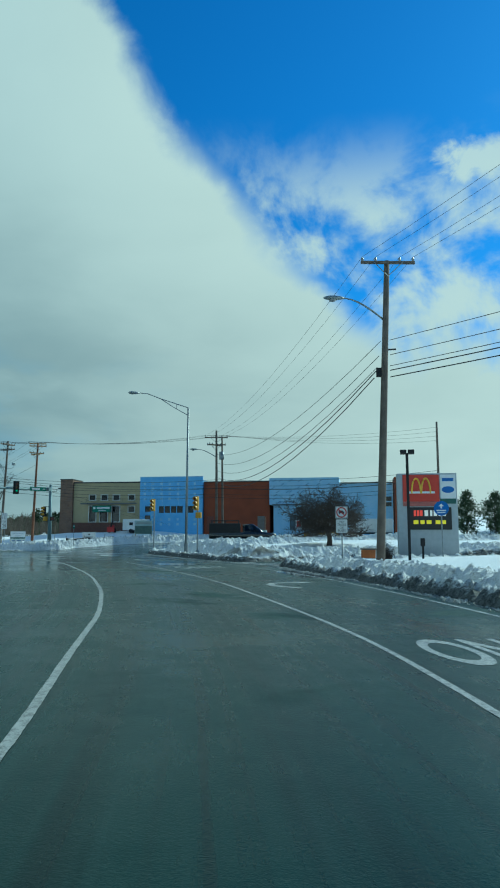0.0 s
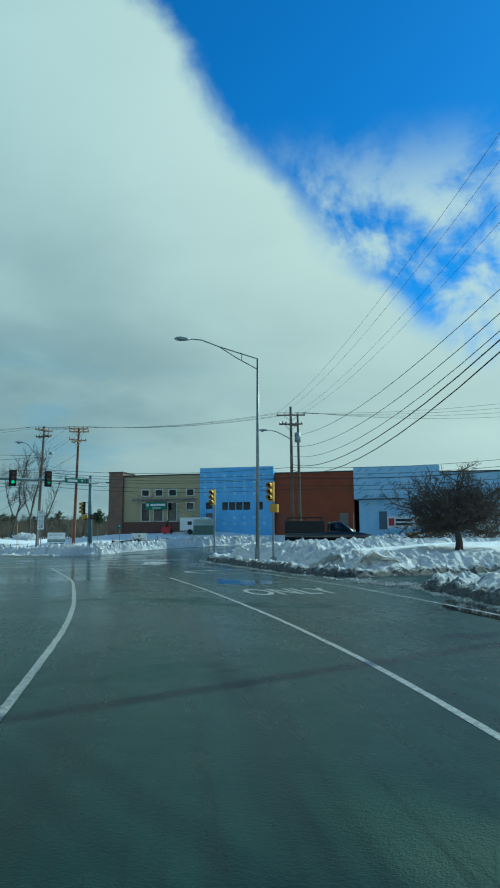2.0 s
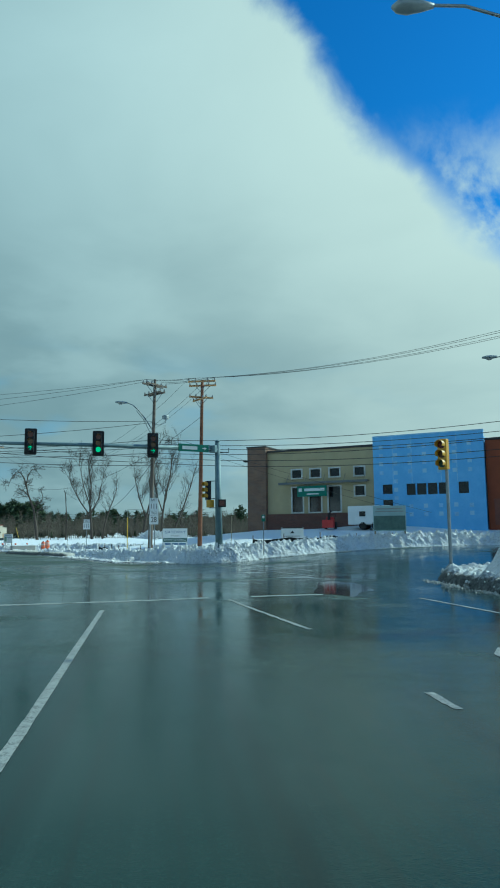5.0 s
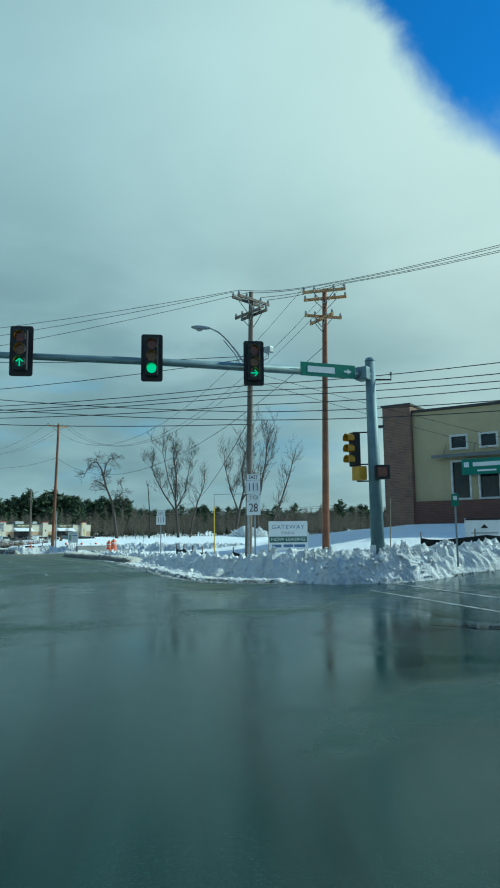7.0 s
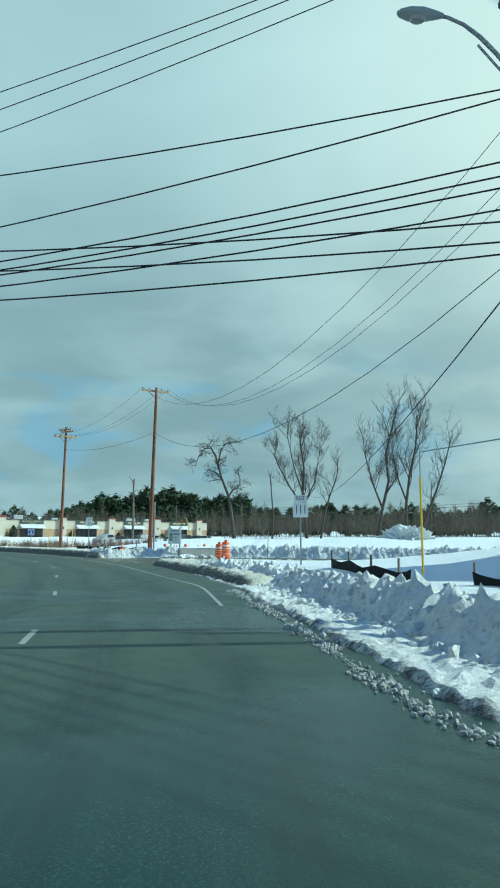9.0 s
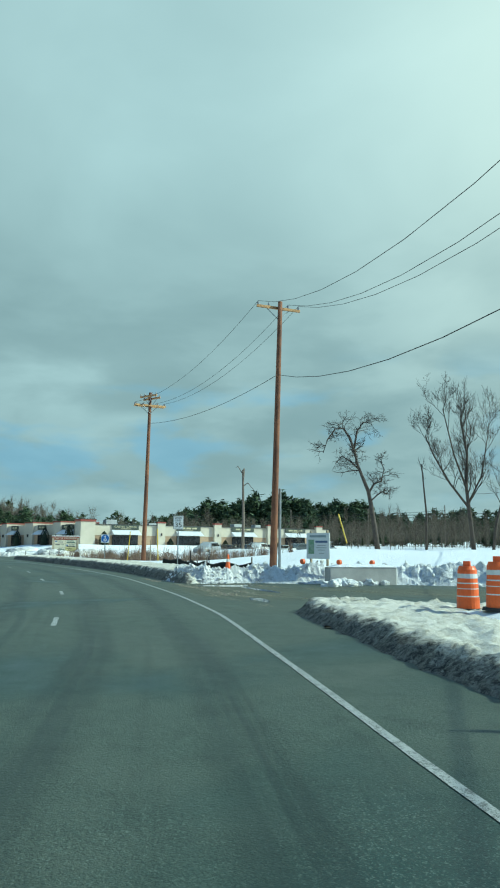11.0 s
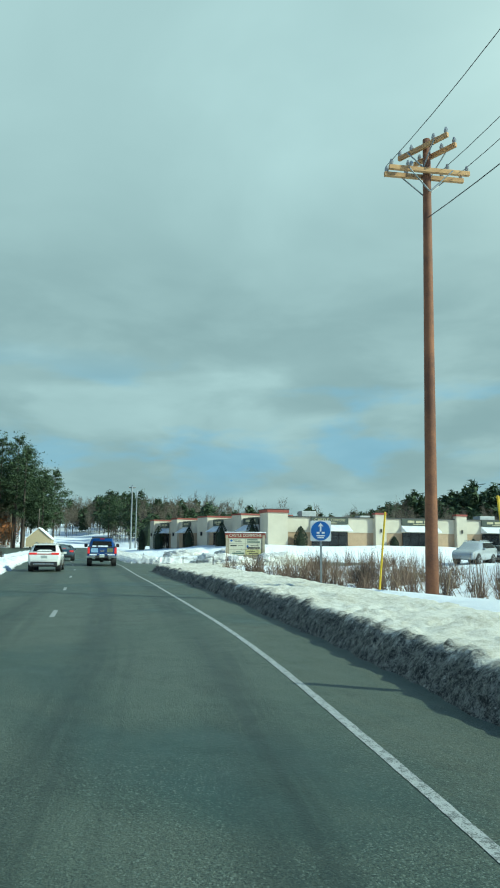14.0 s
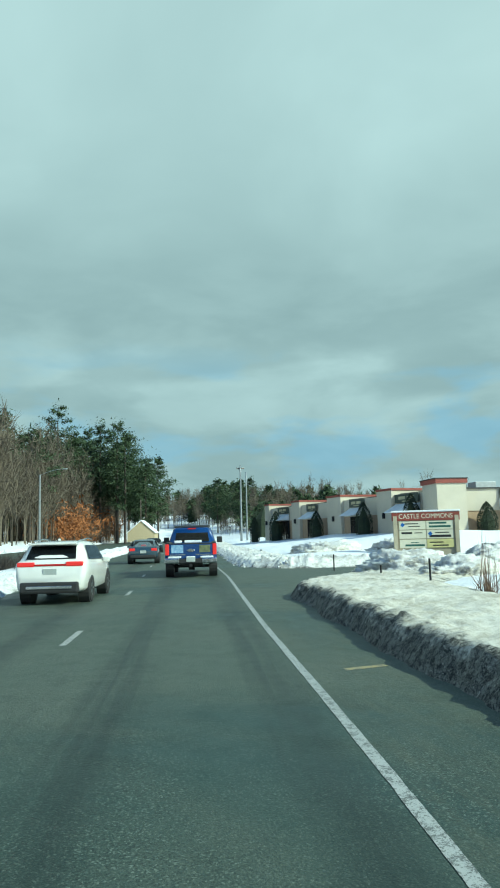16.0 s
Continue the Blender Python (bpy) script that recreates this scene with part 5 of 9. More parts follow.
LAMP_GREY = material("lamp_housing", (0.30, 0.33, 0.34), (0.24, 0.27, 0.28), 0.5, 0.3, bump=0.03)
pole_a, tip_a = utility_pole(16.32, 76.0, 13.9, 0.16, (0.65, -1.2), "weathered grey-brown utility pole with a lamp arm", [(13.75, 1.21, 13, -1)], WOOD_OLD, WOOD_OLD)
cobra_lamp(pole_a, (0.45, -0.95, 11.35), (-1.85, -0.45), 1.0, LAMP_GREY, LAMP_GREY)
part("bracket", boxes(((0.7, -0.85, 10.0), (0.5, 0.08, 0.06)), bevel=0.01), DARK, pole_a)
part("junction_box", boxes(((0.2, -0.75, 9.0), (0.3, 0.2, 0.4)), bevel=0.02), DARK, pole_a)
pole_b, tip_b = utility_pole(-3.61, 123.9, 14.0, 0.15, (0.15, -1.0), "old grey utility pole with three crossarms", [(13.15, 1.35, 15, -1), (12.3, 1.1, 15, -1), (12.3, 1.0, 60, 1)], WOOD_OLD, WOOD_OLD)
cobra_lamp(pole_b, (0.1, -0.9, 10.6), (-2.2, -0.6), 0.9, GALV, LAMP_GREY)
part("transformer", tubes((((0.75, -0.8, 10.3), (0.75, -0.8, 11.2)), 0.28), sides=14), LAMP_GREY, pole_b, "grey can transformer", smooth=True)
pole_b2, tip_b2 = utility_pole(-2.95, 124.2, 13.4, 0.13, (0.05, -0.8), "second utility pole standing beside an older one", [], WOOD_OLD, WOOD_OLD)
pole_c, tip_c = utility_pole(-31.75, 124.3, 13.6, 0.142, (0.95, -0.82), "dark weathered utility pole with crossed arms and signs", [(13.15, 1.1, 82, -1), (13.15, 1.1, 82, 1), (12.5, 1.0, -15, -1), (12.5, 1.0, -15, 1)], WOOD_OLD, WOOD_OLD)
cobra_lamp(pole_c, (0.66, -0.6, 9.4), (-1.35, -1.65), 2.1, GALV, LAMP_GREY)
part("lamp_brace", tubes((((0.62, -0.56, 8.9), (0.15, -1.15, 10.3), (-0.2, -1.6, 10.95)), 0.025), sides=6), GALV, pole_c)
part("light_bracket", tubes((((0.7, -0.6, 9.95), (1.1, -0.3, 9.9), (1.45, -0.1, 10.1), (1.45, -0.1, 10.35)), 0.025), sides=6), GALV, pole_c)
part("flood_light", boxes(((1.45, -0.1, 10.5), (0.42, 0.34, 0.3)), bevel=0.05), LAMP_GREY, pole_c)
part("guard", tubes((((0.28, -0.35, 0.3), (0.30, -0.38, 5.0)), 0.06), sides=8), GALV, pole_c, "grey conduit")
pole_d, tip_d = utility_pole(-28.3, 125.9, 13.5, 0.145, (0.75, -0.8), "fresh orange-brown utility pole with new crossarms", [(13.35, 1.05, 22, -1), (13.1, 1.05, 22, 1), (12.0, 0.95, -25, -1), (12.2, 0.95, 50, 1)], WOOD_POLE, WOOD_NEW)
pole_e, tip_e = utility_pole(-73.55, 145.4, 14.0, 0.15, (0.8, -0.2), "tall brown utility pole with a pale wooden crossarm", [(13.72, 1.21, 76.6, 1)], WOOD_POLE, WOOD_NEW)
part("conduit", tubes((((0.25, 0.22, 0.2), (0.28, 0.22, 4.3)), 0.07), sides=8), GALV, pole_e, "grey conduit up the pole")
pole_f, tip_f = utility_pole(-93.75, 148.5, 13.3, 0.145, (0.32, 0.03), "brown utility pole with stacked wooden crossarms", [(12.25, 1.21, 78.5, 1), (12.25, 1.21, 78.5, -1), (12.85, 0.85, 20, 1), (13.0, 0.85, 20, -1)], WOOD_POLE, WOOD_NEW)
pole_h, tip_h = utility_pole(21.64, 122.9, 14.2, 0.14, (0, 0), "dark utility pole far along the side road", [], WOOD_OLD, WOOD_OLD)
pole_g, tip_g = utility_pole(-208.5, 161.8, 12.4, 0.15, (0.3, 0), "slim grey utility pole beside the road ahead", [(11.9, 0.6, 80, 1)], GALV, WOOD_OLD)
pole_g2, tip_g2 = utility_pole(-212.0, 163.4, 11.6, 0.12, (0.2, 0), "slim grey pole behind a utility pole", [], GALV, WOOD_OLD)
for x, y, h in ((-262, 148.5, 9.0), (-252, 123, 9.0), (-238, 121, 8.5), (-228, 118, 8.5), (-145.5, 224, 8.0), (-133, 232, 8.5), (-160, 216, 8)):
    utility_pole(x, y, h + 1.0, 0.11, (0.1, 0), "distant grey wooden pole", [], WOOD_OLD, WOOD_OLD)


def wire(a, b, sag, r=0.016, label="sagging black overhead cable"):
    a, b = Vector(a), Vector(b)
    n = 14
    pts = [tuple(a.lerp(b, k / n) - Vector((0, 0, 4 * sag * (k / n) * (1 - k / n)))) for k in range(n + 1)]
    return lone("overhead_cable", tubes((pts, r), sides=5), WIRE, label, "cable", "overhead cables", smooth=True)


A_TOP, B_TOP = Vector((16.9, 74.9, 0)), Vector((-3.5, 123.0, 0))
back, back_top = Vector((58, 39, 0)), Vector((38, 38, 0))
for i, (za, zb, sg, r) in enumerate(((10.27, 11.2, 1.6, 0.014), (9.6, 10.2, 1.8, 0.015), (9.1, 9.3, 1.9, 0.015), (8.9, 8.5, 2.0, 0.024), (8.6, 8.0, 2.2, 0.024))):
    wire(A_TOP + Vector((-0.3 - 0.08 * i, 0.1, za)), B_TOP + Vector((0, 0, zb)), sg, r)
    wire(A_TOP + Vector((0.1, 0, za)), back + Vector((0.4 * i, 0, za + 0.3)), 0.5, r)
for i in (0, 1, 2, 3):
    wire(tip_a[i], tip_b[i], 1.2, 0.007)
    wire(tip_a[i], back_top + Vector((i * 0.7, 0, 14.0)), 0.7, 0.007)
for i, (t1, t2) in enumerate(zip(tip_b[:4], tip_d[:4])):
    wire(t1, t2, 0.6, 0.012)
for i in (0, 1, 2, 3):
    wire(tip_d[i], tip_c[i], 0.1, 0.014)
    wire(tip_b[i], Vector((21.64, 122.9, 13.6 - 0.5 * i)), 0.6, 0.012)
C_TOP = Vector((-30.95, 123.65, 0))
for zc, zb, zl, r in ((10.4, 0, 14.45, 0.018), (10.3, 0, 10.1, 0.018), (8.95, 8.2, 10.15, 0.02), (8.65, 7.6, 10.1, 0.02), (8.4, 7.25, 10.25, 0.02), (7.95, 7.2, 10.3, 0.02), (7.6, 6.55, 14.15, 0.02), (7.2, 6.15, 13.35, 0.02), (7.0, 0, 11.3, 0.02)):
    wire(C_TOP + Vector((0, 0, zc)), (-69, 105, zl), 1.0, r)
    if zb:
        wire(C_TOP + Vector((0, 0, zc)), B_TOP + Vector((0, 0, zb)), 0.5, r)
        wire(B_TOP + Vector((0, 0, zb)), (21.64, 122.9, zb + 0.6), 0.5, r)
for i, zl in enumerate((12.95, 11.7, 10.25)):
    wire(tip_c[(0, 4, 1)[i]], (-69, 105, zl), 1.0, 0.012)
wire(C_TOP + Vector((0, 0, 9.6)), (-12, 131, 3.2), 0.2, 0.010)
wire(C_TOP + Vector((0, 0, 9.2)), (-14, 133, 3.2), 0.2, 0.010)
for i, k in ((0, 0), (2, 2), (3, 3)):
    wire(tip_e[i], tip_d[k], 4.75, 0.010)
    wire(tip_e[i], tip_f[k], 1.0, 0.010)
wire((-73.1, 145.3, 10.25), (-27.8, 125.4, 10.75), 3.75, 0.014)
wire((-73.1, 145.3, 10.25), (-93.6, 148.5, 10.9), 0.6, 0.014)
wire((-31.2, 123.8, 7.3), (-100, 196, 8.2), 2.0, 0.02)
for z in (7.2, 7.7):
    wire((-133, 232, z + 0.8), (-160, 216, z), 0.3, 0.03)
    wire((-145.5, 224, z), (-91, 240, z + 0.6), 0.4, 0.03)

# steel lamp at the corner
lamp = thing("street_lamp", pose(0.85, 97.2, 0.2), "tall grey steel street lamp with a truss arm", "street lamp")
top = Vector((0.26, -0.65, 11.56))
part("pole", tubes((((0, 0, 0), (0.13, -0.33, 5.8), tuple(top)), [0.115, 0.095, 0.07]), sides=12), GALV, lamp, smooth=True)
part("base_plate", tubes((((0, 0, 0), (0, 0, 0.9)), 0.16), sides=12), GALV, lamp)
tip = Vector((-3.3, -2.5, 12.55))
low = top - Vector((0, 0, 0.62))
joint = top.lerp(tip, 0.55) + Vector((0, 0, 0.06))
up_pts = [tuple(top), tuple(top.lerp(joint, 0.5)), tuple(joint), tuple(top.lerp(tip, 0.8) + Vector((0, 0, 0.16))), tuple(tip)]
part("upper_arm", tubes((up_pts, 0.035), sides=8), GALV, lamp)
part("lower_arm", tubes(([tuple(low), tuple(low.lerp(joint, 0.55) - Vector((0, 0, 0.05))), tuple(joint)], 0.03), sides=8), GALV, lamp)
part("strut", tubes((([tuple(top.lerp(joint, 0.42)), tuple(low.lerp(joint, 0.42))]), 0.022), sides=6), GALV, lamp)
ang = Matrix.Translation(tip) @ Matrix.Rotation(math.atan2(tip.y - top.y, tip.x - top.x), 4, "Z")
part("lamp_head", loft(bmesh.new(), [[ang @ Vector((u, w * math.cos(a), h * math.sin(a) - 0.02)) for a in (k * math.tau / 10 for k in range(10))] for u, w, h in ((-0.15, 0.06, 0.05), (0.1, 0.14, 0.09), (0.4, 0.2, 0.13), (0.62, 0.16, 0.1), (0.74, 0.04, 0.03))]), LAMP_GREY, lamp, "grey lamp head", smooth=True)

left_lamp = thing("street_lamp", pose(-215.4, 130.7, 0.4), "pale street lamp with one curved arm by the wood", "street lamp")
part("pole", tubes((((0, 0, 0), (0.8, 0, 11.3)), [0.19, 0.15]), sides=10), GALV, left_lamp)
cobra_lamp(left_lamp, (0.8, 0, 11.2), (0.9, 3.6), 0.9, GALV, LAMP_GREY)

# ---- signal heads ----
GREEN_ON = glowing("green_signal_light", (0.02, 0.75, 0.32), 0.58)
RED_OFF = material("unlit_red_lens", (0.10, 0.012, 0.01), rough=0.25, bump=0)
AMBER_OFF = material("unlit_amber_lens", (0.12, 0.05, 0.008), rough=0.25, bump=0)
GREEN_OFF = material("unlit_green_lens", (0.01, 0.06, 0.04), rough=0.25, bump=0)


def signal_head(parent, m, arrow, shell=DARK, plate=True, lit=True, body=None):
    """A three-light signal, lights on its -y side. Origin at its top centre."""
    h = bmesh.new()
    box(h, (0, 0, -0.6), (0.36, 0.22, 1.12), 0.03)
    head = part("signal_head", h, body or shell, parent, "black three-light signal head" if shell is DARK else "yellow three-light signal head", smooth=False)
    head.matrix_local = m
    if plate:
        part("backplate", prism(bmesh.new(), rounded(0.62, 1.40, 0.07, 4, 0.0, -0.6), 0.06, 0.08), DARK, head)
    for k, off in enumerate((RED_OFF, AMBER_OFF, GREEN_OFF)):
        z = -0.25 - 0.35 * k
        deep = -0.27 if plate else -0.36
        on = lit and k == 2
        lens = disc(bmesh.new(), 0.14, -0.135, -0.115, (0, z), 20)
        if on and arrow:
            part("lens", lens, GREEN_OFF, head)
            a = prism(bmesh.new(), [(-0.11, -0.016), (0.055, -0.016), (-0.005, -0.085), (0.022, -0.105), (0.11, 0), (0.022, 0.105), (-0.005, 0.085), (0.055, 0.016), (-0.11, 0.016)], -0.15, -0.137)
            t = Matrix.Translation((0, 0, z)) @ (Matrix.Rotation(radians(-90), 4, "Y") if arrow == "up" else Matrix.Identity(4))
            bmesh.ops.transform(a, matrix=t, verts=a.verts)
            part("arrow", a, GREEN_ON, head, "lit green arrow")
        else:
            part("lens", lens, GREEN_ON if on else off, head, "lit green light" if on else "")
        v = bmesh.new()
        n = 14
        rows = [[v.verts.new((e * math.cos(a), y, z + e * math.sin(a))) for a in (radians(-30 + 240 * q / n) for q in range(n + 1))] for e, y in ((0.158, -0.11), (0.158, deep), (0.145, deep), (0.145, -0.11))]
        for ra, rb in zip(rows, rows[1:]):
            for q in range(n):
                v.faces.new((ra[q], ra[q + 1], rb[q + 1], rb[q]))
        visor = part("visor", v, shell, head)
        if plate:
            v = bmesh.new()
            rows = [[v.verts.new((e * math.cos(a), y, z + e * math.sin(a))) for a in (radians(-28 + 236 * q / n) for q in range(n + 1))] for e, y in ((0.1435, deep + 0.004), (0.1435, -0.13))]
            for q in range(n):
                v.faces.new((rows[0][q], rows[0][q + 1], rows[1][q + 1], rows[1][q]))
            part("lining", v, YELLOW, visor, "yellow inside of a black visor")
    return head


MAST = Vector((-21.5, 117.55, 0.0))
mast = thing("signal_mast", Matrix.Translation(MAST) @ Matrix.Scale(1.02, 4), "grey-green steel signal mast with a long arm over the road", "traffic signal")
mp = Vector((0.05, -0.25, 7.25))
part("pole", tubes((((0, 0, 0), tuple(mp)), [0.23, 0.16]), sides=16), STEEL_TEAL, mast, smooth=True)
part("pole_cap", tubes((((0.05, -0.25, 7.25), (0.05, -0.25, 7.34)), [0.18, 0.12]), sides=14), STEEL_TEAL, mast)
part("base_cover", tubes((((0, 0, 0), (0, 0, 0.5)), [0.34, 0.3]), sides=14), STEEL_TEAL, mast)
arm_dir = Vector((-0.557, -0.8305, 0))
a0 = mp + Vector((0, 0, -0.46))
a1 = a0 + arm_dir * 14.5 + Vector((0, 0, -0.35))
part("mast_arm", tubes(([tuple(a0), tuple(a0.lerp(a1, 0.5) + Vector((0, 0, 0.06))), tuple(a1)], [0.15, 0.11, 0.075]), sides=14), STEEL_TEAL, mast, smooth=True)
part("arm_flange", boxes((tuple(a0 + arm_dir * 0.25), (0.42, 0.42, 0.42)), bevel=0.03), STEEL_TEAL, mast)
face = math.degrees(math.atan2(arm_dir.y, arm_dir.x)) + 180
look_back = Matrix.Rotation(radians(face), 4, "Z")
for dist, arrow in ((4.1, "right"), (7.25, ""), (10.85, "up")):
    c = a0.lerp(a1, dist / 14.5)
    m = Matrix.Translation(c + Vector((0, 0, 0.72))) @ look_back @ Matrix.Rotation(radians(-14), 4, "Z") @ Matrix.Translation((0, -0.26, 0))
    signal_head(mast, m, arrow)
sg = part("street_sign", boxes(((0, 0, 0), (1.92, 0.03, 0.44)), bevel=0.01), SIGN_GREEN, mast, "green street-name sign on the arm")
sg.matrix_local = Matrix.Translation(a0.lerp(a1, 1.62 / 14.5) + Vector((0, 0, 0.02))) @ look_back @ Matrix.Translation((0, -0.18, 0))
part("name_bar", boxes(((-0.25, -0.02, 0), (0.95, 0.006, 0.2))), SIGN_WHITE, sg)
part("arrow", prism(bmesh.new(), [(0.55, -0.03), (0.68, -0.03), (0.68, -0.09), (0.82, 0), (0.68, 0.09), (0.68, 0.03), (0.55, 0.03)], -0.024, -0.017), SIGN_WHITE, sg)
part("detector", tubes((((0.2, -0.2, 6.6), (0.62, 0.1, 6.6), (0.62, 0.1, 6.85)), 0.03), sides=6), DARK, mast)
side_turn = pose(0, 0, 0, 0, 0, face - 82)
signal_head(mast, Matrix.Translation((-0.55, -0.35, 4.95)) @ side_turn, "", YELLOW, False, False, DARK)
ped = part("walk_signal", boxes(((0, 0, 0), (0.42, 0.3, 0.45)), bevel=0.03), YELLOW, mast, "yellow pedestrian signal box")
ped.matrix_local = Matrix.Translation((-0.38, -0.4, 3.55)) @ side_turn
ped2 = part("walk_signal", boxes(((0, 0, 0), (0.45, 0.32, 0.45)), bevel=0.03), DARK, mast, "black pedestrian signal box with a red glow")
ped2.matrix_local = Matrix.Translation((0.38, -0.3, 3.55)) @ pose(0, 0, 0, 0, 0, face - 20)
part("lens", boxes(((-0.02, -0.165, 0), (0.3, 0.01, 0.3))), RED_OFF, ped2)
part("pole_plate", boxes(((-0.05, -0.26, 1.05), (0.2, 0.02, 0.4))), SIGN_WHITE, mast)
for z in (4.9, 3.85, 3.3):
    part("bracket", tubes((((0, -0.1, z), (-0.5, -0.36, z)), 0.025), sides=6), DARK, mast)


def signal_post(x, y, top, label, turn_deg, pedbox):
    z = 0.15
    ob = thing("signal_post", pose(x, y, z), label, "traffic signal")
    part("post", tubes((((0, 0, 0), (0, 0, top - z - 0.1)), 0.06), sides=10), GALV, ob)
    part("base", loft(bmesh.new(), [[Vector((s * math.cos(a), s * math.sin(a), h)) for a in (k * math.tau / 8 for k in range(8))] for s, h in ((0.22, 0), (0.2, 0.3), (0.09, 0.42))]), GALV, ob)
    signal_head(ob, Matrix.Translation((-0.05, -0.2, top - z)) @ pose(0, 0, 0, 0, 0, turn_deg), "", YELLOW, False, False)
    if pedbox:
        b = part("walk_signal", boxes(((0.12, -0.15, top - z - 1.55), (0.44, 0.32, 0.46)), bevel=0.03), YELLOW, ob, "yellow pedestrian signal box")
    return ob


signal_post(1.55, 98.0, 4.85, "yellow signal head on a slim grey post in snow", face - 70, True)
signal_post(-5.3, 107.0, 5.15, "yellow signal head on a grey post at the crossing", face - 70, False)


# ---- signs and roadside things ----
WOOD_POST = material("sign_post_wood", (0.36, 0.30, 0.20), (0.27, 0.22, 0.15), 0.85)
YELLOW_GUARD = material("yellow_guy_guard", (0.68, 0.48, 0.03), (0.6, 0.4, 0.02), 0.5, bump=0.02)
ORANGE = material("safety_orange", (0.75, 0.13, 0.02), (0.62, 0.10, 0.015), 0.5, bump=0.03)
REFLECT = material("white_reflective_band", (0.7, 0.7, 0.68), rough=0.35, bump=0.02)
RUBBER = material("black_rubber", (0.02, 0.02, 0.02), rough=0.8)
FABRIC = material("black_silt_fabric", (0.022, 0.026, 0.026), (0.012, 0.014, 0.014), 0.8, scale=2)
BOARD_GREEN = material("board_dark_green", (0.03, 0.11, 0.09), rough=0.45, bump=0.02)
PLAZA_STONE = material("plaza_sign_stone", (0.48, 0.42, 0.30), (0.4, 0.35, 0.25), 0.85)
PANEL_CREAM = material("sign_panel_cream", (0.70, 0.67, 0.52), (0.65, 0.62, 0.48), 0.5, bump=0.02)
PANEL_YELLOW = material("sign_panel_yellow", (0.72, 0.66, 0.30), rough=0.5, bump=0.02)


def plate_sign(x, y, top, face_deg, w, h, label, mat=SIGN_WHITE, r=0.04, post=GALV, z=None, shape="rect", border=True, name="road_sign"):
    """A flat sign on one post; -y of the sign is its face, turned by face_deg."""
    z = gz(x, y) - 0.3 if z is None else z
    ob = thing(name, pose(x, y, z, 0, 0, face_deg), label, "road sign")
    part("post", boxes(((0, 0.05, (top - z) / 2), (0.06, 0.05, top - z - 0.04))), post, ob)
    b = bmesh.new()
    if shape == "disc":
        disc(b, w / 2, -0.012, 0.012, (0, top - z - w / 2))
    else:
        prism(b, rounded(w, h, r, cz=top - z - h / 2), -0.012, 0.012)
    p = part("plate", b, mat, ob)
    if border and shape == "rect":
        outer, inner = rounded(w - 0.03, h - 0.03, r, cz=top - z - h / 2), rounded(w - 0.07, h - 0.07, r, cz=top - z - h / 2)
        bb = bmesh.new()
        vo, vi = [bb.verts.new((u, -0.0145, v)) for u, v in outer], [bb.verts.new((u, -0.0145, v)) for u, v in inner]
        for k in range(len(vo)):
            bb.faces.new((vo[k], vo[(k + 1) % len(vo)], vi[(k + 1) % len(vi)], vi[k]))
        bmesh.ops.solidify(bb, geom=bb.faces[:], thickness=0.002)
        part("border", bb, SIGN_BLACK, p)
    return ob, p, top - z


def facing(x, y, eye):
    """Heading in degrees that turns a sign's face to a place."""
    return math.degrees(math.atan2(eye[1] - y, eye[0] - x)) + 90


f = facing(-82.0, 144.75, (-58, 131))
ob, p, t = plate_sign(-81.95, 144.75, 3.32, f, 0.61, 0.80, "white speed limit sign on a steel post", name="speed_sign")
writing("word", "SPEED", 0.15, SIGN_BLACK, p, Matrix.Translation((0, -0.018, t - 0.14)), width=0.40)
writing("word", "LIMIT", 0.15, SIGN_BLACK, p, Matrix.Translation((0, -0.018, t - 0.29)), width=0.34)
writing("number", "35", 0.40, SIGN_BLACK, p, Matrix.Translation((0, -0.018, t - 0.56)), width=0.40)

f = facing(-97.3, 146.95, (-84, 139))
ob, p, t = plate_sign(-97.35, 146.95, 2.36, f, 0.64, 0.64, "white square sign with a blue disc and arrow", border=False, z=0.2)
d = part("disc", disc(bmesh.new(), 0.30, -0.02, -0.013, (0, t - 0.32), 36), SIGN_BLUE, p, "blue disc")
part("arrow", prism(bmesh.new(), [(-0.025, t - 0.34), (0.025, t - 0.34), (0.025, t - 0.18), (0.085, t - 0.18), (0, t - 0.07), (-0.085, t - 0.18), (-0.025, t - 0.18)], -0.026, -0.02), SIGN_WHITE, d)
part("word_bar", boxes(((-0.08, -0.022, t - 0.38), (0.09, 0.005, 0.06)), ((0.08, -0.022, t - 0.38), (0.09, 0.005, 0.06)), ((0, -0.022, t - 0.47), (0.26, 0.005, 0.035)), ((0, -0.022, t - 0.53), (0.2, 0.005, 0.03))), SIGN_WHITE, d)

f = facing(19.4, 82.6, (15.5, 47))
ob, p, t = plate_sign(19.42, 82.65, 3.50, f, 0.78, 0.78, "round blue sign on a leaning steel post", SIGN_BLUE, shape="disc", z=0.3)
part("arrow", prism(bmesh.new(), [(-0.04, t - 0.4), (0.04, t - 0.4), (0.04, t - 0.28), (0.14, t - 0.28), (0, t - 0.13), (-0.14, t - 0.28), (-0.04, t - 0.28)], -0.018, -0.013), SIGN_WHITE, p)
part("word_bar", boxes(((0, -0.015, t - 0.5), (0.5, 0.005, 0.06)), ((0, -0.015, t - 0.61), (0.4, 0.005, 0.05))), SIGN_WHITE, p)

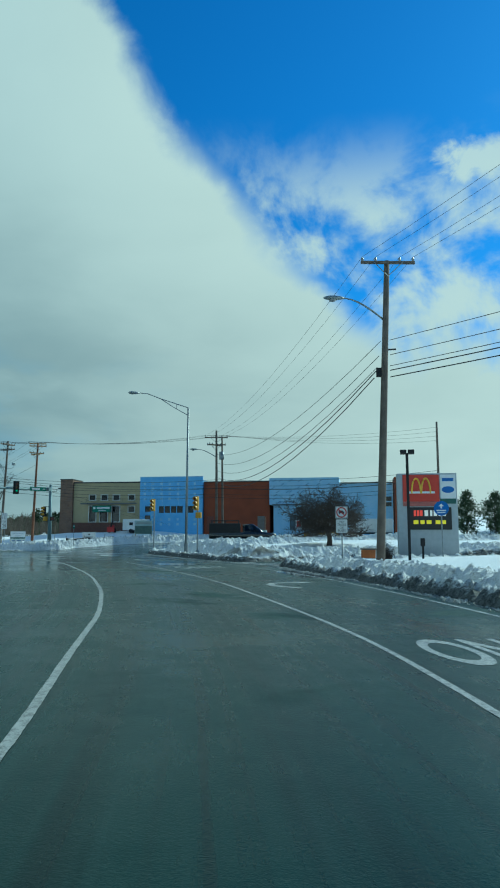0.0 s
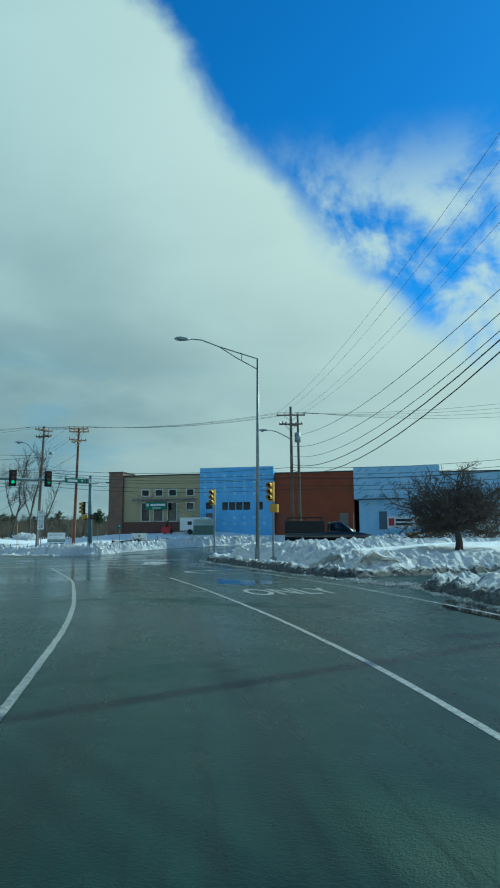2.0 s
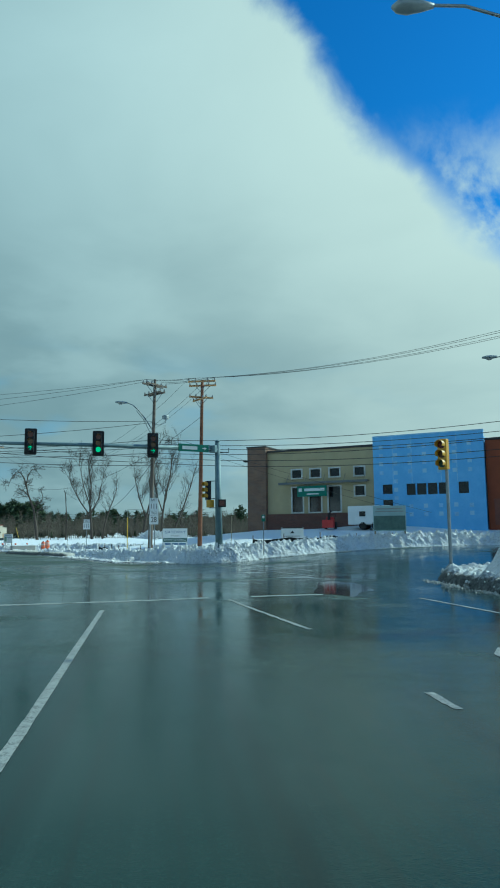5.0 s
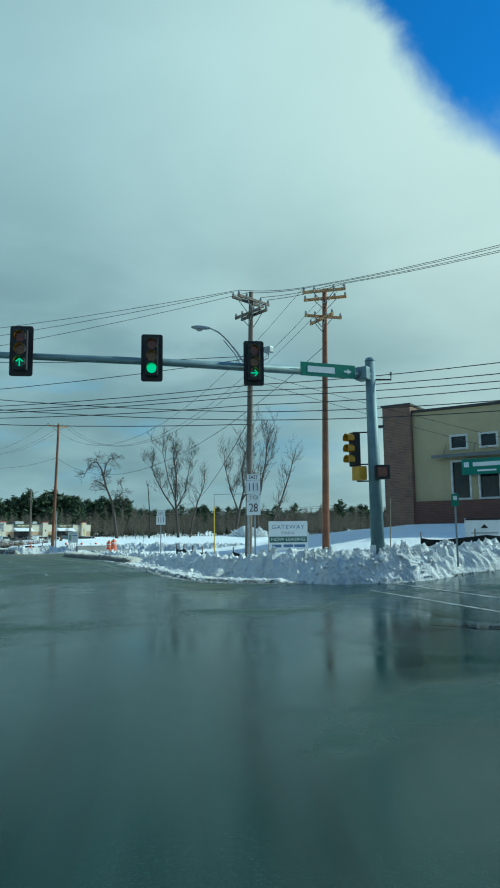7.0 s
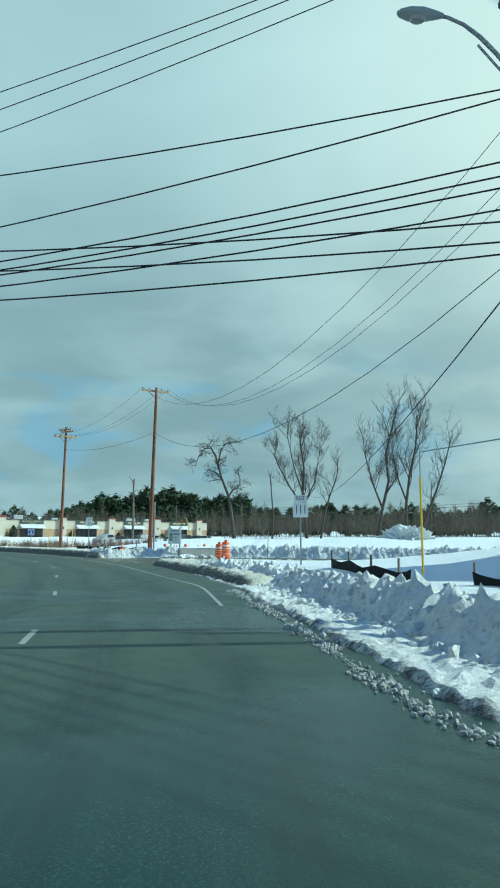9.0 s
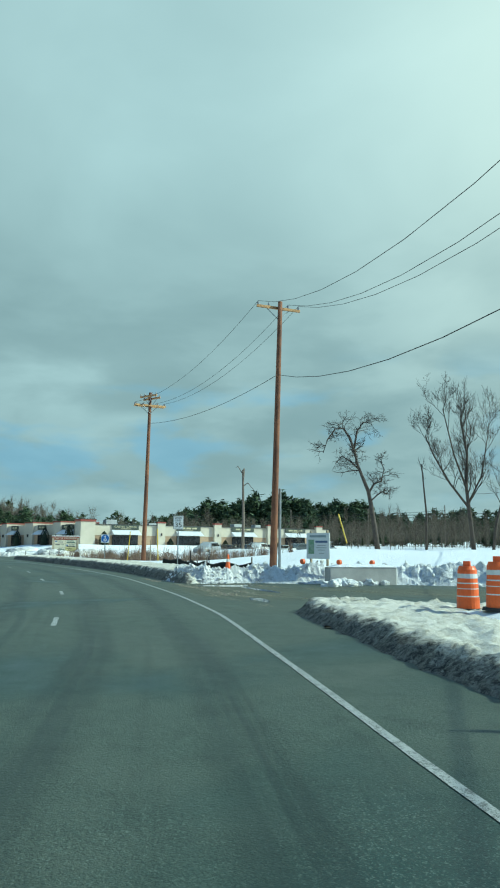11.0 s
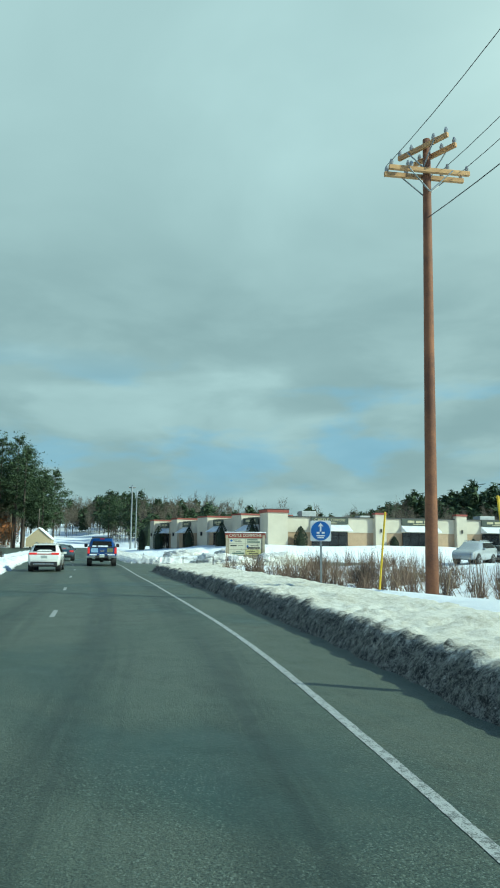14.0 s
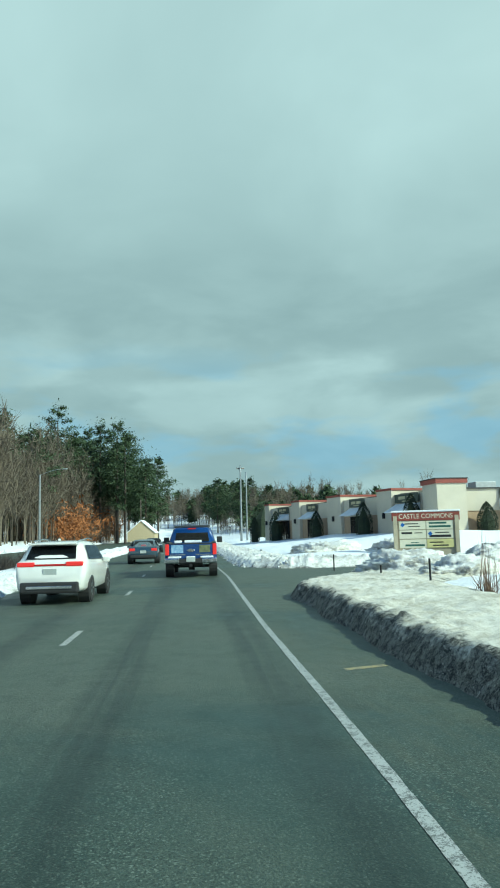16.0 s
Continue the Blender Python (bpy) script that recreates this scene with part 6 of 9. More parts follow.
f = facing(14.3, 79.4, (13.5, 56))
ob, p, t = plate_sign(14.4, 79.35, 3.12, f, 0.62, 0.60, "white sign with a red ring over a truck", z=0.3)
ringb = bmesh.new()
n = 32
rows = [[ringb.verts.new((r * math.cos(k * math.tau / n), y, t - 0.3 + r * math.sin(k * math.tau / n))) for k in range(n)] for r, y in ((0.26, -0.013), (0.26, -0.02), (0.205, -0.02), (0.205, -0.013))]
for a, b in zip(rows, rows[1:]):
    for k in range(n):
        ringb.faces.new((a[k], a[(k + 1) % n], b[(k + 1) % n], b[k]))
part("ring", ringb, SIGN_RED, p)
part("truck_symbol", boxes(((-0.04, -0.016, t - 0.27), (0.2, 0.004, 0.13)), ((0.1, -0.016, t - 0.3), (0.07, 0.004, 0.09)), ((-0.1, -0.016, t - 0.36), (0.05, 0.004, 0.04)), ((0.09, -0.016, t - 0.36), (0.05, 0.004, 0.04))), SIGN_BLACK, p)
part("slash", box(bmesh.new(), (0, -0.022, t - 0.3), (0.46, 0.004, 0.045), turn=Matrix.Rotation(radians(45), 4, "Y")), SIGN_RED, p)
low_plate = part("lower_plate", prism(bmesh.new(), rounded(0.56, 0.66, 0.04, cz=t - 0.98), -0.012, 0.012), SIGN_WHITE, ob)
for k, wd in enumerate(("NO", "TRUCKS", "OR", "BUSES")):
    writing("word", wd, 0.15, SIGN_BLACK, low_plate, Matrix.Translation((0, -0.018, t - 0.77 - 0.145 * k)), width=(0.2, 0.42, 0.2, 0.38)[k])

# route markers on the weathered pole
f = facing(-31.2, 123.8, (-17, 102))
rt = thing("route_signs", pose(-31.02, 123.78, -0.29, 0, 0, f) @ Matrix.Scale(1.12, 4), "stack of white route markers on a grey post", "road sign")
part("post", boxes(((0.05, 0.06, 2.1), (0.07, 0.05, 4.4))), GALV, rt)
t = 4.33
for wd, h, w in (("EAST", 0.26, 0.56), ("111", 0.58, 0.60), ("TO", 0.26, 0.56), ("28", 0.60, 0.60)):
    p = part("plate", prism(bmesh.new(), rounded(w, h, 0.03, cz=t - h / 2), -0.012, 0.012), SIGN_WHITE, rt)
    writing("word" if h < 0.3 else "number", wd, h * 0.85, SIGN_BLACK, p, Matrix.Translation((0.0, -0.018, t - h / 2)), width=w * (0.66 if h < 0.3 else 0.62))
    t -= h + 0.02
f = facing(-46.5, 133.2, (-21, 107))
rt = thing("route_signs", pose(-46.3, 133.5, -0.45, 0, 0, f) @ Matrix.Scale(1.12, 4), "white route marker on a thin steel post", "road sign")
part("post", boxes(((0, 0.05, 1.75), (0.06, 0.05, 3.4))), GALV, rt)
t = 3.45
for wd, h, w in (("EAST", 0.26, 0.52), ("111", 0.58, 0.58)):
    p = part("plate", prism(bmesh.new(), rounded(w, h, 0.03, cz=t - h / 2), -0.012, 0.012), SIGN_WHITE, rt)
    writing("word" if h < 0.3 else "number", wd, h * 0.85, SIGN_BLACK, p, Matrix.Translation((0, -0.018, t - h / 2)), width=w * 0.62)
    t -= h + 0.02

# leasing board
gb = thing("leasing_board", pose(-28.85, 123.45, 0.18, 0, 0, 38), "white leasing board with a dark green band", "sign board")
w, top = 1.78, 2.07
part("board", boxes(((0, 0, top - 0.65), (w, 0.04, 1.3)), bevel=0.01), SIGN_WHITE, gb)
for u in (-0.86, 0.86):
    part("post", boxes(((u, 0.07, top / 2 - 0.05), (0.09, 0.09, top))), WOOD_POST, gb)
LETTER_BLUE = material("sign_letters_blue_grey", (0.08, 0.16, 0.30), rough=0.5, bump=0)
writing("word", "GATEWAY", 0.26, LETTER_BLUE, gb, Matrix.Translation((0, -0.025, top - 0.27)), width=1.5, spacing=1.15)
writing("word", "PARK", 0.19, STONE_GREY, gb, Matrix.Translation((0, -0.025, top - 0.54)), width=0.62)
band = part("band", boxes(((0, -0.024, top - 0.83), (w - 0.06, 0.01, 0.27))), BOARD_GREEN, gb)
writing("word", "NOW LEASING", 0.2, SIGN_WHITE, band, Matrix.Translation((0, -0.033, top - 0.83)), width=1.55)
for u, ww in ((-0.52, 0.42), (0.0, 0.44), (0.52, 0.5)):
    part("number_bar", boxes(((u, -0.024, top - 1.12), (ww, 0.008, 0.13))), LETTER_BLUE, gb)

# project board by the driveway
f = facing(-69.6, 145.1, (-52, 128))
pb = thing("project_board", pose(-69.1, 144.5, 0.22, 0, 0, 5), "pale project board on wooden posts in the snow", "sign board")
part("board", boxes(((0, 0, 1.40), (1.40, 0.04, 1.13)), bevel=0.01), SIGN_WHITE, pb)
part("header", boxes(((0, -0.023, 1.82), (1.0, 0.006, 0.10))), material("board_teal", (0.30, 0.36, 0.38), rough=0.5, bump=0), pb)
part("map_field", boxes(((-0.40, -0.023, 1.36), (0.36, 0.006, 0.62))), material("board_map_green", (0.10, 0.26, 0.10), (0.36, 0.40, 0.36), 0.5, scale=4, bump=0), pb)
part("blue_field", boxes(((0.22, -0.023, 1.58), (0.72, 0.006, 0.09))), material("board_dull_blue", (0.08, 0.14, 0.28), rough=0.5, bump=0), pb)
for zz, ww in ((1.42, 0.5), (1.32, 0.62), (1.22, 0.4), (1.08, 0.3)):
    part("text_bar", boxes(((0.22, -0.023, zz), (ww, 0.006, 0.025))), STONE_GREY, pb)
for u in (-0.5, 0.5):
    part("post", boxes(((u, 0.07, 0.95), (0.08, 0.08, 2.25))), WOOD_POST, pb)

# plaza sign
f = facing(-134.3, 157.9, (-98, 141.5))
ps = thing("plaza_sign", pose(-134.6, 157.9, 0.1, 0, 0, f + 4), "stone plaza sign with a red header and tenant panels", "sign board")
W = 3.35
part("frame", boxes(((0, 0, 1.15), (W, 0.4, 2.1))), PLAZA_STONE, ps)
for u in (-W / 2 + 0.1, W / 2 - 0.1):
    part("side_post", boxes(((u, -0.03, 1.15), (0.2, 0.52, 2.2))), PLAZA_STONE, ps)
hd = part("header", boxes(((0, -0.02, 2.22), (W + 0.12, 0.5, 0.44)), bevel=0.01), RED_CAP, ps, "red header board")
writing("words", "CASTLE COMMONS", 0.34, PANEL_CREAM, hd, Matrix.Translation((0, -0.275, 2.22)), width=2.75)
part("cap_snow", boxes(((0, 0, 2.49), (W + 0.2, 0.6, 0.1)), bevel=0.04), SNOW, ps, "snow on the top")
for k in range(6):
    u, z = (-0.70, 0.70)[k % 2], (1.76, 1.28, 0.80)[k // 2]
    pn = part("tenant_panel", boxes(((u, -0.22, z), (1.36, 0.05, 0.44)), bevel=0.006), PANEL_YELLOW if k == 5 else PANEL_CREAM, ps)
    bars = {0: [(-0.05, 0.08, 0.7, 0.05), (0.1, -0.06, 0.6, 0.04)], 1: [(-0.1, 0.1, 0.9, 0.09), (0.0, -0.08, 1.1, 0.1)], 2: [(-0.3, 0.08, 0.55, 0.1), (0.3, 0.08, 0.4, 0.04)], 3: [(0.1, 0.08, 0.7, 0.05), (0.0, -0.1, 1.1, 0.12)], 4: [(0.1, 0.06, 0.4, 0.04), (0.1, -0.08, 1.0, 0.1)], 5: [(-0.2, 0.06, 0.7, 0.06), (0.0, -0.1, 0.8, 0.06)]}[k]
    part("word_bar", boxes(*[((u + a, -0.248, z + b), (c, 0.006, d)) for a, b, c, d in bars]), BOARD_GREEN if k in (1, 4) else SIGN_BLACK, pn)
    if k in (0, 3):
        part("logo", box(bmesh.new(), (u - 0.5, -0.248, z + 0.03), (0.17, 0.008, 0.17), turn=Matrix.Rotation(radians(45), 4, "Y")), SIGN_BLUE, pn)
for u in (-1.0, 0.4, 1.3):
    part("ground_light", boxes(((u, -0.9, 0.12), (0.16, 0.16, 0.2)), bevel=0.03), DARK, ps)

# restaurant and fuel sign
f = facing(18.5, 88.8, (16.5, 46))
ms = thing("pylon_sign", pose(19.0, 89.6, 0.4, 0, 0, f + 8), "grey pylon sign with a red panel and a price screen", "sign", )
part("body", boxes(((0, 0.3, 2.6), (3.7, 0.6, 5.2)), bevel=0.03), material("pylon_grey", (0.42, 0.45, 0.47), (0.36, 0.39, 0.41), 0.5, bump=0.03), ms)
PANEL_RED = material("lit_red_panel", (0.50, 0.03, 0.015), (0.42, 0.025, 0.012), 0.35, bump=0.02)
ARCH = material("sign_yellow", (0.80, 0.50, 0.04), rough=0.4, bump=0)
rp = part("red_panel", boxes(((-0.38, -0.03, 4.25), (2.25, 0.1, 1.7)), bevel=0.01), PANEL_RED, ms, "red sign panel")
arc = bmesh.new()
for sx in (-0.30, 0.30):
    pts = [(-0.38 + sx + 0.28 * math.cos(a), -0.1, 3.92 + 0.95 * math.sin(a)) for a in (math.pi * k / 14 for k in range(15))]
    tube(arc, pts, 0.055, 8)
part("logo", arc, ARCH, rp, "yellow double arch")
part("word_bar", boxes(((-0.38, -0.11, 3.98), (1.7, 0.02, 0.13))), SIGN_WHITE, rp)
part("lower_strip", boxes(((-0.38, -0.03, 3.25), (2.25, 0.08, 0.26))), material("dull_red_strip", (0.40, 0.12, 0.10), rough=0.5), ms)
fp = part("fuel_panel", boxes(((1.28, -0.03, 4.35), (0.95, 0.1, 1.5)), bevel=0.01), SIGN_WHITE, ms, "white fuel panel")
part("word_bar", boxes(((1.28, -0.09, 4.78), (0.7, 0.02, 0.2))), SIGN_BLUE, fp)
ov = disc(bmesh.new(), 0.32, -0.10, -0.08, (0, 0), 24)
bmesh.ops.transform(ov, matrix=Matrix.Translation((1.28, 0, 4.15)) @ Matrix.Diagonal((1.2, 1, 0.65, 1)), verts=ov.verts)
part("logo", ov, SIGN_BLUE, fp, "blue oval")
part("green_strip", boxes(((1.28, -0.03, 3.42), (0.95, 0.08, 0.3))), BOARD_GREEN, ms)
sc = part("price_screen", boxes(((0.15, -0.03, 2.35), (2.6, 0.12, 1.4)), bevel=0.01), SIGN_BLACK, ms, "black price screen with lit digits")
LED_W, LED_R, LED_Y = glowing("white_leds", (0.8, 0.75, 0.7), 0.35), glowing("red_leds", (0.8, 0.06, 0.04), 0.5), glowing("yellow_leds", (0.8, 0.62, 0.02), 0.4)
for u in (-0.8, -0.6, -0.4):
    part("digit_bar", boxes(((u, -0.10, 2.68), (0.14, 0.01, 0.36))), LED_R, sc)
for u, ww in ((-0.1, 0.22), (0.2, 0.14), (0.45, 0.2), (0.72, 0.16), (1.0, 0.2)):
    part("digit_bar", boxes(((u, -0.10, 2.68), (ww, 0.01, 0.36))), LED_W, sc)
for u, ww in ((-0.75, 0.3), (-0.35, 0.26), (0.05, 0.3), (0.6, 0.3), (0.98, 0.22)):
    part("word_bar", boxes(((u, -0.10, 2.12), (ww, 0.01, 0.24))), LED_Y, sc)

pl = thing("lot_lamp", pose(17.65, 78.3, 0.3), "dark lot lamp with two heads on a square post", "street lamp")
part("post", boxes(((0, 0, 2.65), (0.13, 0.13, 5.3))), DARK, pl)
for u in (-0.17, 0.2):
    part("lamp_head", boxes(((u, 0, 5.35), (0.3, 0.42, 0.2)), bevel=0.03), DARK, pl)
mb = thing("mailbox", pose(18.3, 79.3, 0.5), "small dark box on a post in the snow", "mailbox")
part("post", boxes(((0, 0, 0.35), (0.1, 0.1, 0.8))), DARK, mb)
part("box", boxes(((0, 0, 0.85), (0.22, 0.4, 0.4)), bevel=0.05), DARK, mb)

pk = thing("planter", pose(15.75, 77.6, 0.62, 0, 0, 10), "orange-brown planter box half buried in snow", "planter")
part("box", boxes(((0, 0, 0.2), (0.62, 0.45, 0.38)), bevel=0.03), material("terracotta", (0.42, 0.14, 0.04), (0.3, 0.1, 0.03), 0.8), pk)
part("rim", boxes(((0, 0, 0.42), (0.7, 0.52, 0.08)), bevel=0.02), WOOD_OLD, pk)

tz = gz(1.6, 126.5)
tp = thing("survey_tripod", pose(1.6, 126.5, tz), "wooden survey tripod with a small white box on snow", "tripod")
for k in range(3):
    a = math.tau * k / 3 + 0.4
    part("leg", tubes((((0.62 * math.cos(a), 0.62 * math.sin(a), -0.1), (0.05 * math.cos(a), 0.05 * math.sin(a), 1.5)), 0.03), sides=6), WOOD_POST, tp)
part("box", boxes(((0, 0, 1.55), (0.55, 0.3, 0.45)), bevel=0.03), SIGN_WHITE, tp)
part("staff", tubes((((0.1, 0.1, 1.2), (0.14, 0.1, 3.4)), 0.035), sides=6), WOOD_POST, tp)

# small street-name sign and site boards by the bank
ss = thing("street_sign", pose(-19.7, 119.9, 0.5, 0, 0, facing(-19.7, 119.9, (-8, 93))), "small green sign on a thin steel post", "road sign")
part("post", boxes(((0, 0.05, 1.25), (0.06, 0.05, 2.5))), GALV, ss)
part("plate", boxes(((0, 0, 2.25), (0.24, 0.03, 0.42)), bevel=0.005), SIGN_GREEN, ss)
part("word_bar", boxes(((0, -0.02, 2.32), (0.13, 0.004, 0.14))), SIGN_WHITE, ss)
zb = gz(-20.9, 126.6)
wbd = thing("site_board", pose(-20.9, 126.6, zb, 0, 0, 20), "white site board with a dark snow-topped rim", "sign board")
part("board", boxes(((0, 0, 1.72 - zb), (1.5, 0.05, 0.9)), bevel=0.01), SIGN_WHITE, wbd)
part("rim", boxes(((0, -0.01, 2.2 - zb), (1.54, 0.08, 0.07))), DARK, wbd)
part("text_bar", boxes(((0.0, -0.03, 1.62 - zb), (1.1, 0.01, 0.06)), ((0.0, -0.03, 1.45 - zb), (0.8, 0.01, 0.05))), STONE_GREY, wbd)
part("emblem", prism(bmesh.new(), [(-0.16, 1.82 - zb), (0.16, 1.82 - zb), (0.02, 2.0 - zb)], -0.035, -0.026), DARK, wbd)
for u in (-0.76, 0.76):
    part("post", boxes(((u, 0.06, 1.1 - zb / 2), (0.08, 0.08, 2.3 - zb))), SIGN_WHITE, wbd)
zb = gz(-18.2, 135.9)
crate = thing("box_trailer", pose(-18.2, 135.9, zb, 0, 0, 6), "small white box trailer in front of the bank", "trailer")
part("body", boxes(((0, 0, 1.15), (3.4, 1.7, 1.5)), bevel=0.06), SIGN_WHITE, crate)
part("panel", boxes(((-0.5, -0.86, 1.25), (0.5, 0.03, 0.4)), ((0.9, -0.86, 1.2), (0.05, 0.03, 1.2))), DARK, crate)
for u in (-0.5, 0.5):
    part("wheel", tubes((((u, -0.85, 0.3), (u, 0.85, 0.3)), 0.3), sides=16), RUBBER, crate)
zb = gz(-21.5, 135.2)
blower = thing("snow_blower", pose(-21.5, 135.2, zb, 0, 0, 10), "red and black snow blower beside the bank", "snow blower")
part("engine", boxes(((0, 0.1, 0.75), (0.6, 0.7, 0.5)), bevel=0.08), SIGN_RED, blower)
part("auger_housing", boxes(((0, -0.65, 0.42), (0.95, 0.5, 0.65)), bevel=0.05), SIGN_RED, blower)
part("chute", tubes((((0, -0.45, 0.7), (0.05, -0.45, 1.25), (0.25, -0.55, 1.5)), [0.13, 0.11, 0.1]), sides=10), DARK, blower)
part("handle", tubes((((-0.28, 0.4, 0.8), (-0.28, 1.1, 1.25), (0.28, 1.1, 1.25), (0.28, 0.4, 0.8)), 0.025), sides=6), DARK, blower)
for u in (-0.4, 0.4):
    part("wheel", tubes((((u - 0.09, 0.25, 0.3), (u + 0.09, 0.25, 0.3)), 0.3), sides=16), RUBBER, blower)
zb = gz(-13.9, 127.2)
green = thing("notice_board", pose(-13.9, 127.2, zb, 0, 0, 10), "pale teal board with a dark green printed field", "sign board")
part("board", boxes(((0, 0, 2.75 - zb), (2.2, 0.06, 1.7)), bevel=0.01), material("pale_teal_board", (0.42, 0.52, 0.52), (0.36, 0.47, 0.46), 0.5), green)
part("field", boxes(((0, -0.035, 2.45 - zb), (2.1, 0.01, 0.95))), material("dull_green_print", (0.13, 0.20, 0.17), (0.08, 0.13, 0.11), 0.6, scale=3), green)
part("text_bar", boxes(((0, -0.035, 3.40 - zb), (1.7, 0.01, 0.08)), ((0, -0.035, 3.22 - zb), (1.9, 0.01, 0.07))), STONE_GREY, green)
for u in (-1.0, 1.0):
    part("post", boxes(((u, 0.07, 1.6 - zb / 2), (0.1, 0.1, 3.3 - zb))), WOOD_POST, green)
ban = thing("concrete_banner", pose(6.2, 137.6, 1.9, 0, 0, 3), "white advertising banner with a red mark", "banner")
part("sheet", boxes(((0, 0, 1.35), (4.9, 0.03, 1.3))), SIGN_WHITE, ban)
part("mark", boxes(((-2.0, -0.02, 1.4), (0.6, 0.01, 0.8))), SIGN_RED, ban)
part("word_bar", boxes(((-0.7, -0.02, 1.6), (1.7, 0.01, 0.26)), ((-0.7, -0.02, 1.15), (1.7, 0.01, 0.26))), SIGN_BLACK, ban)
part("script_bar", boxes(((1.4, -0.02, 1.5), (1.4, 0.01, 0.14)), ((1.5, -0.02, 1.25), (1.2, 0.01, 0.12))), SIGN_RED, ban)
for u in (-2.4, 2.4):
    part("post", boxes(((u, 0.06, 0.9), (0.08, 0.08, 1.9))), WOOD_POST, ban)


tl = thing("long_trailer", pose(14.2, 125.0, 1.1, 0, 0, 6), "long pale trailer parked on the side road", "trailer")
part("body", boxes(((0, 0, 1.75), (4.6, 2.2, 1.5)), bevel=0.05), SIGN_WHITE, tl)
part("chassis", boxes(((0, 0, 0.9), (4.4, 1.6, 0.16))), DARK, tl)
for u in (-1.5, 1.3):
    part("wheel", tubes((((u, -1.0, 0.42), (u, 1.0, 0.42)), 0.42), sides=16), RUBBER, tl)


def traffic_drum(x, y):
    z = gz(x, y)
    ob = thing("traffic_drum", pose(x, y, max(z, 0.25)), "orange traffic drum with white bands on snow", "traffic drum", "traffic drums")
    prof = [(0.245, 0.02), (0.24, 0.30), (0.232, 0.31), (0.226, 0.58), (0.218, 0.59), (0.205, 0.88), (0.18, 0.93), (0.17, 0.96)]
    ring = lambda r, h: [Vector((r * math.cos(a), r * math.sin(a), h)) for a in (k * math.tau / 20 for k in range(20))]  # noqa: E731
    part("barrel", loft(bmesh.new(), [ring(r, h) for r, h in prof]), ORANGE, ob, smooth=False)
    for z0, z1 in ((0.20, 0.33), (0.47, 0.61), (0.70, 0.80)):
        part("band", loft(bmesh.new(), [ring(0.250 - 0.045 * z0, z0), ring(0.250 - 0.045 * z1, z1)], False), REFLECT, ob, "white reflective band")
    part("foot", loft(bmesh.new(), [ring(0.33, 0), ring(0.31, 0.06)]), RUBBER, ob)
    part("handle", boxes(((0, 0, 1.01), (0.18, 0.04, 0.12)), bevel=0.01), ORANGE, ob)
    return ob


traffic_drum(-55.5, 137.0)
traffic_drum(-54.3, 136.4)
traffic_drum(-66, 172)
traffic_drum(-40, 158)
cn = thing("traffic_cone", pose(-74.5, 143.35, 0.45), "slim orange traffic cone in the snow bank", "traffic cone")
part("cone", tubes((((0, 0, 0), (0, 0, 0.35), (0, 0, 0.72)), [0.15, 0.09, 0.035]), sides=16), ORANGE, cn)
part("band", tubes((((0, 0, 0.36), (0, 0, 0.5)), [0.093, 0.072]), sides=16), REFLECT, cn)
part("base", boxes(((0, 0, 0.0), (0.36, 0.36, 0.04))), RUBBER, cn)
for x, y, zz in ((-67.2, 145.9, 0.86), (-67.75, 144.5, 0.88), (-68.6, 143.2, 0.9)):
    lb = thing("barrier_light", pose(x, y, zz), "orange barrier lamp poking out of the snow", "barrier light")
    part("body", tubes((((0, -0.06, 0.06), (0, 0.06, 0.06)), 0.11), sides=14), ORANGE, lb)


def guy(top, foot, label="yellow plastic guard on a guy wire"):
    a, b = Vector(top), Vector(foot)
    ob = thing("guy_wire", Matrix.Translation(b), label, "guy wire", "guy wires")
    part("guard", tubes(((tuple(a - b), (0, 0, 0)), 0.032), sides=8), YELLOW_GUARD, ob)
    return ob


guy((-95.9, 148.4, 2.6), (-96.5, 148.5, 0.1))
guy((-89.9, 147.6, 2.7), (-89.3, 147.4, 0.1))
guy((-68.2, 144.9, 3.0), (-67.75, 144.95, 1.75), "yellow guard on a slanting guy wire")
guy((-36.8, 127.9, 3.3), (-36.8, 127.9, 0.6), "yellow guard on an upright guy wire in the snow")
lone("guy_wire", tubes((((-36.8, 127.9, 3.2), (-36.8, 127.9, 4.0), (-31.5, 124.15, 3.65)), 0.018), sides=5), GALV, "thin grey strut and guy wire of a pole", "guy wire", "guy wires")


def stake_line(points, height, label):
    """Sagging black silt fabric on wooden stakes."""
    ob = thing("silt_fence", Matrix.Identity(4), label, "fence", "silt fences")
    p, s = resample(points, 0.5)
    b = bmesh.new()
    rows = []
    for i, q in enumerate(p):
        z = gz(*q)
        sag = 0.16 * abs(math.sin(s[i] * 1.1)) + 0.1 * noise.noise((q[0], q[1], 2))
        off = 0.12 * noise.noise((q[0] * 0.7, q[1] * 0.7, 9))
        rows.append([b.verts.new((q[0] + off * k, q[1] + off * k, z - 0.1 + (height - sag) * k)) for k in (0, 0.35, 0.7, 1.0)])
    for a, c in zip(rows, rows[1:]):
        for k in range(3):
            b.faces.new((a[k], c[k], c[k + 1], a[k + 1]))
    bmesh.ops.solidify(b, geom=b.faces[:], thickness=0.01)
    part("fabric", b, FABRIC, ob, smooth=True)
    for i in range(0, len(p), 5):
        q = p[i]
        z = gz(*q)
        part("stake", boxes(((q[0], q[1] + 0.04, z + height / 2), (0.05, 0.05, height + 0.3))), WOOD_OLD, ob)
    return ob


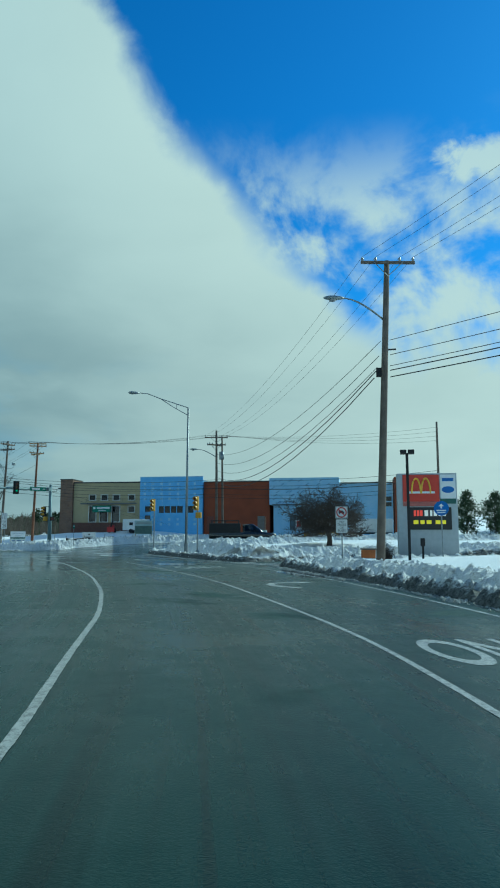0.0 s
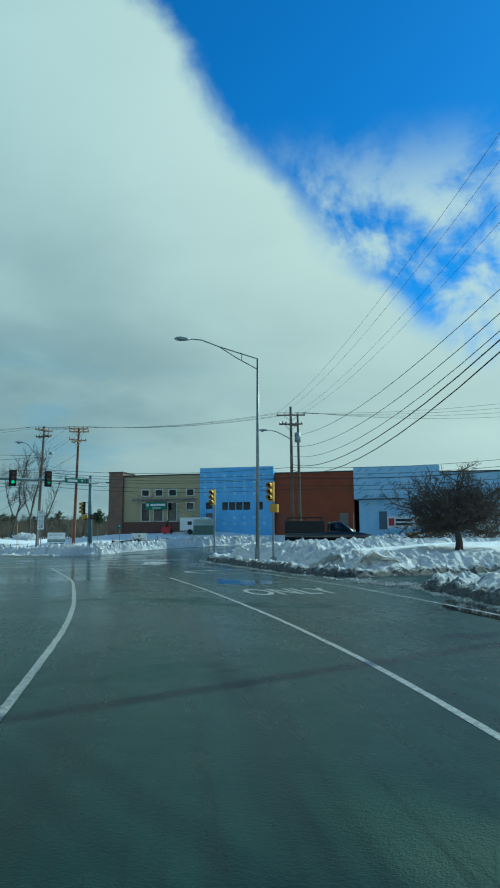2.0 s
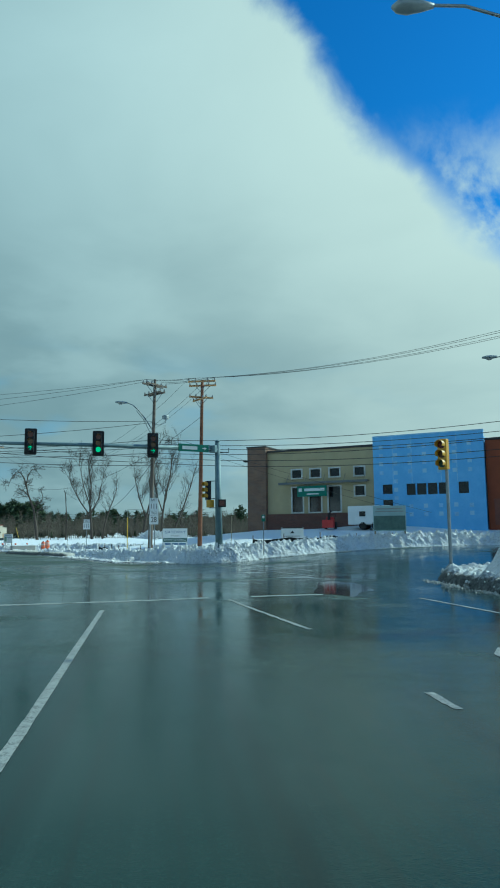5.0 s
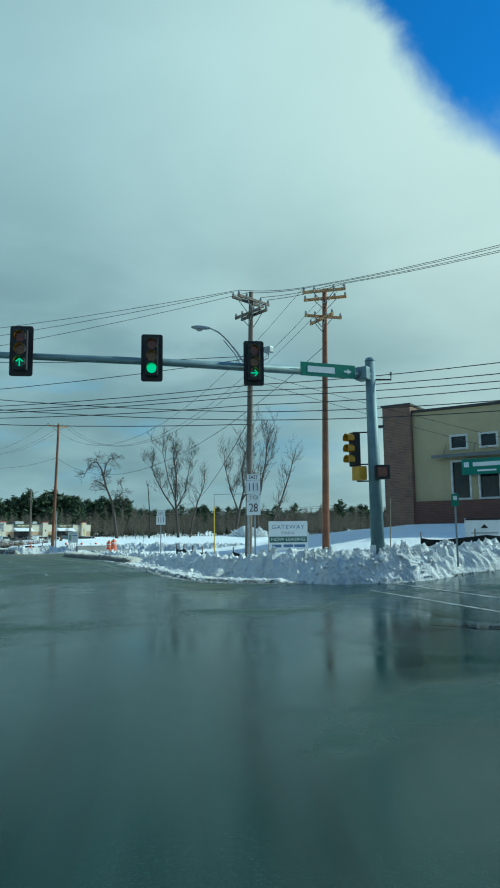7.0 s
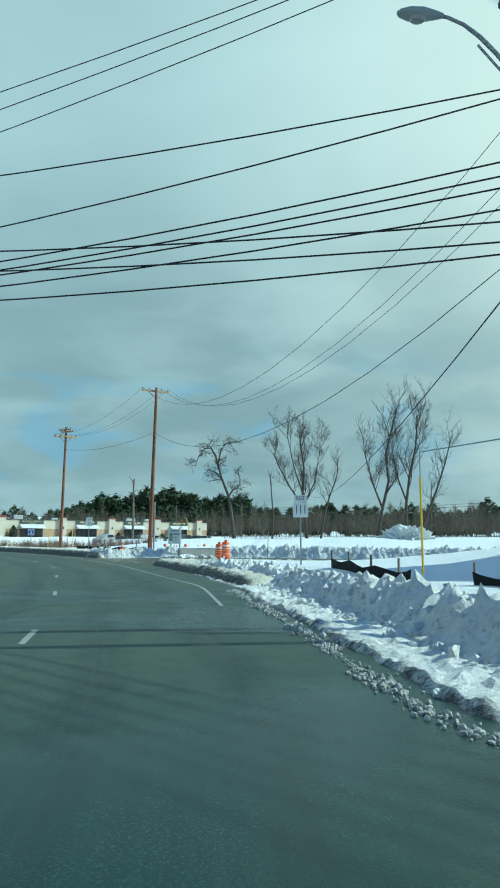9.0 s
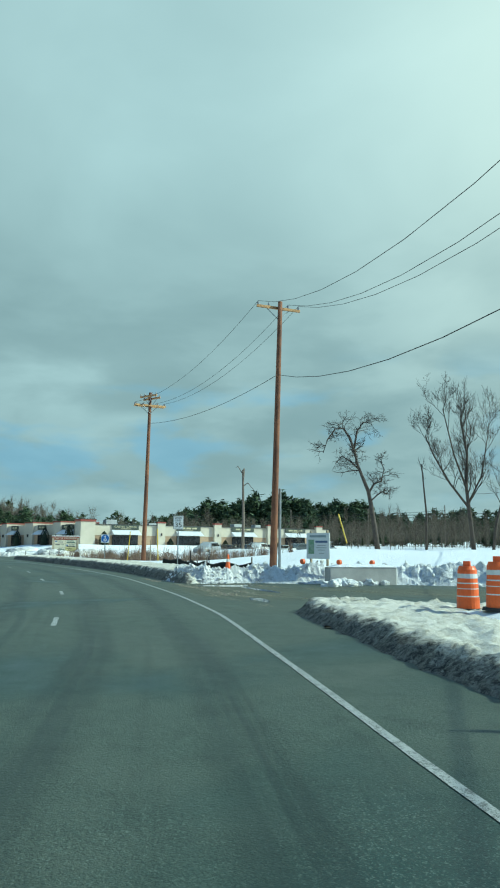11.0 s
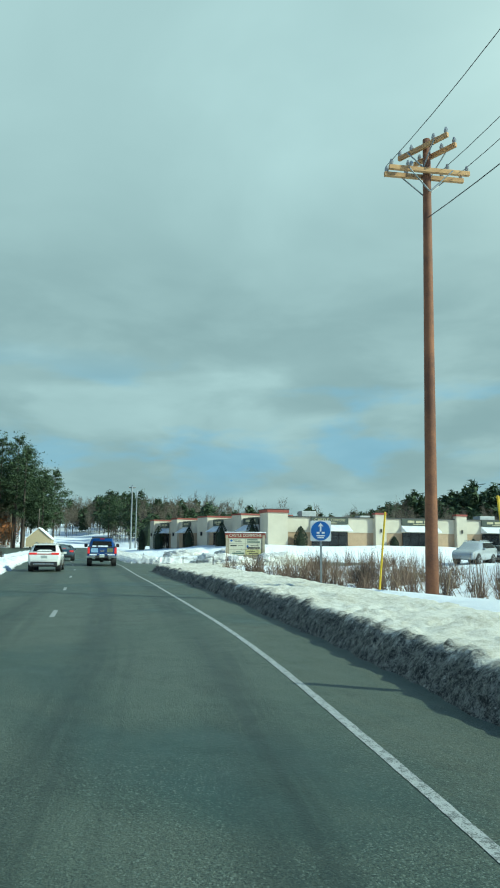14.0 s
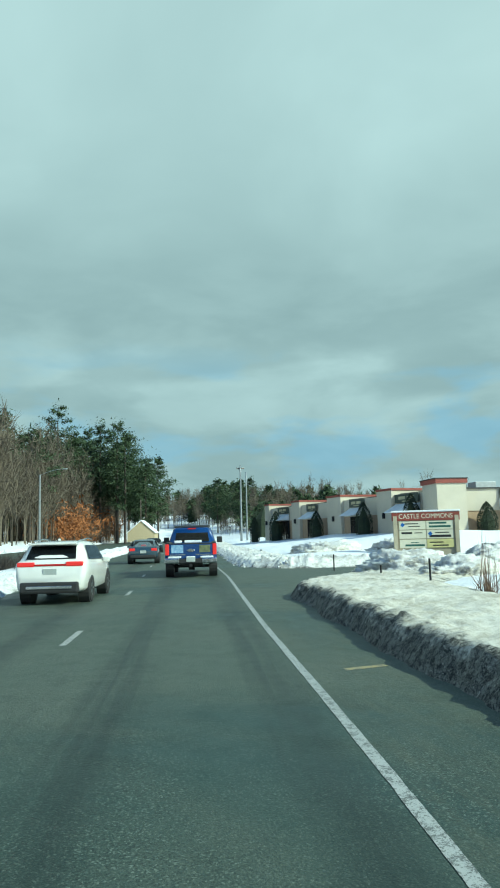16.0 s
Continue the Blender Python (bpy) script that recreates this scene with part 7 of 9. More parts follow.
stake_line([(-43.2, 131.6), (-41.2, 130.2), (-39.3, 128.8), (-37.6, 127.5), (-36.0, 126.4)], 0.5, "torn black silt fence sagging over snow")
stake_line([(-35.2, 127.2), (-34.3, 127.0), (-33.3, 126.6), (-32.7, 126.2)], 0.42, "short torn piece of black silt fence")
stake_line([(-23, 123.8), (-18, 126.2), (-10, 130.6), (0, 133.6), (16, 136)], 0.75, "long black silt fence in front of the shops")
stake_line([(-73.0, 143.9), (-75.5, 144.1), (-77.5, 144.0), (-80, 145.0), (-83.5, 146.0), (-87, 146.2)], 0.5, "black silt fence behind the snow bank")
for x, y, h in ((-79.2, 144.0, 0.9), (-77.6, 144.2, 0.9), (-119.5, 149.3, 0.7), (-116.5, 149.4, 0.65), (-128.5, 150.8, 0.9), (-88.2, 146.2, 1.4), (-62.0, 147.5, 2.2), (-22.6, 120.8, 2.4)):
    lone("marker_stake", boxes(((0, 0, h / 2), (0.045, 0.035, h)), bevel=0.005), WOOD_POST if h > 0.95 else DARK, "thin stake standing in the snow", "stake", "marker stakes", at=pose(x, y, gz(x, y) + 0.1, 3, 2, 30))
tp = thing("dead_snag", pose(-100.3, 162.2, 0.6), "thin broken dead tree with two stubs", "tree")
part("trunk", tubes((((0, 0, 0), (0.1, 0, 3.5), (0.0, 0, 6.6), (-0.25, 0.1, 8.2)), [0.17, 0.14, 0.10, 0.06]), (((0.0, 0, 6.6), (0.5, 0.2, 6.9), (1.3, 0.3, 6.2)), [0.06, 0.04, 0.02]), (((-0.2, 0, 7.9), (-0.9, 0, 8.6), (-1.4, 0.1, 8.5)), [0.05, 0.03, 0.015]), (((0.0, 0, 6.9), (0.15, 0, 8.3)), [0.09, 0.08])), WOOD_OLD, tp)
blk = thing("concrete_block", pose(-67.5, 145.5, -0.18, 0, 0, 66), "grey concrete block half buried in ploughed snow", "concrete block")
part("block", boxes(((0, 0, 0.46), (3.0, 0.7, 0.9)), bevel=0.05), material("pale_concrete", (0.46, 0.45, 0.42), (0.36, 0.35, 0.33), 0.85, scale=1.5, fine=20), blk)
cap = bmesh.new()
bmesh.ops.create_grid(cap, x_segments=24, y_segments=8, size=1)
for v in cap.verts:
    u = max(abs(v.co.x), abs(v.co.y))
    v.co = Vector((v.co.x * 1.52, v.co.y * 0.37, 0.92 + (1 - u**4) * (0.12 + 0.1 * noise.noise(Vector((v.co.x * 4, v.co.y * 3, 1))))))
part("snow_cap", cap, SNOW, blk, "thin cap of snow", smooth=True)


# ---- vehicles ----
def car_paint(name, colour, rough=0.22):
    m = material(name, colour, tuple(c * 0.9 for c in colour), rough, 0.0, scale=1.5, fine=60, bump=0)
    b = [n for n in m.node_tree.nodes if n.type == "BSDF_PRINCIPLED"][0]
    b.inputs["Coat Weight"].default_value = 0.6
    b.inputs["Coat Roughness"].default_value = 0.08
    return m


TAIL_RED = material("tail_light_red", (0.42, 0.012, 0.012), rough=0.15, bump=0)
TAIL_LIT = glowing("lit_tail_light", (0.55, 0.02, 0.02), 0.35)
CHROME = material("brushed_chrome", (0.55, 0.56, 0.57), rough=0.22, metal=1.0, bump=0)
RIM = material("alloy_rim", (0.40, 0.41, 0.42), rough=0.3, metal=0.9, bump=0)
PLASTIC = material("black_plastic", (0.025, 0.025, 0.026), rough=0.55, bump=0.03)
GLASS_CAR = material("tinted_car_glass", (0.010, 0.013, 0.015), rough=0.05, bump=0)
PLATE = material("number_plate", (0.42, 0.46, 0.44), rough=0.4, bump=0)
HEADLIGHT = material("headlight_glass", (0.55, 0.57, 0.58), rough=0.1, bump=0)


def wheel(parent, x, y, r, w):
    t = bmesh.new()
    ring = lambda rr, u: [Vector((u, rr * math.cos(a), rr * math.sin(a))) for a in (k * math.tau / 24 for k in range(24))]  # noqa: E731
    loft(t, [ring(r * 0.62, -w / 2), ring(r * 0.93, -w / 2), ring(r, -w * 0.36), ring(r, w * 0.36), ring(r * 0.93, w / 2), ring(r * 0.62, w / 2)])
    o = part("tyre", t, RUBBER, parent, smooth=False)
    o.location = (x, y, r)
    rim = bmesh.new()
    s = 1 if x > 0 else -1
    loft(rim, [ring(r * 0.64, s * w * 0.40), ring(r * 0.60, s * w * 0.5), ring(r * 0.5, s * w * 0.34), ring(r * 0.12, s * w * 0.36)])
    for k in range(5):
        a = k * math.tau / 5
        box(rim, (s * w * 0.42, 0.36 * r * math.cos(a), 0.36 * r * math.sin(a)), (0.04, r * 0.5, r * 0.13), turn=Matrix.Rotation(a, 4, "X"))
    part("rim", rim, RIM, o)
    return o


def shell(stations, n=6):
    """Rounded body skin from stations (y, bottom, belt, roof, half width at sill, belt and roof)."""
    rings = []
    for y, zb, zm, zt, ws, wm, wt in stations:
        right = [(ws * 0.86, zb), (ws, zb + 0.10), ((ws + wm) / 2 + 0.015, (zb + zm) / 2), (wm, zm - 0.02)]
        if zt > zm + 0.05:
            right += [((wm * 0.55 + wt * 0.45), zm + (zt - zm) * 0.5), (wt + 0.01, zt - 0.07), (wt * 0.86, zt - 0.012), (wt * 0.45, zt)]
        else:
            right += [(wm * 0.97, zm + 0.005), (wm * 0.9, zm + 0.012), (wm * 0.75, zm + 0.018), (wm * 0.4, zm + 0.02)]
        rings.append([Vector((x, y, z)) for x, z in right] + [Vector((-x, y, z)) for x, z in right[::-1]])
    b = loft(bmesh.new(), rings)
    bmesh.ops.recalc_face_normals(b, faces=b.faces)
    return b


def arch_cuts(parent, spots, r, w):
    """Dark wheel housings."""
    for x, y in spots:
        s = 1 if x > 0 else -1
        part("wheel_arch", tubes((((x - s * 0.16, y, r), (x + s * (w / 2 + 0.008), y, r)), r * 1.13), sides=22), PLASTIC, parent)


def quad(pts, thick=0.012):
    b = bmesh.new()
    b.faces.new([b.verts.new(p) for p in pts])
    bmesh.ops.solidify(b, geom=b.faces[:], thickness=thick)
    return b


def small_car(m, paint, label, suv=False, group="", lit=False, detail=True, name="car"):
    """A sedan or, taller, a sport utility car. Front towards +y, tyres on z = 0."""
    ob = thing(name, m, label, "car", group)
    if suv:
        L, st = 4.6, [(-2.30, 0.42, 0.75, 0.75, 0.78, 0.80, 0.5), (-2.24, 0.36, 1.05, 1.07, 0.84, 0.90, 0.6), (-2.12, 0.33, 1.12, 1.25, 0.88, 0.93, 0.66), (-1.70, 0.30, 1.10, 1.60, 0.90, 0.94, 0.69), (-1.35, 0.28, 1.08, 1.655, 0.90, 0.94, 0.70), (-0.4, 0.26, 1.04, 1.68, 0.90, 0.94, 0.71), (0.35, 0.26, 1.02, 1.62, 0.90, 0.94, 0.69), (0.75, 0.26, 1.02, 1.42, 0.90, 0.93, 0.66), (1.22, 0.27, 1.03, 1.06, 0.90, 0.92, 0.62), (1.8, 0.30, 0.96, 0.96, 0.88, 0.88, 0.6), (2.22, 0.36, 0.80, 0.80, 0.80, 0.80, 0.5), (2.32, 0.42, 0.62, 0.62, 0.72, 0.72, 0.4)]
        wr, ys = 0.37, (-1.35, 1.42)
    else:
        L, st = 4.6, [(-2.30, 0.45, 0.72, 0.72, 0.74, 0.76, 0.5), (-2.22, 0.36, 0.98, 0.98, 0.82, 0.84, 0.55), (-1.70, 0.30, 1.02, 1.03, 0.86, 0.88, 0.58), (-1.55, 0.28, 1.02, 1.08, 0.87, 0.89, 0.62), (-0.95, 0.25, 0.98, 1.36, 0.88, 0.90, 0.62), (-0.4, 0.24, 0.95, 1.44, 0.88, 0.90, 0.63), (0.2, 0.24, 0.93, 1.42, 0.88, 0.90, 0.62), (0.62, 0.24, 0.93, 1.22, 0.88, 0.89, 0.6), (1.12, 0.25, 0.93, 0.95, 0.87, 0.88, 0.58), (1.8, 0.28, 0.84, 0.84, 0.84, 0.84, 0.55), (2.2, 0.34, 0.70, 0.70, 0.76, 0.76, 0.5), (2.3, 0.42, 0.58, 0.58, 0.70, 0.70, 0.4)]
        wr, ys = 0.325, (-1.38, 1.40)
    part("body", shell(st), paint, ob, smooth=True)
    spots = [(sx * 0.80, y) for sx in (-1, 1) for y in ys]
    arch_cuts(ob, spots, wr, 0.24)
    for x, y in spots:
        wheel(ob, x + (0.03 if x > 0 else -0.03), y, wr, 0.24)
    if suv:
        part("rear_window", quad([(-0.66, -2.165, 1.20), (0.66, -2.165, 1.20), (0.60, -1.80, 1.545), (-0.60, -1.80, 1.545)]), GLASS_CAR, ob)
        part("spoiler", boxes(((0, -1.86, 1.60), (1.3, 0.3, 0.05)), bevel=0.02), paint, ob)
        for sx in (-1, 1):
            part("side_window", quad([(sx * 0.925, -1.75, 1.17), (sx * 0.935, 0.55, 1.12), (sx * 0.765, 0.25, 1.52), (sx * 0.76, -1.45, 1.55)]), GLASS_CAR, ob)
            part("roof_rail", tubes((((sx * 0.62, -1.5, 1.68), (sx * 0.64, -0.4, 1.73), (sx * 0.62, 0.3, 1.69)), 0.02), sides=6), CHROME, ob)
            part("tail_light", boxes(((sx * 0.64, -2.20, 1.07), (0.46, 0.14, 0.12)), bevel=0.03), TAIL_LIT if lit else TAIL_RED, ob)
        part("light_bar", boxes(((0, -2.235, 1.05), (0.9, 0.06, 0.05)), bevel=0.01), TAIL_RED, ob)
        part("bumper", boxes(((0, -2.25, 0.46), (1.55, 0.2, 0.30)), bevel=0.06), PLASTIC, ob)
        part("bumper_trim", boxes(((0, -2.36, 0.47), (1.2, 0.03, 0.08)), bevel=0.01), CHROME, ob)
        part("number_plate", boxes(((0, -2.285, 0.86), (0.36, 0.02, 0.18))), PLATE, ob)
        part("aerial", boxes(((0, -1.2, 1.71), (0.06, 0.16, 0.06)), bevel=0.02), paint, ob)
    else:
        part("rear_window", quad([(-0.60, -1.56, 1.06), (0.60, -1.56, 1.06), (0.54, -1.0, 1.34), (-0.54, -1.0, 1.34)]), GLASS_CAR, ob)
        for sx in (-1, 1):
            part("side_window", quad([(sx * 0.885, -1.25, 1.07), (sx * 0.895, 0.65, 1.02), (sx * 0.70, 0.25, 1.34), (sx * 0.69, -0.85, 1.36)]), GLASS_CAR, ob)
            part("tail_light", boxes(((sx * 0.64, -2.22, 0.84), (0.34, 0.14, 0.17)), bevel=0.03), TAIL_LIT if lit else TAIL_RED, ob)
        part("bumper", boxes(((0, -2.24, 0.45), (1.5, 0.16, 0.2)), bevel=0.05), PLASTIC, ob)
        part("number_plate", boxes(((0, -2.315, 0.72), (0.36, 0.02, 0.17))), PLATE, ob)
        if lit:
            part("brake_light", boxes(((0, -1.50, 1.10), (0.3, 0.03, 0.03))), TAIL_LIT, ob)
    yw = (0.42, 1.18, 1.02, 1.5) if suv else (0.30, 1.08, 0.95, 1.38)
    part("windscreen", quad([(-0.64, yw[0], yw[3]), (0.64, yw[0], yw[3]), (0.74, yw[1] - 0.03, yw[2] + 0.06), (-0.74, yw[1] - 0.03, yw[2] + 0.06)]), GLASS_CAR, ob)
    for sx in (-1, 1):
        part("mirror", boxes(((sx * 1.02, 0.62, 1.08 if suv else 1.0), (0.2, 0.12, 0.15)), bevel=0.04), paint, ob)
        part("headlight", boxes(((sx * 0.64, 2.16, 0.72), (0.34, 0.2, 0.14)), bevel=0.04), HEADLIGHT, ob)
    return ob


NAVY = car_paint("navy_blue_paint", (0.012, 0.045, 0.16))


def pickup(m, label):
    ob = thing("pickup_truck", m, label, "pickup truck")
    hw = 1.0
    body = [(-2.86, 0.62, 1.22, 1.22, 0.96, 0.98, 0.9), (-2.78, 0.55, 1.30, 1.30, 0.99, 1.0, 0.9), (-1.0, 0.5, 1.30, 1.30, 1.0, 1.01, 0.9), (1.0, 0.48, 1.26, 1.26, 1.0, 1.01, 0.9), (1.9, 0.5, 1.24, 1.24, 1.0, 1.0, 0.9), (2.55, 0.52, 1.16, 1.16, 0.98, 0.98, 0.85), (2.9, 0.56, 1.02, 1.02, 0.92, 0.92, 0.8)]
    part("body", shell(body), NAVY, ob, smooth=True)
    cab = [(-0.72, 1.2, 1.24, 1.90, 0.96, 0.97, 0.74), (-0.62, 1.2, 1.24, 1.95, 0.97, 0.98, 0.76), (0.3, 1.2, 1.24, 1.99, 0.97, 0.98, 0.78), (0.85, 1.2, 1.24, 1.93, 0.97, 0.98, 0.76), (1.25, 1.2, 1.24, 1.62, 0.96, 0.97, 0.74), (1.6, 1.2, 1.24, 1.28, 0.95, 0.95, 0.72)]
    part("cab", shell(cab), NAVY, ob, smooth=True)
    part("bed_floor", boxes(((0, -1.75, 1.312), (1.6, 1.95, 0.012))), PLASTIC, ob)
    for sx in (-0.9, 0.9):
        part("bed_rail", boxes(((sx, -1.8, 1.33), (0.16, 2.1, 0.06)), bevel=0.02), PLASTIC, ob)
    part("rear_window", quad([(-0.72, -0.745, 1.36), (0.72, -0.745, 1.36), (0.64, -0.715, 1.80), (-0.64, -0.715, 1.80)]), GLASS_CAR, ob)
    for sx in (-1, 1):
        part("side_window", quad([(sx * 0.985, -0.5, 1.34), (sx * 0.985, 1.2, 1.32), (sx * 0.80, 0.8, 1.84), (sx * 0.80, -0.45, 1.86)]), GLASS_CAR, ob)
        part("tail_light", boxes(((sx * 0.92, -2.83, 1.08), (0.15, 0.14, 0.42)), bevel=0.03), TAIL_LIT, ob, "red tail light")
        part("mirror", boxes(((sx * 1.17, 1.05, 1.42), (0.24, 0.13, 0.26)), bevel=0.04), PLASTIC, ob)
        part("bumper_corner", boxes(((sx * 0.72, -2.98, 0.66), (0.58, 0.22, 0.22)), bevel=0.05), CHROME, ob, "chrome bumper end")
        part("bumper_snow", boxes(((sx * 0.62, -2.98, 0.79), (0.5, 0.2, 0.07)), bevel=0.03), SNOW, ob, "snow on the bumper")
        part("headlight", boxes(((sx * 0.74, 2.84, 0.92), (0.36, 0.12, 0.2)), bevel=0.03), HEADLIGHT, ob)
        part("roof_rail", tubes((((sx * 0.7, -0.6, 1.98), (sx * 0.72, 0.7, 2.0)), 0.022), sides=6), PLASTIC, ob)
    gate = part("tailgate", boxes(((0, -2.86, 1.0), (1.66, 0.06, 0.56)), bevel=0.02), NAVY, ob)
    part("tailgate_lip", boxes(((0, -2.84, 1.30), (1.7, 0.1, 0.05)), bevel=0.015), PLASTIC, gate)
    part("badge", loft(bmesh.new(), [[Vector((0.16 * math.cos(a), -2.905, 1.05 + 0.06 * math.sin(a))) for a in (k * math.tau / 16 for k in range(16))], [Vector((0.13 * math.cos(a), -2.92, 1.05 + 0.045 * math.sin(a))) for a in (k * math.tau / 16 for k in range(16))]]), CHROME, gate)
    part("sticker", boxes(((-0.52, -2.895, 1.10), (0.46, 0.012, 0.30))), material("sticker_pale_blue", (0.35, 0.48, 0.60), (0.10, 0.24, 0.45), 0.5, scale=9, bump=0), gate, "pale blue sticker")
    part("sticker", boxes(((0.54, -2.895, 1.10), (0.42, 0.012, 0.28))), material("sticker_olive", (0.20, 0.21, 0.10), (0.07, 0.09, 0.05), 0.5, scale=9, bump=0), gate, "olive sticker")
    part("trim_strip", boxes(((-0.5, -2.895, 0.88), (0.6, 0.012, 0.03)), ((0.5, -2.895, 0.88), (0.6, 0.012, 0.03))), CHROME, gate)
    part("bumper", boxes(((0, -2.97, 0.64), (0.9, 0.2, 0.18)), bevel=0.03), PLASTIC, ob)
    part("number_plate", boxes(((0, -3.08, 0.70), (0.34, 0.02, 0.17))), PLATE, ob)
    part("bumper_snow", boxes(((0, -3.0, 0.79), (0.34, 0.16, 0.06)), bevel=0.025), SNOW, ob)
    part("hitch", boxes(((0, -3.05, 0.48), (0.1, 0.3, 0.1)), ((0, -2.7, 0.5), (0.9, 0.3, 0.08))), DARK, ob)
    part("axle", tubes((((-0.7, -1.75, 0.4), (0.7, -1.75, 0.4)), [0.06, 0.06]), (((-0.12, -1.75, 0.4), (0.12, -1.75, 0.4)), 0.16), sides=10), DARK, ob)
    part("exhaust", tubes((((0.5, -2.5, 0.45), (0.5, -2.95, 0.42)), 0.045), sides=8), DARK, ob)
    part("brake_light", boxes(((0, -0.72, 1.90), (0.34, 0.04, 0.05))), TAIL_RED, ob)
    for y, z in ((-0.62, 1.98), (0.5, 2.02)):
        part("rack_bar", tubes((((-0.75, y, z), (0.75, y, z)), 0.03), sides=8), PLASTIC, ob)
    part("cargo", boxes(((0.05, -1.1, 1.37), (0.7, 0.5, 0.10)), ((-0.55, -1.5, 1.37), (0.3, 0.4, 0.10)), bevel=0.04), SNOW, ob, "snow lying in the bed")
    spots = [(sx * 0.86, y) for sx in (-1, 1) for y in (-1.75, 1.85)]
    arch_cuts(ob, spots, 0.40, 0.29)
    for x, y in spots:
        wheel(ob, x + (0.03 if x > 0 else -0.03), y, 0.40, 0.27)
    return ob


pickup(pose(-130.2, 145.05, 0, 0, 0, 82), "dark blue pickup truck with chrome bumper and snowy bed")
WHITE_CAR = car_paint("pearl_white_paint", (0.70, 0.70, 0.66))
GREY_CAR = car_paint("slate_blue_paint", (0.03, 0.055, 0.075))
BLACK_CAR = car_paint("black_paint", (0.012, 0.013, 0.015))
SILVER_CAR = car_paint("silver_paint", (0.32, 0.34, 0.35))
YELLOW_CAR = car_paint("yellow_paint", (0.60, 0.36, 0.02))
small_car(pose(-120.2, 140.45, 0, 0, 0, 81) @ Matrix.Scale(0.93, 4), WHITE_CAR, "pearl white sport utility car with a dark rear window", suv=True, lit=True)
small_car(pose(-144.5, 143.7, 0, 0, 0, 85), GREY_CAR, "slate blue sedan with lit tail lights", lit=True)
small_car(pose(-174, 146.0, 0, 0, 0, 268), BLACK_CAR, "black sedan far ahead on the road")


def off_roader(m, paint, label):
    """A boxy open-country car: flat bonnet, separate wings, upright windscreen, soft black top. Front towards +y."""
    ob = thing("off_road_car", m, label, "car")
    part("body", boxes(((0, -0.55, 0.88), (1.50, 2.45, 0.66)), ((0, -0.5, 0.50), (1.2, 3.6, 0.2)), bevel=0.05), paint, ob)
    b = bmesh.new()
    loft(b, [[(-0.66, 0.62, 0.62), (0.66, 0.62, 0.62), (0.66, 0.62, 1.19), (-0.66, 0.62, 1.19)], [(-0.52, 1.85, 0.62), (0.52, 1.85, 0.62), (0.52, 1.85, 1.10), (-0.52, 1.85, 1.10)]])
    part("bonnet", b, paint, ob)
    part("grille", boxes(*[((u, 1.87, 0.88), (0.07, 0.04, 0.36)) for u in (-0.24, -0.12, 0.0, 0.12, 0.24)], bevel=0.01), PLASTIC, ob)
    for sx in (-1, 1):
        part("front_wing", boxes(((sx * 0.74, 1.35, 0.98), (0.34, 1.1, 0.10)), ((sx * 0.74, 0.78, 0.78), (0.30, 0.10, 0.42)), bevel=0.04), paint, ob)
        part("rear_wing", boxes(((sx * 0.80, -1.22, 0.98), (0.20, 0.95, 0.10)), bevel=0.03), PLASTIC, ob)
        part("headlight", tubes((((sx * 0.40, 1.84, 0.92), (sx * 0.40, 1.90, 0.92)), 0.1), sides=14), HEADLIGHT, ob)
        part("side_window", quad([(sx * 0.752, -1.65, 1.26), (sx * 0.752, -0.55, 1.26), (sx * 0.70, -0.58, 1.70), (sx * 0.70, -1.55, 1.70)]), GLASS_CAR, ob)
        part("door_window", quad([(sx * 0.755, -0.42, 1.26), (sx * 0.755, 0.48, 1.26), (sx * 0.70, 0.28, 1.70), (sx * 0.70, -0.42, 1.70)]), GLASS_CAR, ob)
        part("mirror", boxes(((sx * 0.88, 0.5, 1.3), (0.16, 0.08, 0.2)), bevel=0.03), PLASTIC, ob)
    b = bmesh.new()
    loft(b, [[(-0.74, y, 1.20), (0.74, y, 1.20), (0.69, y + k, 1.80), (-0.69, y + k, 1.80)] for y, k in ((-1.76, 0.14), (-0.5, 0.0))])
    part("soft_top", b, FABRIC, ob)
    part("roof", boxes(((0, -0.65, 1.79), (1.40, 1.95, 0.07)), bevel=0.03), FABRIC, ob)
    part("door_frame", boxes(((-0.72, -0.48, 1.5), (0.06, 0.1, 0.6)), ((0.72, -0.48, 1.5), (0.06, 0.1, 0.6))), paint, ob)
    part("windscreen", quad([(-0.66, 0.62, 1.20), (0.66, 0.62, 1.20), (0.62, 0.32, 1.76), (-0.62, 0.32, 1.76)], 0.03), GLASS_CAR, ob)
    part("bumper", boxes(((0, 2.02, 0.58), (1.5, 0.14, 0.16)), bevel=0.04), PLASTIC, ob)
    part("spare_wheel", tubes((((0, -1.80, 1.05), (0, -2.02, 1.05)), 0.37), sides=20), RUBBER, ob)
    for x, y in [(sx * 0.76, y) for sx in (-1, 1) for y in (-1.22, 1.35)]:
        wheel(ob, x, y, 0.39, 0.26)
    return ob


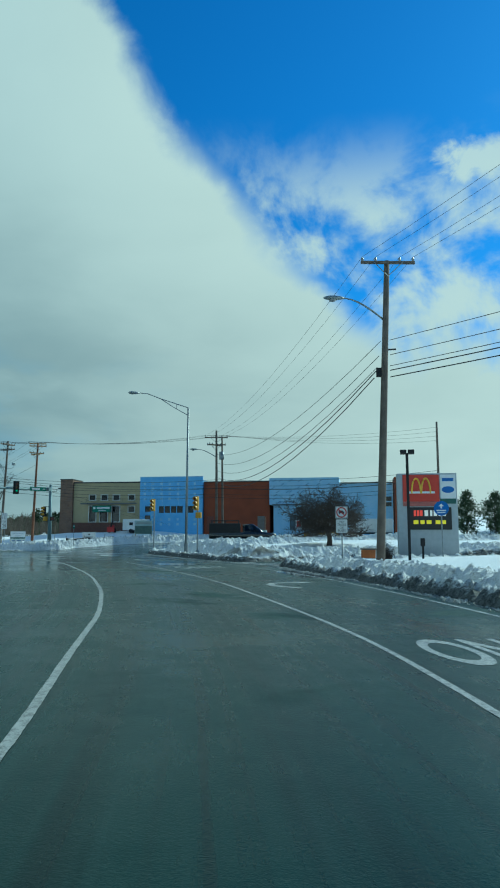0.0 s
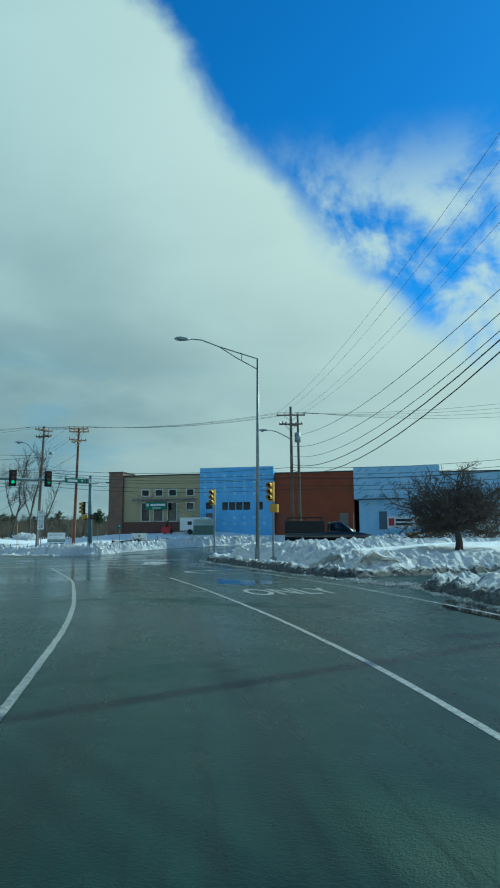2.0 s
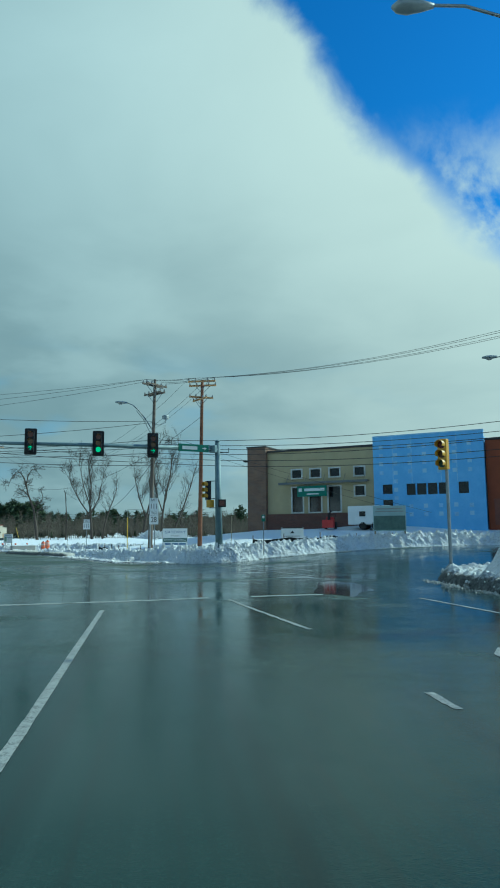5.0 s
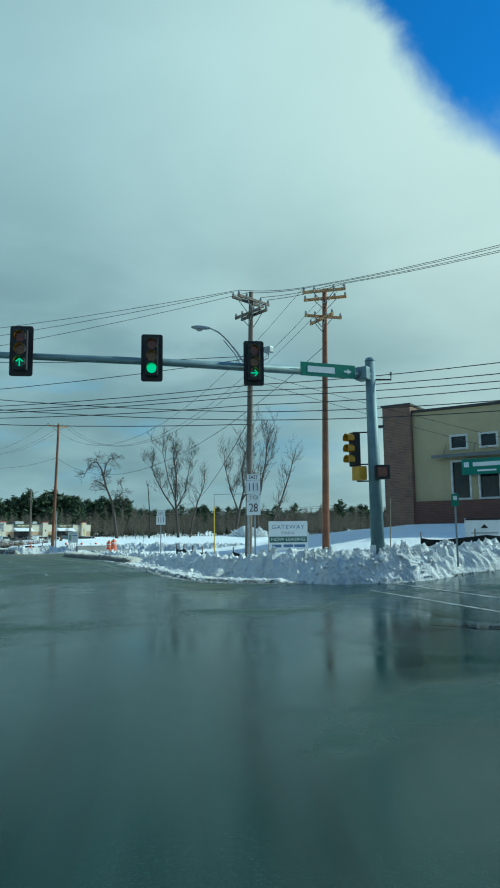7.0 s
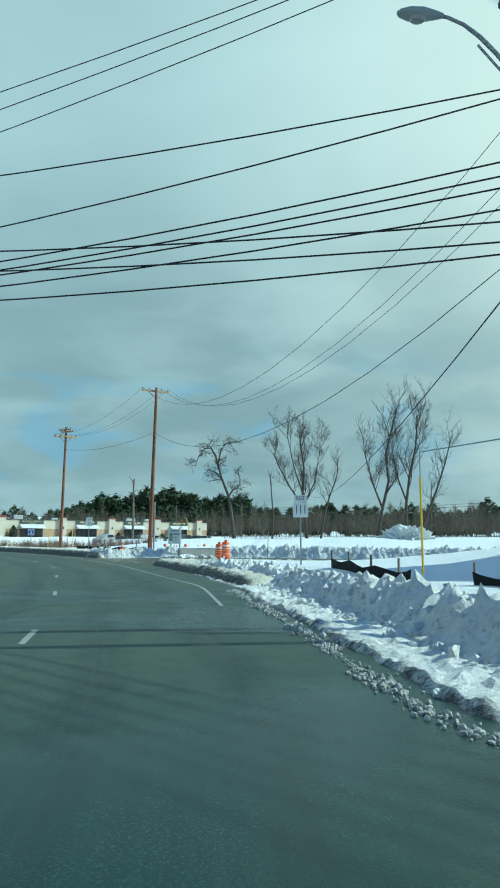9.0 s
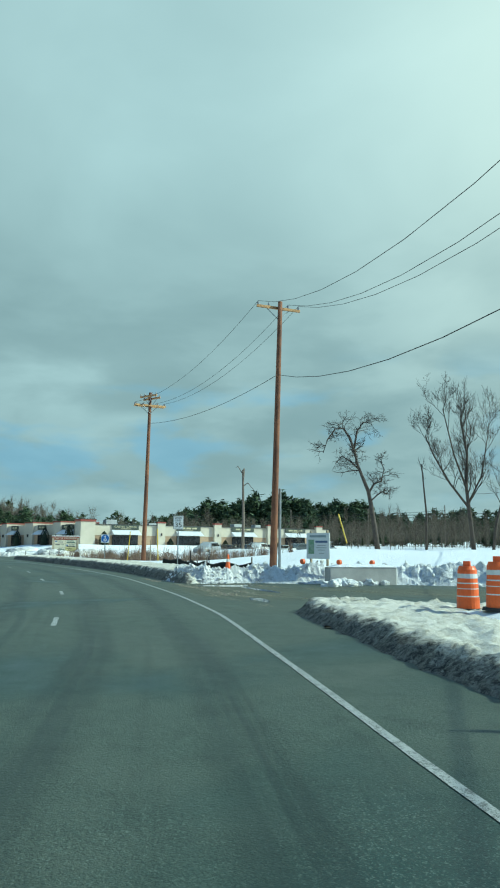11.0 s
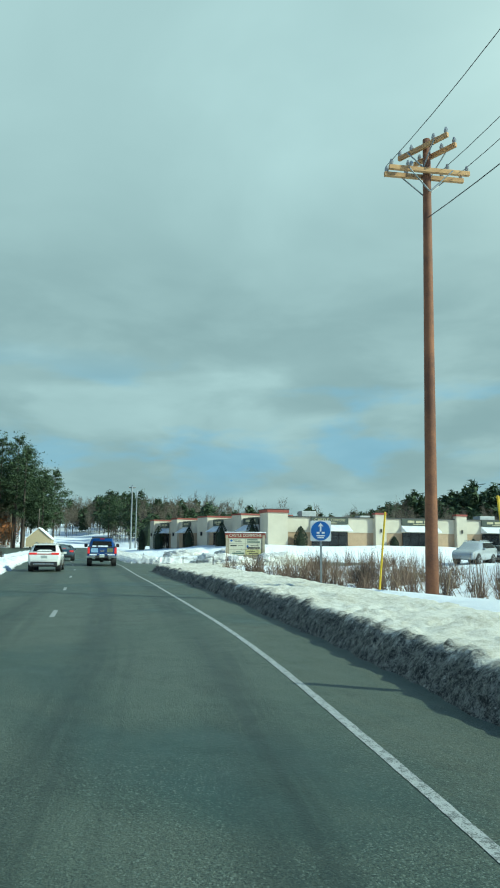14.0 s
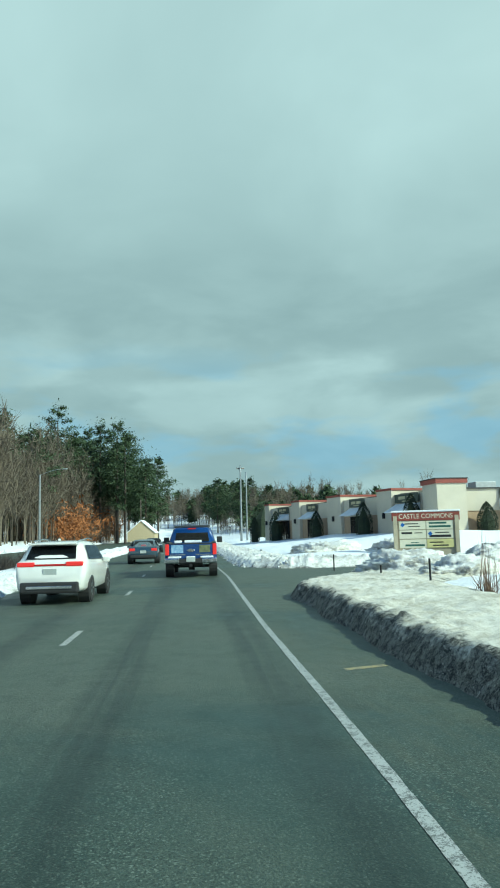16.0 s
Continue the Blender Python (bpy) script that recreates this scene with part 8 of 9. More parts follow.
off_roader(pose(9.0, 120.2, 0.9, 0, 0, 98), YELLOW_CAR, "boxy yellow off-road car with a black soft top")
small_car(pose(27.5, 96, gz(27.5, 96), 0, 0, 200), SILVER_CAR, "silver car parked behind the snow heap")
for i, (x, y, h) in enumerate(((-121.5, 171.5, 120), (-124.5, 176.5, 120), (-127.2, 181.0, 120), (-130.0, 185.6, 120), (-132.6, 190.0, 120), (-135.2, 194.5, 120), (-137.4, 199.0, 120), (-139.0, 206, 120), (-134.5, 203.5, 120), (-128.4, 193.2, 120), (-131.4, 198.6, 120), (-125.8, 187.6, 120), (-139.6, 192.0, 30))):
    kind = i % 4
    small_car(pose(x, y, gz(x, y), 0, 0, h + 90), (SILVER_CAR, BLACK_CAR, GREY_CAR, WHITE_CAR)[kind], ("silver", "black", "slate grey", "white")[kind] + " car parked on the snowy plaza lot", suv=i % 3 == 0, group="cars on the plaza lot")

# black work truck on the side road
wt = thing("work_truck", pose(0.9, 117.6, 0.72, 0, 0, -78) @ Matrix.Diagonal((1.0, 1.18, 1.12, 1)), "black work truck with a long open body", "truck")
part("body", shell([(-3.0, 0.6, 1.2, 1.2, 0.95, 0.98, 0.9), (0.2, 0.55, 1.2, 1.2, 0.98, 1.0, 0.9), (2.0, 0.55, 1.2, 1.2, 0.98, 0.98, 0.9), (3.0, 0.6, 1.05, 1.05, 0.92, 0.92, 0.8)]), BLACK_CAR, wt, smooth=True)
part("cab", shell([(0.0, 1.15, 1.2, 1.95, 0.95, 0.97, 0.78), (0.9, 1.15, 1.2, 2.0, 0.96, 0.98, 0.8), (1.5, 1.15, 1.2, 1.6, 0.96, 0.97, 0.78), (1.9, 1.15, 1.2, 1.24, 0.95, 0.95, 0.75)]), BLACK_CAR, wt, smooth=True)
part("box_body", boxes(((0, -1.6, 1.6), (2.0, 2.8, 0.9)), bevel=0.04), DARK, wt)
part("rack", tubes(*[(((sx * 0.9, y, 2.05), (sx * 0.9, y, 2.3)), 0.03) for sx in (-1, 1) for y in (-2.8, -1.6, -0.4)], *[(((sx * 0.9, -2.9, 2.3), (sx * 0.9, -0.3, 2.3)), 0.03) for sx in (-1, 1)], sides=6), DARK, wt)
for sx in (-1, 1):
    part("side_window", quad([(sx * 0.97, 0.15, 1.3), (sx * 0.97, 1.5, 1.28), (sx * 0.82, 1.0, 1.86), (sx * 0.82, 0.2, 1.86)]), GLASS_CAR, wt)
for x, y in [(sx * 0.85, y) for sx in (-1, 1) for y in (-1.8, 1.9)]:
    wheel(wt, x, y, 0.42, 0.28)


# ---- trees and brush ----
BARK = material("grey_bark", (0.095, 0.075, 0.06), (0.05, 0.04, 0.032), 0.9, scale=3, fine=30, bump=0.4)
TWIG = material("twig_brown", (0.052, 0.042, 0.034), (0.034, 0.028, 0.024), 0.9, bump=0)
NEEDLE = material("pine_needles", (0.058, 0.092, 0.036), (0.026, 0.046, 0.02), 0.8, scale=0.8, fine=6, bump=0)
HEDGE = material("arborvitae_green", (0.03, 0.045, 0.018), (0.014, 0.022, 0.01), 0.8, scale=2, fine=14, bump=0)
BRUSH = material("bare_wood_haze", (0.150, 0.125, 0.092), (0.085, 0.07, 0.052), 0.95, scale=0.15, fine=2, bump=0)
OAK = material("dead_oak_leaves", (0.32, 0.12, 0.035), (0.2, 0.075, 0.025), 0.85, scale=1, fine=9, bump=0)
THICKET = material("reddish_twigs", (0.21, 0.14, 0.095), (0.11, 0.075, 0.055), 0.9, scale=0.6, fine=6, bump=0)
REED = material("dry_reeds", (0.34, 0.255, 0.165), (0.21, 0.155, 0.10), 0.85, scale=0.8, fine=10, bump=0)


def branches(rng, start, way, length, radius, depth, rows, crook=0.25, up=0.12, fork=(2, 3), shrink=0.66):
    """Limbs that bend, throw side shoots along their length and thin out; rows collects (points, radii) by depth."""
    pts, p, d = [tuple(start)], Vector(start), Vector(way).normalized()
    n = 5 if depth > 1 else 3
    sweep = Vector((rng.uniform(-1, 1), rng.uniform(-1, 1), rng.uniform(-0.5, 0.7))) * crook * 0.6
    ways = [d]
    for k in range(n):
        d = (d + sweep + Vector((rng.uniform(-1, 1), rng.uniform(-1, 1), rng.uniform(-0.8, 1) * 0.8)) * crook * 0.8 + Vector((0, 0, up))).normalized()
        p = p + d * length / n
        pts.append(tuple(p))
        ways.append(d)
    rows.append((pts, [radius * (1 - 0.5 * k / n) for k in range(n + 1)], depth))
    if depth == 0:
        return
    kids = rng.randint(*fork) + 1
    turn = rng.uniform(0, math.tau)
    for k in range(kids):
        if k == 0:
            at, w, ln = Vector(pts[-1]), ways[-1], 0.9
        else:
            i = max(1, min(n, round(n * (0.25 + 0.75 * (k - 0.4) / kids))))
            side = ways[i].orthogonal().normalized()
            side.rotate(Matrix.Rotation(turn + 2.4 * k, 3, ways[i]))
            a = radians(rng.uniform(28, 58))
            at, w, ln = Vector(pts[i]), ways[i] * math.cos(a) + side * math.sin(a), 1.15 - 0.45 * i / n
        branches(rng, at, w, length * shrink * ln * rng.uniform(0.75, 1.15), radius * (0.62 if k == 0 else 0.5), depth - 1, rows, crook, up, fork, shrink)


def rows_mesh(rows):
    b = bmesh.new()
    for pts, radii, depth in rows:
        tube(b, pts, [max(r * 1.2, 0.0105) for r in radii], 8 if depth >= 4 else 5 if depth >= 2 else 3, closed=depth >= 3)
    return b


def bare_tree(x, y, limbs, seed, label, depth=5, fork=(2, 3), crook=0.22, up=0.1, shrink=0.68, z=None, size=1.0):
    """limbs: trunk lines as lists of points above the foot, with a radius; each throws branches."""
    rng = random.Random(seed)
    z = gz(x, y) - 0.15 if z is None else z
    ob = thing("bare_tree", pose(x, y, z) @ Matrix.Scale(size, 4), label, "tree", "bare trees")
    crown = []
    for pts, r, start, length in limbs:
        n = len(pts)
        part("trunk" if r > 0.1 else "limb", tubes((pts, [r * (1 - 0.65 * k / (n - 1)) for k in range(n)]), sides=9), BARK, ob, smooth=True)
        for k in range(start, n):
            for j in range(3 if k < n - 1 else 4):
                a, c = Vector(pts[k - 1]), Vector(pts[k])
                way = (c - a).normalized() * 0.6 + Vector((rng.uniform(-1, 1), rng.uniform(-1, 1), rng.uniform(0, 0.9))) * 0.8
                branches(rng, a.lerp(c, rng.uniform(0.4, 1.0)), way, length * rng.uniform(0.6, 1.0), r * 0.30 * (1 - 0.4 * k / n), depth - 2, crown, crook, up, fork, shrink)
    part("crown", rows_mesh(crown), TWIG, ob)
    return ob


# crooked tree in the field, twin-stemmed trees beside it; x and y of limbs run across and along the view
def view_turned(pts, head):
    t = Matrix.Rotation(radians(head), 3, "Z")
    return [tuple(t @ Vector(p)) for p in pts]


H1 = 52
bare_tree(-95.6, 175.4, [(view_turned([(0, 0, 0), (-0.31, 0, 2.6), (-0.68, 0.1, 5.4), (-0.99, 0, 7.0), (-1.61, 0.1, 8.6), (-2.23, 0, 10.2), (-2.67, 0.2, 12.6)], H1), 0.34, 5, 2.2),
                         (view_turned([(-2.48, 0.1, 11.3), (-3.04, 0, 13.3), (-3.84, 0.2, 14.6), (-4.84, 0, 14.5), (-5.77, 0.1, 13.2), (-6.32, 0, 11.6)], H1), 0.17, 2, 1.6),
                         (view_turned([(-2.6, 0.1, 12.2), (-2.23, 0, 14.2), (-1.49, 0.2, 15.4), (-0.74, 0, 15.2)], H1), 0.14, 1, 1.7),
                         (view_turned([(-1.98, 0, 9.5), (-3.04, 0.2, 10.6), (-4.09, 0, 11.2), (-4.71, 0.2, 10.4)], H1), 0.11, 1, 1.5),
                         (view_turned([(-0.93, 0, 6.8), (-0.25, 0.3, 7.9), (0.56, 0.1, 8.2), (0.93, 0, 9.6), (0.56, 0.1, 10.6)], H1), 0.14, 1, 1.4),
                         (view_turned([(-0.74, 0, 5.8), (0, -0.3, 6.5), (0.62, 0, 7.0), (1.18, 0.1, 6.6)], H1), 0.10, 1, 1.2)], 11, "crooked leafless tree in the snowy field", depth=5, fork=(2, 3), crook=0.44, up=-0.08, shrink=0.66, size=0.85)
bare_tree(-93.3, 187.6, [(view_turned([(0, 0, 0), (-0.3, 0, 4), (-0.6, 0.2, 8), (-0.4, 0, 12), (-0.9, 0.3, 16.5)], H1), 0.30, 2, 4.2),
                         (view_turned([(-0.3, 0, 5.2), (-2.6, 0.4, 8.5), (-4.6, 0, 12.0), (-5.6, 0.2, 14.6)], H1), 0.17, 1, 3.2),
                         (view_turned([(-0.5, 0, 7.4), (-2.2, -0.6, 12), (-3.4, -0.4, 18)], H1), 0.15, 2, 3.0),
                         (view_turned([(-0.4, 0, 6.0), (1.4, 0.3, 9.5), (2.4, 0.5, 14.5)], H1), 0.16, 1, 3.4)], 12, "tall leafless tree with many fine branches", depth=6, fork=(2, 3), crook=0.26, up=0.14, shrink=0.68, size=0.86)
bare_tree(-91.7, 188.8, [(view_turned([(0, 0, 0), (0.5, 0, 3.4), (1.6, 0.1, 7.2), (2.6, 0.2, 9.6), (3.2, 0, 12.0)], H1), 0.20, 2, 3.0)], 13, "leafless tree leaning to one side", depth=4, size=0.86)
bare_tree(-80.0, 186.2, [(view_turned([(0, 0, 0), (0.8, 0, 4.5), (1.9, 0, 9), (1.5, 0.2, 13), (2.8, 0, 18)], 38), 0.28, 2, 4.0),
                         (view_turned([(0.8, 0, 5.0), (-0.6, 0.4, 9), (-1.8, 0.2, 14.0)], 38), 0.17, 1, 3.2)], 14, "tall leafless tree behind the snow field", depth=6, fork=(2, 3), crook=0.26, up=0.14, shrink=0.68, size=0.86)
bare_tree(-77.2, 188.6, [(view_turned([(0, 0, 0), (0.1, 0, 5), (0.8, 0, 10), (1.8, 0.2, 14), (2.2, 0, 19)], 38), 0.26, 2, 4.0), (view_turned([(0.1, 0, 6.0), (-1.2, 0.4, 10), (-1.9, 0.2, 15.0)], 38), 0.15, 1, 3.0)], 15, "leafless twin-stemmed tree behind the field", depth=6, fork=(2, 3), crook=0.26, up=0.14, shrink=0.68, size=0.86)
bare_tree(-77.7, 191.8, [(view_turned([(0, 0, 0), (1.4, 0, 3.0), (3.2, 0, 7.5), (4.6, 0.2, 11.5), (5.8, 0, 16)], 38), 0.22, 2, 3.0)], 16, "slender leafless tree leaning far over", depth=5, shrink=0.7, size=0.86)
bare_tree(-96.2, 183.4, [(view_turned([(0, 0, 0), (0.1, 0, 4), (-0.3, 0, 9.4)], H1), 0.16, 1, 1.0)], 17, "dead broken tree stem with short branches", depth=3)
bare_tree(-80.2, 199.0, [(view_turned([(0, 0, 0), (0.3, 0, 3), (0.6, 0.2, 6.5)], H1), 0.12, 1, 1.8)], 18, "small leafless tree at the field edge", depth=4)

# spreading crab apple by the crossing
rng = random.Random(5)
crab = thing("crab_apple_tree", pose(11.6, 102.0, 0.75), "dark leafless crab apple with a wide dense crown", "tree")
part("trunk", tubes((((0, 0, 0), (0.06, 0, 0.6), (-0.05, 0.05, 1.3), (0.1, 0, 1.7)), [0.26, 0.21, 0.19, 0.16]), sides=10), BARK, crab, smooth=True)
rows = []
for k in range(22):
    a = k * math.tau / 22 + rng.uniform(-0.2, 0.2)
    lift = rng.uniform(0.02, 1.0)
    branches(rng, (0, 0, 1.2 + 0.06 * k % 0.5), (math.cos(a), math.sin(a), lift), 1.85, 0.09, 5, rows, crook=0.36, up=-0.02, fork=(2, 3), shrink=0.74)
part("crown", rows_mesh([r for r in rows if all(p[2] > 0.8 for p in r[0])]), BARK, crab)


# ---- foliage built from many small blades ----
def soup(name, verts, faces, mat, parent=None):
    me = bpy.data.meshes.new(name)
    me.from_pydata(verts.tolist() if hasattr(verts, "tolist") else verts, [], faces.tolist() if hasattr(faces, "tolist") else faces)
    me.materials.append(mat)
    ob = new(name, me)
    ob.parent = parent
    return ob


def blades(rs, centres, size, flat=0.5):
    """Small randomly turned triangles round the given centres."""
    n = len(centres)
    d1, d2 = rs.normal(size=(n, 3)), rs.normal(size=(n, 3))
    d1[:, 2] *= flat
    d2[:, 2] *= flat
    s = size * rs.uniform(0.6, 1.4, (n, 1))
    d1 *= s / np.linalg.norm(d1, axis=1, keepdims=True)
    d2 *= s * 0.6 / np.linalg.norm(d2, axis=1, keepdims=True)
    v = np.stack([centres - d1, centres + d1, centres + d2 * 1.2], 1).reshape(-1, 3)
    return v, np.arange(3 * n).reshape(-1, 3)


def pine_crown(rs, height, spread, limbs, clumps, blade, bare=0.3):
    """An uneven white-pine crown: level plumes of needles at the ends of rising limbs, broadest at mid height."""
    cs = []
    for k in range(limbs):
        u = (k + rs.uniform(0, 1)) / limbs
        z = height * (bare + (0.97 - bare) * u)
        reach = spread * (0.35 + 0.75 * math.sin(math.pi * min(0.12 + u * 0.95, 1.0)) ** 0.8) * rs.uniform(0.55, 1.15)
        a = k * 2.4 + rs.uniform(-0.5, 0.5)
        n = max(int(clumps * (0.5 + reach / spread)), 6)
        t = rs.uniform(0.1, 1.0, n) ** 0.6
        w = 0.34 * reach * (0.5 + t)
        c = np.stack([np.cos(a) * reach * t, np.sin(a) * reach * t, z + 0.22 * reach * t + rs.normal(scale=0.25, size=n)], 1)
        cs.append(c + rs.normal(size=c.shape) * np.stack([w, w, 0.2 * w + 0.1], 1) * 0.5)
    top = rs.normal(size=(clumps, 3)) * np.array([spread * 0.16, spread * 0.16, height * 0.04]) + np.array([0, 0, height * 0.95])
    return blades(rs, np.concatenate(cs + [top]), blade, 0.6)


def pine(x, y, height, spread, seed, label, bare=0.35, dense=1.0):
    rs = np.random.RandomState(seed)
    z = gz(x, y) - 0.3
    ob = thing("pine_tree", pose(x, y, z), label, "tree", "pine trees")
    part("trunk", tubes((((0, 0, 0), (rs.uniform(-0.3, 0.3), 0, height * 0.5), (0, 0, height * 0.97)), [height * 0.013, height * 0.010, 0.03]), sides=7), BARK, ob)
    v, f = pine_crown(rs, height, spread, int(30 * dense), 110, 0.36 if height > 9 else 0.2, bare)
    soup("crown", v, f, NEEDLE, ob)
    return ob


rs = np.random.RandomState(3)
TALL = "tall dark pine with uneven boughs at the wood edge"
for k in range(26):
    x, y = -292 + rs.uniform(-22, 20), 121 + 1.25 * k + rs.uniform(-2, 2)
    pine(x, y, (24 if k > 20 else 30) + rs.uniform(-5, 4), 4.6 + rs.uniform(-0.8, 1.2), 20 + k, TALL, 0.34 + rs.uniform(-0.08, 0.1), 1.1)
for k in range(14):
    pine(-248 + rs.uniform(-20, 16), 100 + 1.9 * k + rs.uniform(-3, 3), 24 + rs.uniform(-5, 4), 4.2, 50 + k, "pine tree among leafless woods on the rise", 0.3)
for k, (x, y, h) in enumerate(((-330, 184, 17), (-339, 178, 19), (-348, 188, 18), (-320, 192, 15), (-312, 199, 13), (-360, 194, 19), (-352, 181, 16), (-333, 195, 15), (-372, 186, 18))):
    pine(x, y, h, 3.8, 64 + k, "pine tree beyond the bend of the road", 0.2)
for k, (x, y, h) in enumerate(((26.3, 143.5, 6.3), (30.2, 144.5, 6.0), (33.5, 152, 6.5))):
    pine(x, y, h, 1.9, 75 + k, "pine tree beyond the pylon sign", 0.1)


def evergreen(x, y, h, r, seed, z=None):
    rs = np.random.RandomState(seed)
    n = 2600
    u = rs.uniform(0, 1, n) ** 0.8
    a = rs.uniform(0, math.tau, n)
    rad = r * np.minimum(1.0, 2.6 * (1 - u)) ** 0.7 * (0.72 + 0.3 * rs.uniform(0, 1, n) ** 0.4)
    c = np.stack([rad * np.cos(a), rad * np.sin(a), 0.05 + u * h], 1)
    v, f = blades(rs, c, 0.075, 1.6)
    ob = thing("arborvitae", pose(x, y, gz(x, y) if z is None else z), "dark green columnar evergreen shrub beside the shops", "shrub", "evergreens by the plaza")
    part("stem", tubes((((0, 0, 0), (0, 0, h * 0.8)), [0.09, 0.03]), (((0, 0, 0.1), (0, 0, h * 0.55), (0, 0, h * 0.9)), [r * 0.75, r * 0.7, 0.05]), sides=9), HEDGE, ob)
    soup("foliage", v, f, HEDGE, ob)
    return ob


for k, (u, h, r) in enumerate(((40.2, 3.2, 0.62), (32.8, 3.7, 0.8), (21.6, 3.3, 0.7), (11.6, 3.7, 0.78), (3.8, 4.0, 0.75))):
    q = PLAZA_S @ Vector((u, 0.9, 0))
    evergreen(q.x, q.y, h, r, 80 + k, 0.45)
for k, (u, h, r) in enumerate(((1.6, 2.9, 0.75), (12.9, 1.9, 0.5), (23.2, 1.7, 0.5), (33.6, 1.6, 0.5))):
    q = PLAZA_E @ Vector((u, -0.7, 0))
    evergreen(q.x, q.y, h, r, 90 + k, 0.6)
evergreen(-213, 166.5, 5.5, 2.2, 99)


def shrub_mesh(rs, n, spread, height):
    """Fine twigs fanning out from one root, as thin blades."""
    a, lean = rs.uniform(0, math.tau, n), rs.uniform(0.05, 1.0, n)
    ln = height * rs.uniform(0.5, 1.1, n)
    tip = np.stack([np.cos(a) * lean * spread, np.sin(a) * lean * spread, ln * (1 - 0.35 * lean)], 1)
    root = np.stack([rs.normal(scale=spread * 0.18, size=n), rs.normal(scale=spread * 0.18, size=n), np.zeros(n)], 1)
    side = np.cross(tip - root, rs.normal(size=(n, 3)))
    side *= 0.011 / np.linalg.norm(side, axis=1, keepdims=True)
    v = np.stack([root - side, root + side, tip], 1).reshape(-1, 3)
    return v, np.arange(3 * n).reshape(-1, 3)


def gathered(name, makers, mat, label, category):
    """Many plants in one mesh of kind stuff."""
    vs, fs, k = [], [], 0
    for v, f in makers:
        vs.append(v)
        fs.append(f + k)
        k += len(v)
    return tagged(soup(name, np.concatenate(vs), np.concatenate(fs), mat), label, category, kind="stuff")


def reeds(n, seed):
    rs = np.random.RandomState(seed)
    x = rs.uniform(-113.5, -85.5, n)
    y = 147.9 + rs.uniform(0, 1, n) ** 0.7 * 9 - (x + 85) * 0.02
    keep = np.sin(x * 0.8 + 1.2 * np.sin(y * 0.5)) * np.sin(y * 0.9 + x * 0.3) + rs.uniform(-0.5, 0.5, n) > -0.05
    x, y = x[keep], y[keep]
    n = len(x)
    z = land(x, y)
    h = rs.uniform(0.3, 1.1, n)
    a, w = rs.uniform(0, math.pi, n), 0.010
    dx, dy = np.cos(a) * w, np.sin(a) * w
    lx, ly = rs.normal(scale=0.26, size=n) * h, rs.normal(scale=0.26, size=n) * h
    v = np.stack([np.stack([x - dx, y - dy, z - 0.1], 1), np.stack([x + dx, y + dy, z - 0.1], 1), np.stack([x + lx + dx * 0.6, y + ly + dy * 0.6, z + h], 1), np.stack([x + lx - dx * 0.6, y + ly - dy * 0.6, z + h], 1)], 1).reshape(-1, 3)
    return v, np.arange(4 * n).reshape(-1, 4)


gathered("reeds", [reeds(1500, 7)], REED, "dry brown reeds and cattails standing in snow", "reeds")


def placed(v, f, x, y, dz=0.0):
    return v + np.array([x, y, gz(x, y) + dz]), f


rs = np.random.RandomState(8)
bush = []
thicket = []
for k in range(170):
    x, y = rs.uniform(-114, -85), 148.4 + 9 * rs.uniform() ** 1.2
    thicket.append(placed(*shrub_mesh(rs, 42, rs.uniform(0.4, 1.0), rs.uniform(0.6, 1.7)), x, y))
gathered("brush", thicket, THICKET, "reddish-brown bare twigs and shrubs in a snowy hollow", "brush")
for x, y in ((16.5, 83.5), (14.2, 86.8), (-113, 154.5), (-101, 150.5)):
    bush.append(placed(*shrub_mesh(rs, 260, 0.8, 1.2), x, y))
for k in range(60):
    x = rs.uniform(-155, -112)
    bush.append(placed(*shrub_mesh(rs, 120, 0.8, 1.0), x, rs.uniform(133.2, 136.6) + (x + 122) * -0.07, 0.0))
gathered("brush", bush, TWIG, "bare brown twiggy brush in the snow", "brush")


# ---- woods in the distance ----
def tall_tree(rs, height, n=38, m=4):
    """A bare forest tree: stem and rising fan of thin limbs, as flat slivers."""
    base = rs.uniform(0.22, 0.95, n)
    a = rs.uniform(0, math.tau, n)
    ln = height * 0.30 * (1.15 - base) * rs.uniform(0.6, 1.3, n) + 0.6
    p0 = np.stack([np.zeros(n), np.zeros(n), base * height * 0.85], 1)
    p1 = p0 + np.stack([np.cos(a) * ln * 0.55, np.sin(a) * ln * 0.55, ln], 1)
    p0, p1 = np.vstack([p0, [[0, 0, -1]]]), np.vstack([p1, [[rs.uniform(-0.6, 0.6), rs.uniform(-0.6, 0.6), height]]])
    t0 = np.repeat(p0[:-1], m, 0) * 0.5 + np.repeat(p1[:-1], m, 0) * 0.5
    t1 = t0 + rs.normal(size=t0.shape) * height * 0.055 + np.array([0, 0, height * 0.05])
    p0, p1 = np.vstack([p0, t0]), np.vstack([p1, t1])
    w = np.full(len(p0), 0.034)
    w[n] = height * 0.0075
    side = np.cross(p1 - p0, rs.normal(size=p0.shape))
    side *= (w / (np.linalg.norm(side, axis=1) + 1e-9))[:, None]
    v = np.stack([p0 - side, p0 + side, p1], 1).reshape(-1, 3)
    return v, np.arange(len(v)).reshape(-1, 3)


